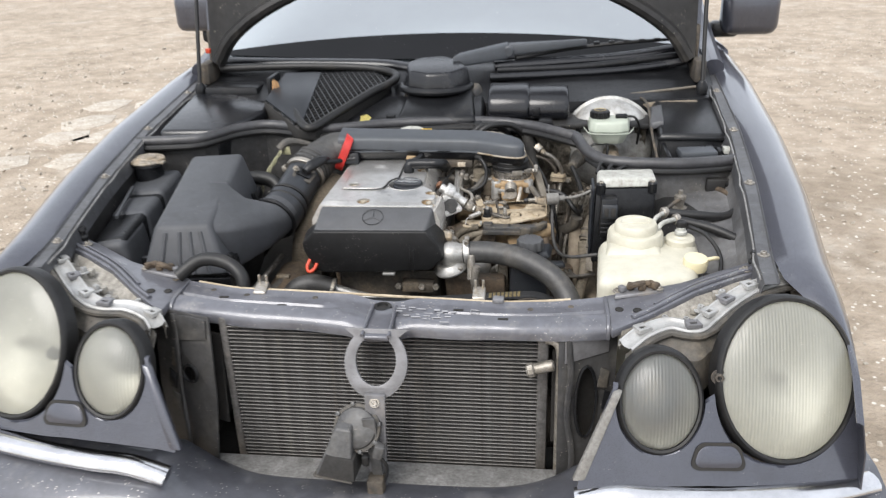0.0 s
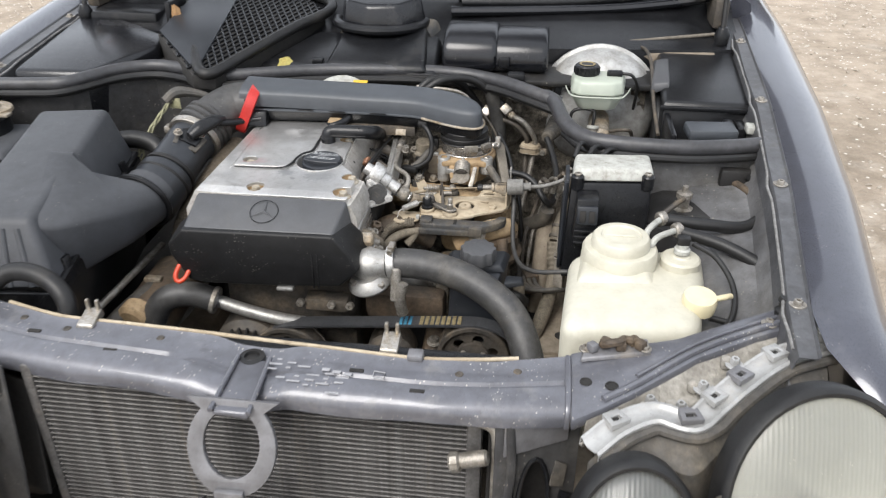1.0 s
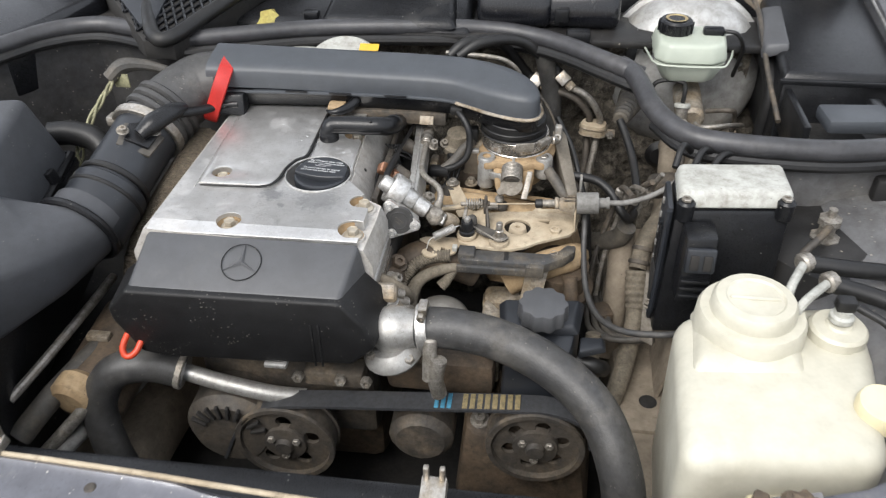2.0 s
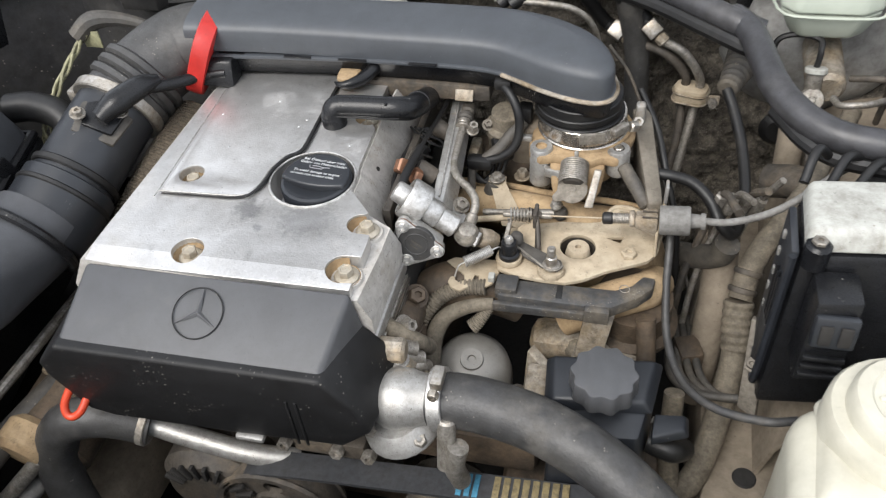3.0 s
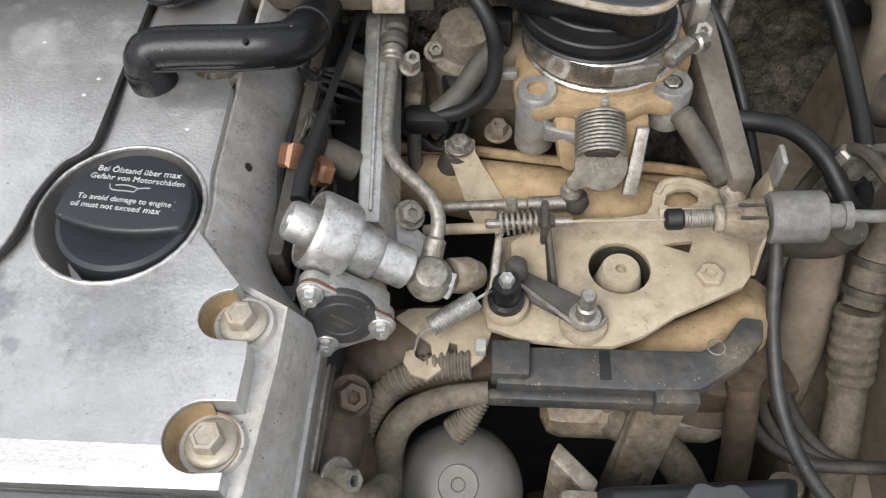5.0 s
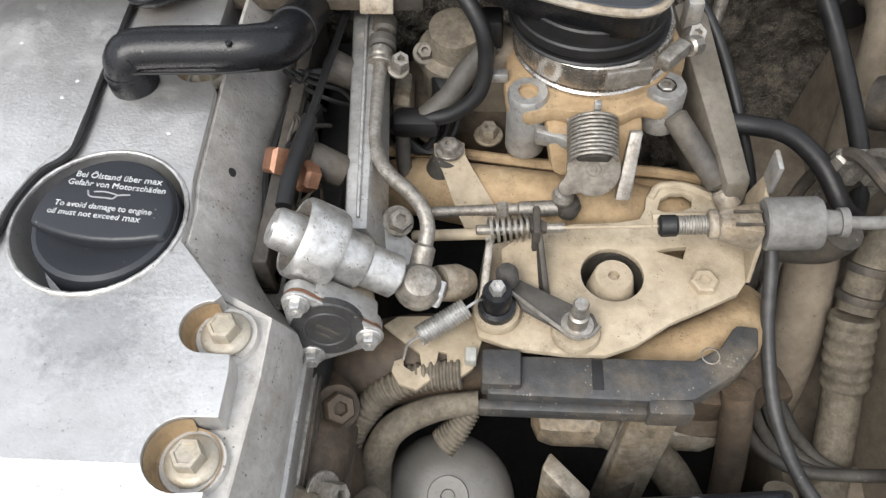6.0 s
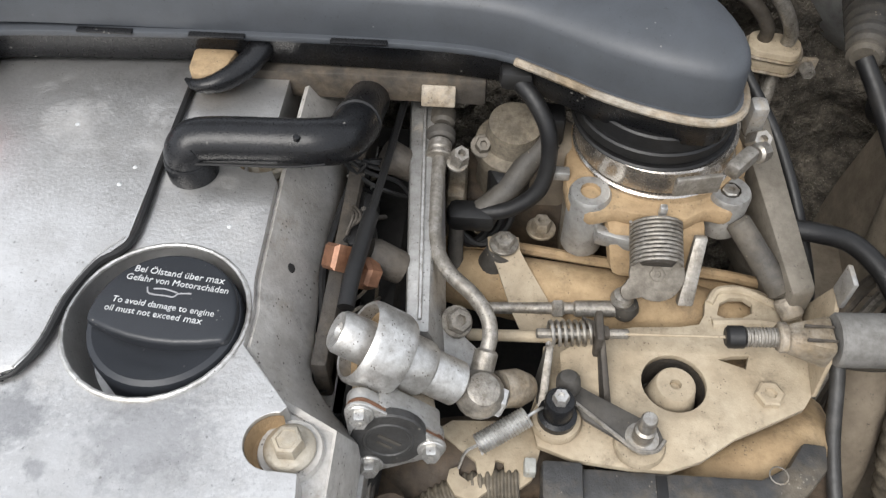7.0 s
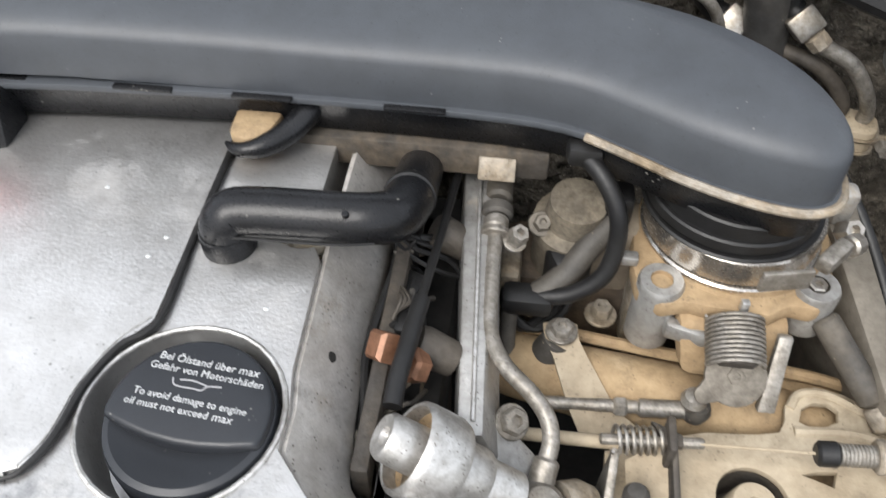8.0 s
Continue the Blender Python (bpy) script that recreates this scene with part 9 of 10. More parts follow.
part("frayed_end", tube([(0.146, 0.432, 0.724), (0.138, 0.424, 0.716), (0.131, 0.419, 0.709)], [0.004, 0.006, 0.0075], 10, 5, 0.6, (0.0022, 0.0012)), CONDUIT, loom)

# pump dome and steering fluid reservoir
dome = thing("pump_dome", (0.13, 0.42, 0.58), "grey dusty domed pump housing", "pump")
part("shell", lathe([(0.038, -0.055), (0.038, -0.012), (0.0355, 0.004), (0.028, 0.014), (0.016, 0.019), (0.011, 0.0195), (0.0105, 0.022), (0.004, 0.022), (0.0035, 0.020), (0, 0.020)], 36, (0.05, -0.25, 1), (0.133, 0.403, 0.668)), DOME, dome)
part("bracket", hexa([(0.178, 0.39, 0.60), (0.20, 0.37, 0.60), (0.205, 0.38, 0.60), (0.183, 0.40, 0.60)], [(0.183, 0.415, 0.690), (0.205, 0.395, 0.685), (0.210, 0.405, 0.685), (0.188, 0.425, 0.690)], 0.002), ALU_DUSTY, dome)
part("bracket", box((0.198, 0.378, 0.655), (0.022, 0.035, 0.09), 0.004), ALU_DUSTY, dome)
part("tube_end", rod((0.176, 0.39, 0.655), (0.19, 0.372, 0.672), 0.010), STEEL_DULL, dome)

steering = thing("steering_reservoir", (0.255, 0.36, 0.58), "black steering fluid reservoir with scalloped cap", "reservoir")
part("tank", hexa([(0.212, 0.305, 0.60), (0.295, 0.312, 0.60), (0.300, 0.395, 0.60), (0.212, 0.388, 0.60)], [(0.216, 0.318, 0.706), (0.288, 0.326, 0.706), (0.302, 0.398, 0.712), (0.205, 0.388, 0.712)], 0.005), CAPBLACK, steering)
part("tank_rim", hexa([(0.207, 0.34, 0.708), (0.298, 0.350, 0.708), (0.306, 0.402, 0.712), (0.203, 0.392, 0.712)], [(0.216, 0.345, 0.720), (0.290, 0.354, 0.720), (0.296, 0.396, 0.723), (0.212, 0.388, 0.723)], 0.003), CAPBLACK, steering)
scallop = [((0.0272 + 0.0015 * math.cos(10 * a)) * math.cos(a), (0.0272 + 0.0015 * math.cos(10 * a)) * math.sin(a)) for a in [2 * math.pi * k / 80 for k in range(80)]]
part("cap", moved(hexa([(x, y, 0) for x, y in scallop], [(x * 0.97, y * 0.97, 0.022) for x, y in scallop], 0.0015), Matrix.Translation((0.2550, 0.358, 0.726))), GREYCOVER, steering, "scalloped black screw cap")
part("outlet", tube([(0.298, 0.35, 0.67), (0.318, 0.345, 0.668), (0.33, 0.36, 0.65)], 0.010), RUBBER, steering)
part("lug", hexa([(0.298, 0.332, 0.69), (0.330, 0.345, 0.69), (0.330, 0.365, 0.69), (0.30, 0.36, 0.69)], [(0.298, 0.334, 0.70), (0.325, 0.347, 0.698), (0.325, 0.362, 0.698), (0.30, 0.358, 0.70)], 0.002), CAPBLACK, steering)

# fuel rail, regulator, pipes
rail = thing("fuel_rail", (0.085, 0.57, 0.76), "speckled cast fuel rail with return pipe", "fuel rail")
part("bar", hexa([(0.066, 0.66, 0.778), (0.088, 0.66, 0.778), (0.1015, 0.494, 0.768), (0.080, 0.494, 0.768)], [(0.068, 0.66, 0.8045), (0.083, 0.66, 0.8045), (0.0925, 0.494, 0.794), (0.081, 0.494, 0.794)], 0.0025), ALU_RAW, rail)
part("edge_line", tube([(0.0765, 0.66, 0.8058), (0.0875, 0.50, 0.7955)], 0.0011, 6, 2), SILVER, rail)
part("foot", hexa([(0.088, 0.520, 0.768), (0.118, 0.505, 0.757), (0.112, 0.488, 0.757), (0.085, 0.492, 0.766)], [(0.090, 0.520, 0.783), (0.117, 0.505, 0.763), (0.112, 0.489, 0.763), (0.087, 0.493, 0.781)], 0.002), ALU_RAW, rail)
bolt(rail, (0.1045, 0.5135, 0.7745), 0.0068, 0.006, (0.4, -0.35, 0.85), STEEL_DULL, washer=0.0085)
for y in (0.53, 0.60):
    part("injector_socket", lathe([(0, 0), (0.0085, 0), (0.0095, 0.004), (0.0085, 0.02), (0, 0.02)], 16, (0.8, 0, -0.5), (0.058, y + 0.004, 0.800)), DARKMETAL, rail)
part("copper_plug", lathe([(0, 0), (0.0085, 0), (0.0092, 0.001), (0.0092, 0.010), (0.007, 0.012), (0, 0.012)], 4, (-0.75, -0.25, 0.55), (0.0505, 0.527, 0.803)), COPPER, rail, "square copper-coloured plug")
part("copper_nut", lathe([(0, 0), (0.0082, 0), (0.0085, 0.006), (0.007, 0.008), (0, 0.008)], 6, (-0.7, -0.3, 0.6), (0.0620, 0.5235, 0.7965)), COPPER, rail, "copper hexagon nut")
part("return_pipe", tube([(0.0885, 0.615, 0.800), (0.0888, 0.60, 0.799), (0.0895, 0.57, 0.7965), (0.091, 0.548, 0.7945), (0.099, 0.531, 0.7935), (0.112, 0.518, 0.7925), (0.1195, 0.508, 0.7900), (0.1215, 0.499, 0.7855), (0.1195, 0.490, 0.780)], 0.0039, 14), STEEL_DULL, rail, "bent grey fuel pipe")
part("pipe_socket", rod((0.1205, 0.4935, 0.7825), (0.1175, 0.480, 0.775), 0.0058, 14), STEEL_DULL, rail)
for y, r, l in ((0.628, 0.0072, 0.012), (0.615, 0.0082, 0.008), (0.606, 0.0066, 0.008)):
    part("pipe_union", rod((0.0885, y, 0.8005), (0.0885, y + l, 0.8015), r, 16), RUBBER_DUSTY if r > 0.007 else STEEL_DULL, rail)
part("union_collar", rod((0.0885, 0.603, 0.799), (0.0885, 0.6065, 0.7995), 0.0078, 16), STEEL_DULL, rail)
bolt(rail, (0.0985, 0.604, 0.797), 0.0052, 0.011, (0.25, -0.3, 0.9), STEEL_DULL, washer=0.0065)
part("clip_plate", box((0.0865, 0.628, 0.8225), (0.019, 0.003, 0.012), 0.001, Matrix.Rotation(radians(-35), 4, "X")), ALU_DUSTY, rail, "dusty clip plate under the duct")

reg = thing("pressure_regulator", (0.085, 0.477, 0.77), "silver speckled fuel pressure regulator", "regulator")
ra, rb = Vector((0.0545, 0.4765, 0.8185)), Vector((0.1165, 0.4740, 0.7755))
ax = (rb - ra).normalized()
part("nose", lathe([(0, 0.002), (0.0035, 0.002), (0.004, 0.0), (0.0085, -0.001), (0.0098, 0.001), (0.0102, 0.010), (0.0103, 0.026)], 30, ax, ra), SILVER, reg)
part("cup", lathe([(0.0100, 0.0095), (0.0168, 0.0095), (0.0172, 0.0006), (0.0180, 0.0), (0.0194, 0.0016), (0.0197, 0.004), (0.0197, 0.0175), (0.0185, 0.0205), (0.012, 0.022)], 40, ax, ra + ax * 0.010), SILVER, reg)
part("cup_dust", lathe([(0.0100, 0.0), (0.012, 0.0012), (0.015, 0.0012), (0.0169, -0.0012)], 30, ax, ra + ax * 0.0178), TAN, reg)
part("neck", lathe([(0.0132, 0.0), (0.0132, 0.014), (0.0122, 0.0155), (0.0108, 0.016), (0.0108, 0.033), (0.009, 0.0345), (0, 0.0345)], 30, ax, ra + ax * 0.0305), SILVER, reg)
part("elbow", lathe([(0, -0.0115), (0.008, -0.009), (0.0118, -0.002), (0.0118, 0.003), (0.008, 0.009), (0, 0.0115)], 20, (0.2, -0.2, 1), rb + Vector((0.0015, -0.001, 0.0))), STEEL_DULL, reg)
part("nut", lathe([(0, 0), (0.0072, 0), (0.0078, 0.001), (0.0078, 0.009), (0.0065, 0.010), (0, 0.010)], 6, (0.8, -0.15, -0.3), (0.1205, 0.4735, 0.7735)), SILVER, reg, "bright hexagon nut")
part("rear_union", lathe([(0, 0), (0.0092, 0), (0.0098, 0.012), (0.007, 0.02), (0, 0.02)], 18, (0.6, 0.3, -0.4), (0.127, 0.482, 0.765)), ALU_DUSTY, reg)

valve_ = thing("air_valve", (0.08, 0.445, 0.77), "black round valve cap on a three-bolt flange", "valve")
nrm = Vector((0.10, -0.95, 0.22))
fm = frame_at((0.0785, 0.4455, 0.7860), nrm, (0.77, 0.1, -0.64))
tri3 = []
for a, r in ((160, 0.0214), (19, 0.0198), (279, 0.0186)):
    cx3, cy3 = r * math.cos(radians(a)), r * math.sin(radians(a))
    tri3 += circle(cx3, cy3, 0.0062, 7, a - 65, 130)
order = sorted(tri3, key=lambda p: math.atan2(p[1], p[0]))
part("flange", moved(prism(order, -0.006, 0.000, 0.001), fm), ALU_RAW, valve_, "three-cornered steel flange")
part("gasket", moved(prism(order, 0.000, 0.0025, 0.0004), fm), COPPER, valve_, "rust-brown gasket")
part("upper_flange", moved(prism([(x * 1.03, y * 1.03) for x, y in order], 0.0025, 0.0042, 0.0006), fm), SILVER, valve_)
part("cap", moved(lathe([(0, 0.0046), (0.0095, 0.0046), (0.010, 0.0052), (0.011, 0.0052), (0.0115, 0.0046), (0.0165, 0.0046), (0.0172, 0.0038), (0.0172, 0.0)], 32), fm), HOSE, valve_, "black moulded cap")
part("cap_mark", moved(box((0, 0.001, 0.0048), (0.012, 0.0018, 0.0006), 0), fm), RUBBER_DUSTY, valve_)
part("cap_mark", moved(box((0, -0.003, 0.0048), (0.008, 0.0014, 0.0006), 0), fm), RUBBER_DUSTY, valve_)
for a, r in ((160, 0.0214), (19, 0.0198), (279, 0.0186)):
    p = fm @ Vector((r * math.cos(radians(a)), r * math.sin(radians(a)), 0.0045))
    bolt(valve_, p, 0.0042, 0.0055, nrm, SILVER, washer=0.0062)
part("body", moved(hexa([(x * 0.8, y * 0.8, -0.028) for x, y in order], [(x * 0.92, y * 0.92, -0.006) for x, y in order], 0.002), fm), ALU_DUSTY, valve_)
part("top_ear", moved(box((0.002, 0.011, -0.006), (0.034, 0.007, 0.014), 0.002), fm), ALU_RAW, valve_)

# vacuum line and small looms between cover and rail
vac = thing("vacuum_line", (0.06, 0.57, 0.78), "thin black vacuum line", "line")
part("line", tube([(0.0685, 0.665, 0.806), (0.0665, 0.645, 0.8065), (0.0625, 0.59, 0.8105), (0.0585, 0.545, 0.8125)], 0.0022, 10), RUBBER, vac)
part("sleeve", tube([(0.0590, 0.549, 0.8125), (0.0570, 0.528, 0.813), (0.0550, 0.508, 0.8125), (0.0545, 0.494, 0.8105)], 0.0042, 12), RUBBER, vac, "thicker rubber sleeve")
wires = thing("injector_wires", (0.045, 0.56, 0.74), "dirty injector wires and plugs", "wires")
for k in range(5):
    a = 0.004 * k
    part("wire", tube([(0.035 + a, 0.598, 0.800), (0.048 + a, 0.588 + a, 0.796), (0.062 + a, 0.585 + a * 2, 0.790), (0.075, 0.59, 0.78)], 0.0013, 6), RUBBER, wires)
part("wire", tube([(0.040, 0.50, 0.785), (0.036, 0.53, 0.792), (0.040, 0.57, 0.795), (0.045, 0.62, 0.79)], 0.0022, 8), RUBBER, wires)
part("wire", tube([(0.043, 0.47, 0.772), (0.038, 0.50, 0.780), (0.041, 0.54, 0.785)], 0.0035, 8), RUBBER, wires)
part("plug", box((0.043, 0.478, 0.778), (0.010, 0.014, 0.014), 0.002), PLASTIC, wires)
part("plug_pin", rod((0.0415, 0.486, 0.783), (0.0405, 0.494, 0.788), 0.0032, 10), STEEL_DULL, wires)
part("plug", box((0.047, 0.456, 0.765), (0.014, 0.010, 0.012), 0.0015), PLASTIC, wires)
part("plug_lock", box((0.048, 0.4505, 0.7705), (0.012, 0.0014, 0.0014), 0), SILVER, wires)
for k in range(3):
    part("frayed_wire", tube([(0.046, 0.545 + 0.002 * k, 0.800), (0.049 + 0.002 * k, 0.552, 0.806), (0.047, 0.560 + 0.002 * k, 0.801), (0.051, 0.556, 0.797)], 0.0009, 6), DARKMETAL, wires)
part("plug", box((0.0535, 0.547, 0.792), (0.014, 0.016, 0.016), 0.003), RUBBER, wires)
# Solid dark box added to put the gap's shade into colour
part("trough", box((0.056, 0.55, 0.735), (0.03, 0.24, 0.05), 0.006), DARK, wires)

hanger = thing("sensor_cable", (0.17, 0.62, 0.76), "black cable looping from the duct to the throttle", "cable")
part("loop", tube([(0.128, 0.622, 0.842), (0.137, 0.612, 0.838), (0.1455, 0.603, 0.826), (0.148, 0.598, 0.808), (0.144, 0.592, 0.790), (0.130, 0.589, 0.777), (0.112, 0.590, 0.770)], 0.0046, 12), RUBBER, hanger)
part("boot", box((0.128, 0.6235, 0.843), (0.018, 0.014, 0.012), 0.004), RUBBER, hanger)
part("taped_arm", tube([(0.150, 0.622, 0.800), (0.138, 0.612, 0.79), (0.126, 0.600, 0.778), (0.108, 0.590, 0.766)], 0.0068, 12), RUBBER_DUSTY, hanger, "dusty taped cable")
part("junction", box((0.108, 0.590, 0.768), (0.028, 0.016, 0.014), 0.005), RUBBER, hanger)
part("drop", tube([(0.100, 0.590, 0.766), (0.100, 0.580, 0.74), (0.106, 0.570, 0.728), (0.120, 0.575, 0.735), (0.130, 0.585, 0.752)], 0.0045), RUBBER_DUSTY, hanger)
part("plug", box((0.150, 0.628, 0.806), (0.014, 0.016, 0.020), 0.003), RUBBER, hanger)
part("metal_tab", box((0.1545, 0.600, 0.796), (0.012, 0.006, 0.006), 0.001), ALU_RAW, hanger)

# pipes and hoses right of the throttle
acpipe = thing("refrigerant_pipe", (0.36, 0.42, 0.50), "dusty grey crimped refrigerant hose", "hose")
part("hose", tube([(0.380, 0.506, 0.640), (0.379, 0.485, 0.618), (0.372, 0.452, 0.600), (0.362, 0.415, 0.585), (0.350, 0.385, 0.570), (0.336, 0.368, 0.562), (0.326, 0.378, 0.570), (0.322, 0.400, 0.605), (0.321, 0.420, 0.650)], [0.0122, 0.0125, 0.0128, 0.0128, 0.0125, 0.0118, 0.0105, 0.0098, 0.0095], 18), CONDUIT, acpipe)
part("crimp", tube([(0.3785, 0.527, 0.6705), (0.379, 0.513, 0.651), (0.3812, 0.499, 0.629)], 0.0138, 24, 6, 1.0, (0.0085, 0.0012)), CONDUIT, acpipe, "crimped metal sleeve")
part("metal_end", tube([(0.480, 0.72, 0.772), (0.455, 0.66, 0.768), (0.428, 0.606, 0.752), (0.408, 0.578, 0.732), (0.392, 0.560, 0.709), (0.384, 0.546, 0.690), (0.379, 0.528, 0.672)], [0.0095, 0.0095, 0.0098, 0.0108, 0.0122, 0.0122, 0.0118]), CONDUIT, acpipe, "bent dusty metal end")
for at_ in ((0.3845, 0.5475, 0.6915), (0.3805, 0.5345, 0.6785)):
    part("end_ring", lathe([(0.0115, -0.003), (0.0140, -0.0025), (0.0145, 0.0), (0.0140, 0.0025), (0.0115, 0.003)], 24, (0.16, 0.62, 0.75), at_), DARKMETAL, acpipe)
for k in range(4):
    part("thin_pipe", tube([(0.315 + 0.008 * k, 0.56, 0.60), (0.318 + 0.008 * k, 0.52, 0.61), (0.32 + 0.01 * k, 0.47, 0.615), (0.345 + 0.008 * k, 0.445, 0.62), (0.40, 0.44, 0.63)], 0.004), RUBBER_DUSTY, acpipe)
dip = thing("black_cable", (0.33, 0.42, 0.66), "thin black cable sagging across the bay", "cable")
part("cable", tube([(0.298, 0.535, 0.765), (0.302, 0.515, 0.752), (0.303, 0.48, 0.722), (0.308, 0.44, 0.700), (0.322, 0.40, 0.695), (0.348, 0.37, 0.703), (0.385, 0.355, 0.715), (0.41, 0.36, 0.715)], 0.0038, 12), HOSE, dip)
vhose = thing("vacuum_hose", (0.32, 0.58, 0.70), "black rubber vacuum hose curving to the bulkhead", "hose")
part("hose", tube([(0.283, 0.590, 0.772), (0.300, 0.588, 0.772), (0.320, 0.585, 0.768), (0.338, 0.572, 0.758), (0.350, 0.553, 0.745), (0.364, 0.560, 0.730), (0.3745, 0.600, 0.735), (0.372, 0.660, 0.752), (0.362, 0.700, 0.772), (0.3520, 0.724, 0.787)], 0.0058, 14), RUBBER, vhose)
part("bellows", tube([(0.3520, 0.724, 0.787), (0.360, 0.748, 0.789), (0.374, 0.792, 0.792)], [0.0088, 0.0140, 0.0190], 20, 6, 1.0, (0.008, 0.0024)), RUBBER_DUSTY, vhose, "ribbed rubber grommet")
part("grommet", lathe([(0, 0), (0.02, 0), (0.022, 0.006), (0.014, 0.014), (0, 0.014)], 20, (0, -1, 0.1), (0.425, 0.79, 0.70)), RUBBER, vhose)
part("back_hose", tube([(0.236, 0.80, 0.86), (0.250, 0.806, 0.80), (0.256, 0.803, 0.76), (0.260, 0.79, 0.66)], 0.0145, 14), HOSE, vhose, "thick hose against the bulkhead")
part("back_loop", tube([(0.31, 0.60, 0.66), (0.335, 0.575, 0.68), (0.355, 0.56, 0.70), (0.36, 0.555, 0.72)], 0.013), RUBBER_DUSTY, vhose)

fuel = thing("fuel_lines", (0.29, 0.77, 0.70), "pair of fuel lines with metal couplings", "fuel line")
HOLD = Vector((0.321, 0.792, 0.742))
for k, (q0, q1) in enumerate((((0.222, 0.815, 0.806), (0.240, 0.808, 0.796)), ((0.262, 0.800, 0.820), (0.278, 0.794, 0.806)))):
    q0, q1 = Vector(q0), Vector(q1)
    d = (q1 - q0).normalized()
    part("rubber_line", tube([(0.105 + 0.012 * k, 0.735, 0.868), (0.130 + 0.02 * k, 0.752, 0.884), (0.175 + 0.03 * k, 0.790 - 0.006 * k, 0.868 + 0.006 * k), q0 - d * 0.012, q0 + d * 0.004], 0.0078), RUBBER, fuel)
    part("coupling", moved(box((0, 0, 0.009), (0.019, 0.017, 0.018), 0.002), frame_at(q0, d, X)), STEEL, fuel, "square metal coupling")
    part("coupling_end", rod(q1 - d * 0.003, q1 + d * 0.009, 0.0075, 8), ALU_DUSTY, fuel)
    side = Vector((0.007 if k else -0.009, -0.002 if k else 0.002, 0.0))
    part("metal_line", tube([q1 + d * 0.006, q1.lerp(HOLD, 0.45) + Vector((0.010, -0.004, 0.012)), HOLD + side + Vector((0, 0, 0.016)), HOLD + side + Vector((0, 0.002, -0.01)), HOLD + side * 0.6 + Vector((-0.004, -0.02, -0.06)), HOLD + side * 0.6 + Vector((-0.018, -0.06, -0.14))], 0.0052), STEEL_DULL if k else DARKMETAL, fuel)
pad = rrect(0.038, 0.027, 0.010)
hm = Matrix.Translation(HOLD) @ Matrix.Rotation(radians(-14), 4, "Z")
part("holder", moved(prism(pad, -0.016, 0.004, 0.002), hm), PLATE, fuel, "pale plastic line holder")
wrap = [(x * 1.06, y * 1.06, 0) for x, y in rrect(0.038, 0.027, 0.010)]
for dz in (-0.013, -0.002):
    part("clamp_band", moved(tube([(x, y, dz) for x, y, _ in wrap + wrap[:1]], 0.0014, 6, 1), hm), ALU_DUSTY, fuel)
part("clamp_ear", box(HOLD + Vector((0.025, -0.006, -0.010)), (0.016, 0.004, 0.013), 0.0015), ALU_DUSTY, fuel)
bolt(fuel, HOLD + Vector((0.025, -0.009, -0.010)), 0.0055, 0.009, (0, -1, 0.1), STEEL_DULL)
part("thin_cable", tube([(0.225, 0.715, 0.838), (0.255, 0.70, 0.80), (0.300, 0.62, 0.72), (0.335, 0.56, 0.64)], 0.0020), DARKMETAL, fuel)
part("steel_pipe", tube([(0.10, 0.735, 0.874), (0.165, 0.740, 0.868), (0.190, 0.745, 0.858), (0.205, 0.752, 0.838), (0.215, 0.765, 0.80)], 0.0034), STEEL_DULL, fuel, "thin bent steel pipe")
lone("bulkhead_canister", join(lathe([(0, 0), (0.05, 0), (0.052, 0.006), (0.052, 0.07), (0.046, 0.076), (0, 0.076)], 28, (0, -0.4, 1), (-0.05, 0.757, 0.790)), box((-0.09, 0.747, 0.853), (0.10, 0.05, 0.016), 0.006)), PALE, "pale dusty canister behind the duct", "canister")
lone("warning_sticker", box((-0.012, 0.744, 0.873), (0.028, 0.014, 0.002), 0.0005, Matrix.Rotation(radians(20), 4, "X")), YELLOW, "yellow warning sticker on the canister", "sticker")
green = thing("cut_wires", (-0.42, 0.62, 0.72), "bundle of pale green wires taped at the top", "wires")
for k in range(3):
    run_ = smoothed([(-0.352, 0.662, 0.860), (-0.368, 0.640, 0.838), (-0.390, 0.605, 0.80), (-0.402, 0.580, 0.76), (-0.405, 0.575, 0.70)], 6)
    part("wire", tube([p + Vector((0.0045 * math.cos(0.75 * n_ + 2.1 * k) * (0.5 + n_ / 24), 0.004 * math.sin(0.75 * n_ + 2.1 * k), 0.0)) for n_, p in enumerate(run_)], 0.0019, 7, 2), WIRE, green)
part("tape", tube([(-0.368, 0.652, 0.850), (-0.350, 0.665, 0.864), (-0.320, 0.675, 0.862), (-0.28, 0.68, 0.85)], [0.010, 0.011, 0.008, 0.006], 10), RUBBER_DUSTY, green)
part("flag", box((-0.352, 0.656, 0.846), (0.022, 0.002, 0.02), 0.0005), WIRE, green)
side_hose = thing("black_hose", (-0.40, 0.57, 0.66), "short black hose behind the filter box", "hose")
part("hose", tube([(-0.43, 0.575, 0.80), (-0.40, 0.582, 0.80), (-0.36, 0.575, 0.79), (-0.335, 0.55, 0.75)], 0.017, 14), RUBBER, side_hose)
starter = thing("left_casting", (-0.30, 0.34, 0.46), "dusty brown casting low beside the engine", "casting")
part("body", rod((-0.285, 0.27, 0.60), (-0.275, 0.42, 0.62), 0.045, 22, 0.01), BROWN, starter)
part("cap", rod((-0.29, 0.255, 0.625), (-0.285, 0.29, 0.63), 0.028, 18), TAN, starter)
part("link_rod", rod((-0.33, 0.22, 0.56), (-0.27, 0.26, 0.62), 0.008), STEEL_DULL, starter)
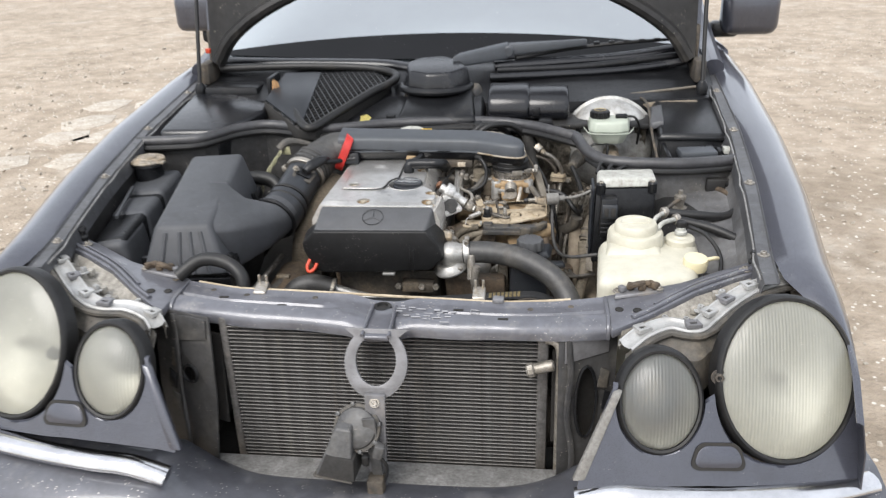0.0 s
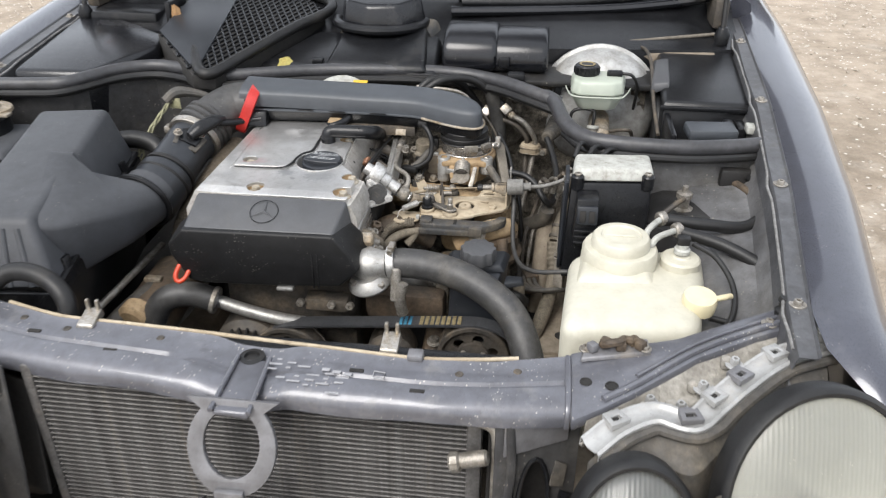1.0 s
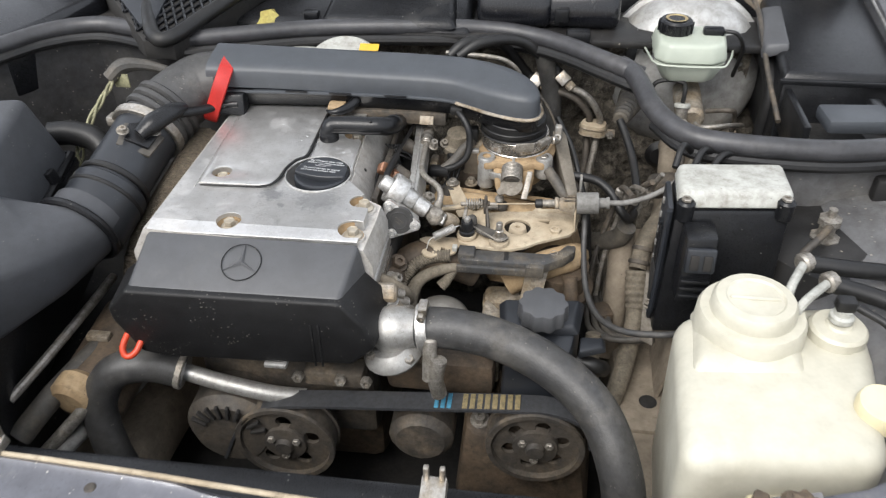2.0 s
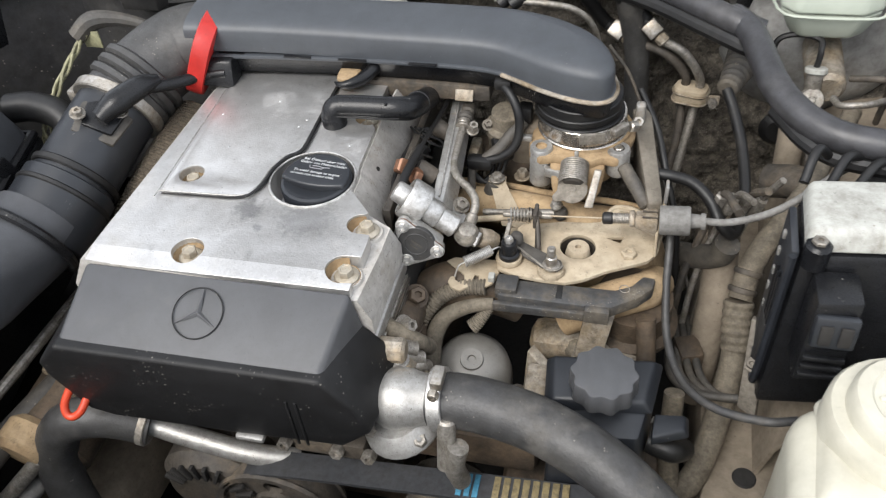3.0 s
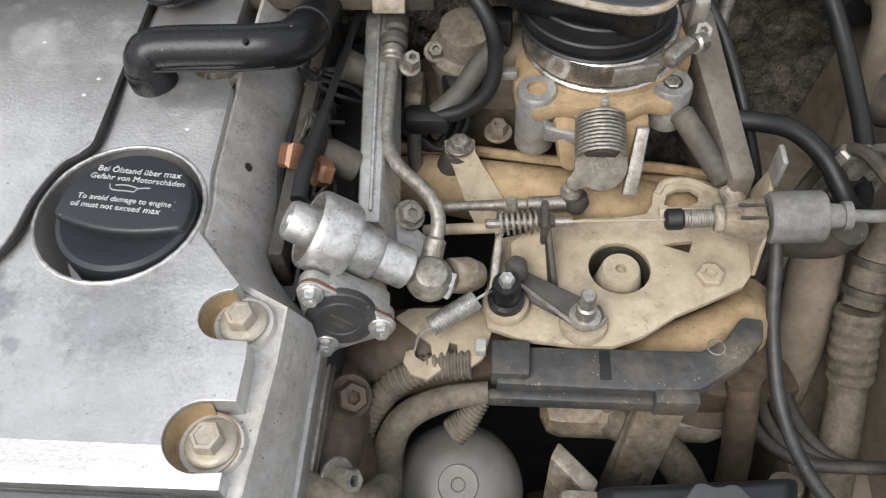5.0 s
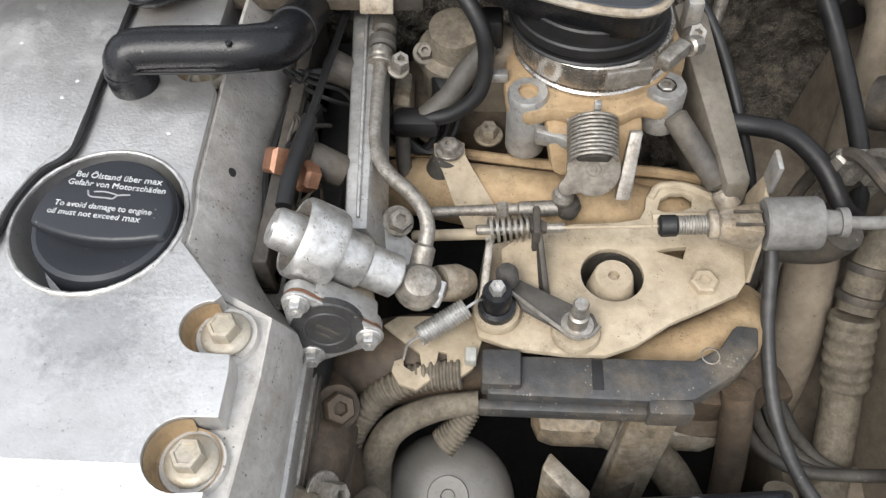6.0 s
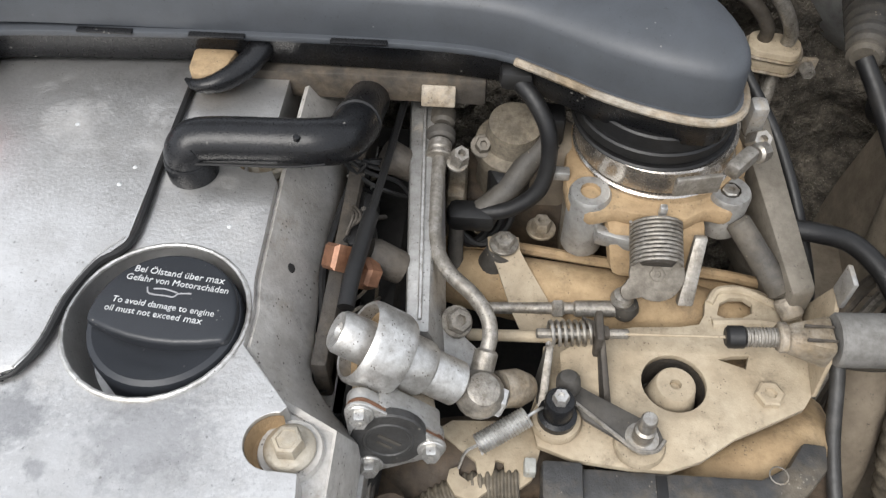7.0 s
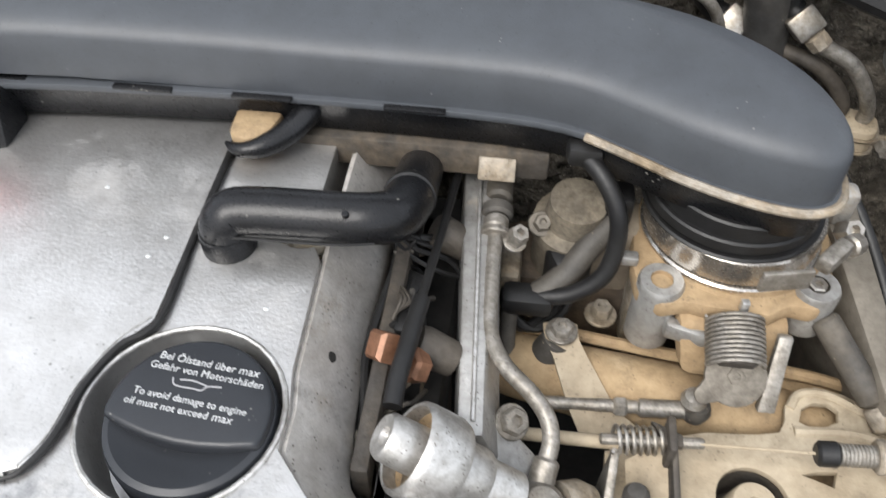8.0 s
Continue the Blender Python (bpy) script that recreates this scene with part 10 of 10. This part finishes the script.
wall_ = thing("lower_pipes", (0.27, 0.42, 0.52), "dusty hoses low beside the manifold", "hoses")
part("stay", hexa([(0.205, 0.400, 0.60), (0.226, 0.395, 0.60), (0.228, 0.400, 0.60), (0.207, 0.405, 0.60)], [(0.232, 0.452, 0.700), (0.252, 0.447, 0.700), (0.254, 0.452, 0.700), (0.234, 0.457, 0.700)], 0.001), LEVER, wall_, "flat dusty stay")
part("hose", tube([(0.287, 0.455, 0.71), (0.292, 0.44, 0.67), (0.294, 0.42, 0.62), (0.293, 0.40, 0.54)], 0.009, 12), BROWN, wall_)
part("hose", tube([(0.215, 0.455, 0.655), (0.235, 0.445, 0.66), (0.262, 0.43, 0.645), (0.285, 0.40, 0.60), (0.295, 0.37, 0.54)], 0.011, 14), CONDUIT, wall_, "arched dusty hose")
part("plate", prism([(0.352, 0.345), (0.44, 0.345), (0.44, 0.47), (0.392, 0.47), (0.365, 0.41)], 0.554, 0.566, 0.003), DRYMUD, wall_, "mud-covered bracket plate")
part("plate_hole", lathe([(0, 0.0012), (0.010, 0.0012), (0.0115, 0.0)], 18, at=(0.397, 0.393, 0.566)), DARK, wall_)

clutter = thing("brake_pipes", (0.37, 0.62, 0.60), "cluster of thin dusty brake pipes and unions", "pipes")
for k in range(4):
    part("pipe", tube([(0.395 - 0.012 * k, 0.56 - 0.01 * k, 0.80 - 0.006 * k), (0.385 - 0.012 * k, 0.57, 0.77), (0.372 - 0.01 * k, 0.575 + 0.004 * k, 0.72), (0.36 - 0.012 * k, 0.56, 0.66), (0.35 - 0.01 * k, 0.54, 0.58)], 0.0034 + 0.0006 * (k % 2), 8), DARKMETAL if k % 2 else STEEL_DULL, clutter)
    part("union", rod((0.384 - 0.012 * k, 0.571, 0.768), (0.379 - 0.012 * k, 0.573, 0.745), 0.0062, 6), STEEL_DULL, clutter)
part("elbow", tube([(0.436, 0.80, 0.705), (0.434, 0.765, 0.724), (0.432, 0.738, 0.716), (0.433, 0.724, 0.66), (0.436, 0.715, 0.60)], 0.0145, 14), DRYMUD, clutter, "mud-stained pipe elbow")
part("elbow", tube([(0.405, 0.66, 0.72), (0.43, 0.64, 0.735), (0.455, 0.63, 0.73), (0.48, 0.64, 0.70)], 0.018, 14), DARKMETAL, clutter)
part("block", box((0.338, 0.505, 0.60), (0.026, 0.030, 0.04), 0.005, Matrix.Rotation(0.3, 4, "Z")), BROWN, clutter, "dusty junction block")
part("column", tube([(0.362, 0.60, 0.70), (0.360, 0.565, 0.67), (0.357, 0.53, 0.62), (0.352, 0.50, 0.54)], [0.016, 0.017, 0.017, 0.016], 16), DRYMUD, clutter, "mud-stained steering column joint")
part("stay", hexa([(0.375, 0.41, 0.655), (0.39, 0.40, 0.655), (0.393, 0.406, 0.655), (0.378, 0.416, 0.655)], [(0.378, 0.46, 0.72), (0.392, 0.455, 0.72), (0.394, 0.46, 0.72), (0.38, 0.465, 0.72)], 0.001), LEVER, clutter)
for x, y, z in ((0.38, 0.42, 0.705),):
    bolt(clutter, (x, y, z), 0.005, 0.006, (-0.3, -0.4, 0.8), LEVER, washer=0.007)
tower = thing("strut_brace", (0.34, 0.60, 0.50), "dusty inner panel beside the bulkhead", "panel")
rows = []
for i in range(13):
    f = i / 12
    y = 0.40 + 0.42 * f
    x0 = 0.398 + 0.032 * f ** 1.4
    rows.append([(x0, y, 0.50), (x0 + 0.006, y, 0.56 + 0.02 * f), (x0 + 0.016, y, 0.61 + 0.04 * f), (x0 + 0.034, y, 0.645 + 0.05 * f), (x0 + 0.065, y, 0.665 + 0.055 * f), (x0 + 0.11, y, 0.675 + 0.055 * f)])
part("panel", sheet(rows, 0.004), DRYMUD, tower, "rounded mud-stained chassis panel")
part("panel_seam", tube([(0.420, 0.47, 0.628), (0.430, 0.58, 0.655), (0.446, 0.72, 0.690)], 0.003, 8), DRYMUD, tower)
part("panel_pipe", tube([(0.438, 0.48, 0.675), (0.440, 0.58, 0.692), (0.444, 0.68, 0.714), (0.45, 0.74, 0.74)], 0.0035, 8), DARKMETAL, tower)

# dusty clutter low in the bay
under = thing("lower_hoses", (-0.30, 0.36, 0.42), "dusty hoses and pipes low beside the filter box", "hoses")
part("hose", tube([(-0.34, 0.22, 0.60), (-0.31, 0.27, 0.63), (-0.285, 0.34, 0.64), (-0.28, 0.42, 0.62), (-0.29, 0.48, 0.58)], 0.014, 14), RUBBER_DUSTY, under)
part("hose", tube([(-0.32, 0.20, 0.55), (-0.29, 0.25, 0.575), (-0.25, 0.33, 0.585), (-0.24, 0.42, 0.60), (-0.245, 0.50, 0.64)], 0.010, 12), GREY_RUBBER, under)
part("pipe", tube([(-0.35, 0.24, 0.64), (-0.33, 0.30, 0.655), (-0.32, 0.38, 0.66), (-0.325, 0.46, 0.65)], 0.006, 10), STEEL_DULL, under)
part("clip", box((-0.285, 0.34, 0.655), (0.03, 0.014, 0.010), 0.003), ALU_DUSTY, under)
part("tray", hexa([(-0.37, 0.18, 0.44), (-0.24, 0.18, 0.44), (-0.22, 0.50, 0.44), (-0.37, 0.50, 0.44)], [(-0.36, 0.19, 0.50), (-0.25, 0.19, 0.50), (-0.23, 0.49, 0.52), (-0.36, 0.49, 0.52)], 0.01), DRYMUD, under, "mud-covered subframe ledge")
sump = thing("engine_bracket", (0.22, 0.36, 0.45), "dusty cast engine bracket beneath the reservoir", "bracket")
part("casting", hexa([(0.16, 0.30, 0.45), (0.33, 0.30, 0.45), (0.34, 0.44, 0.45), (0.16, 0.44, 0.45)], [(0.17, 0.315, 0.575), (0.31, 0.315, 0.575), (0.32, 0.43, 0.60), (0.17, 0.43, 0.60)], 0.012), BROWN, sump)
for x, y in ((0.19, 0.32), (0.30, 0.33), (0.31, 0.42)):
    bolt(sump, (x, y, 0.588), 0.008, 0.009, (0, -0.2, 1), STEEL_DULL, washer=0.012)
part("rib", box((0.245, 0.318, 0.57), (0.012, 0.03, 0.05), 0.003), BROWN, sump)

# loose ends between the cover and the fuel rail
bits = random.Random(11)
loose = thing("loose_wires", (0.05, 0.56, 0.76), "frayed dusty wires and plugs beside the fuel rail", "wires")
for k in range(9):
    x, y, z = 0.040 + bits.uniform(0, 0.018), 0.505 + 0.012 * k, 0.775 + bits.uniform(0, 0.018)
    part("wire", tube([(x, y, z), (x + bits.uniform(0.002, 0.010), y + bits.uniform(-0.006, 0.010), z + bits.uniform(0.002, 0.012)), (x + bits.uniform(0.006, 0.016), y + bits.uniform(0.004, 0.016), z + bits.uniform(-0.006, 0.008)), (x + bits.uniform(0.008, 0.020), y + bits.uniform(0.010, 0.024), z - 0.012)], bits.choice((0.0010, 0.0014, 0.0020)), 6), bits.choice((RUBBER, RUBBER_DUSTY, DARKMETAL)), loose)
for x, y, z, r in ((0.045, 0.515, 0.783, 0.3), (0.050, 0.575, 0.785, -0.4), (0.044, 0.598, 0.790, 0.2)):
    part("plug", box((x, y, z), (0.012, 0.015, 0.014), 0.002, Matrix.Rotation(r, 4, "Z")), BROWN if y < 0.55 else RUBBER, loose)
    part("plug_clip", box((x, y - 0.008, z + 0.006), (0.010, 0.0012, 0.0012), 0, Matrix.Rotation(r, 4, "Z")), STEEL_DULL, loose)
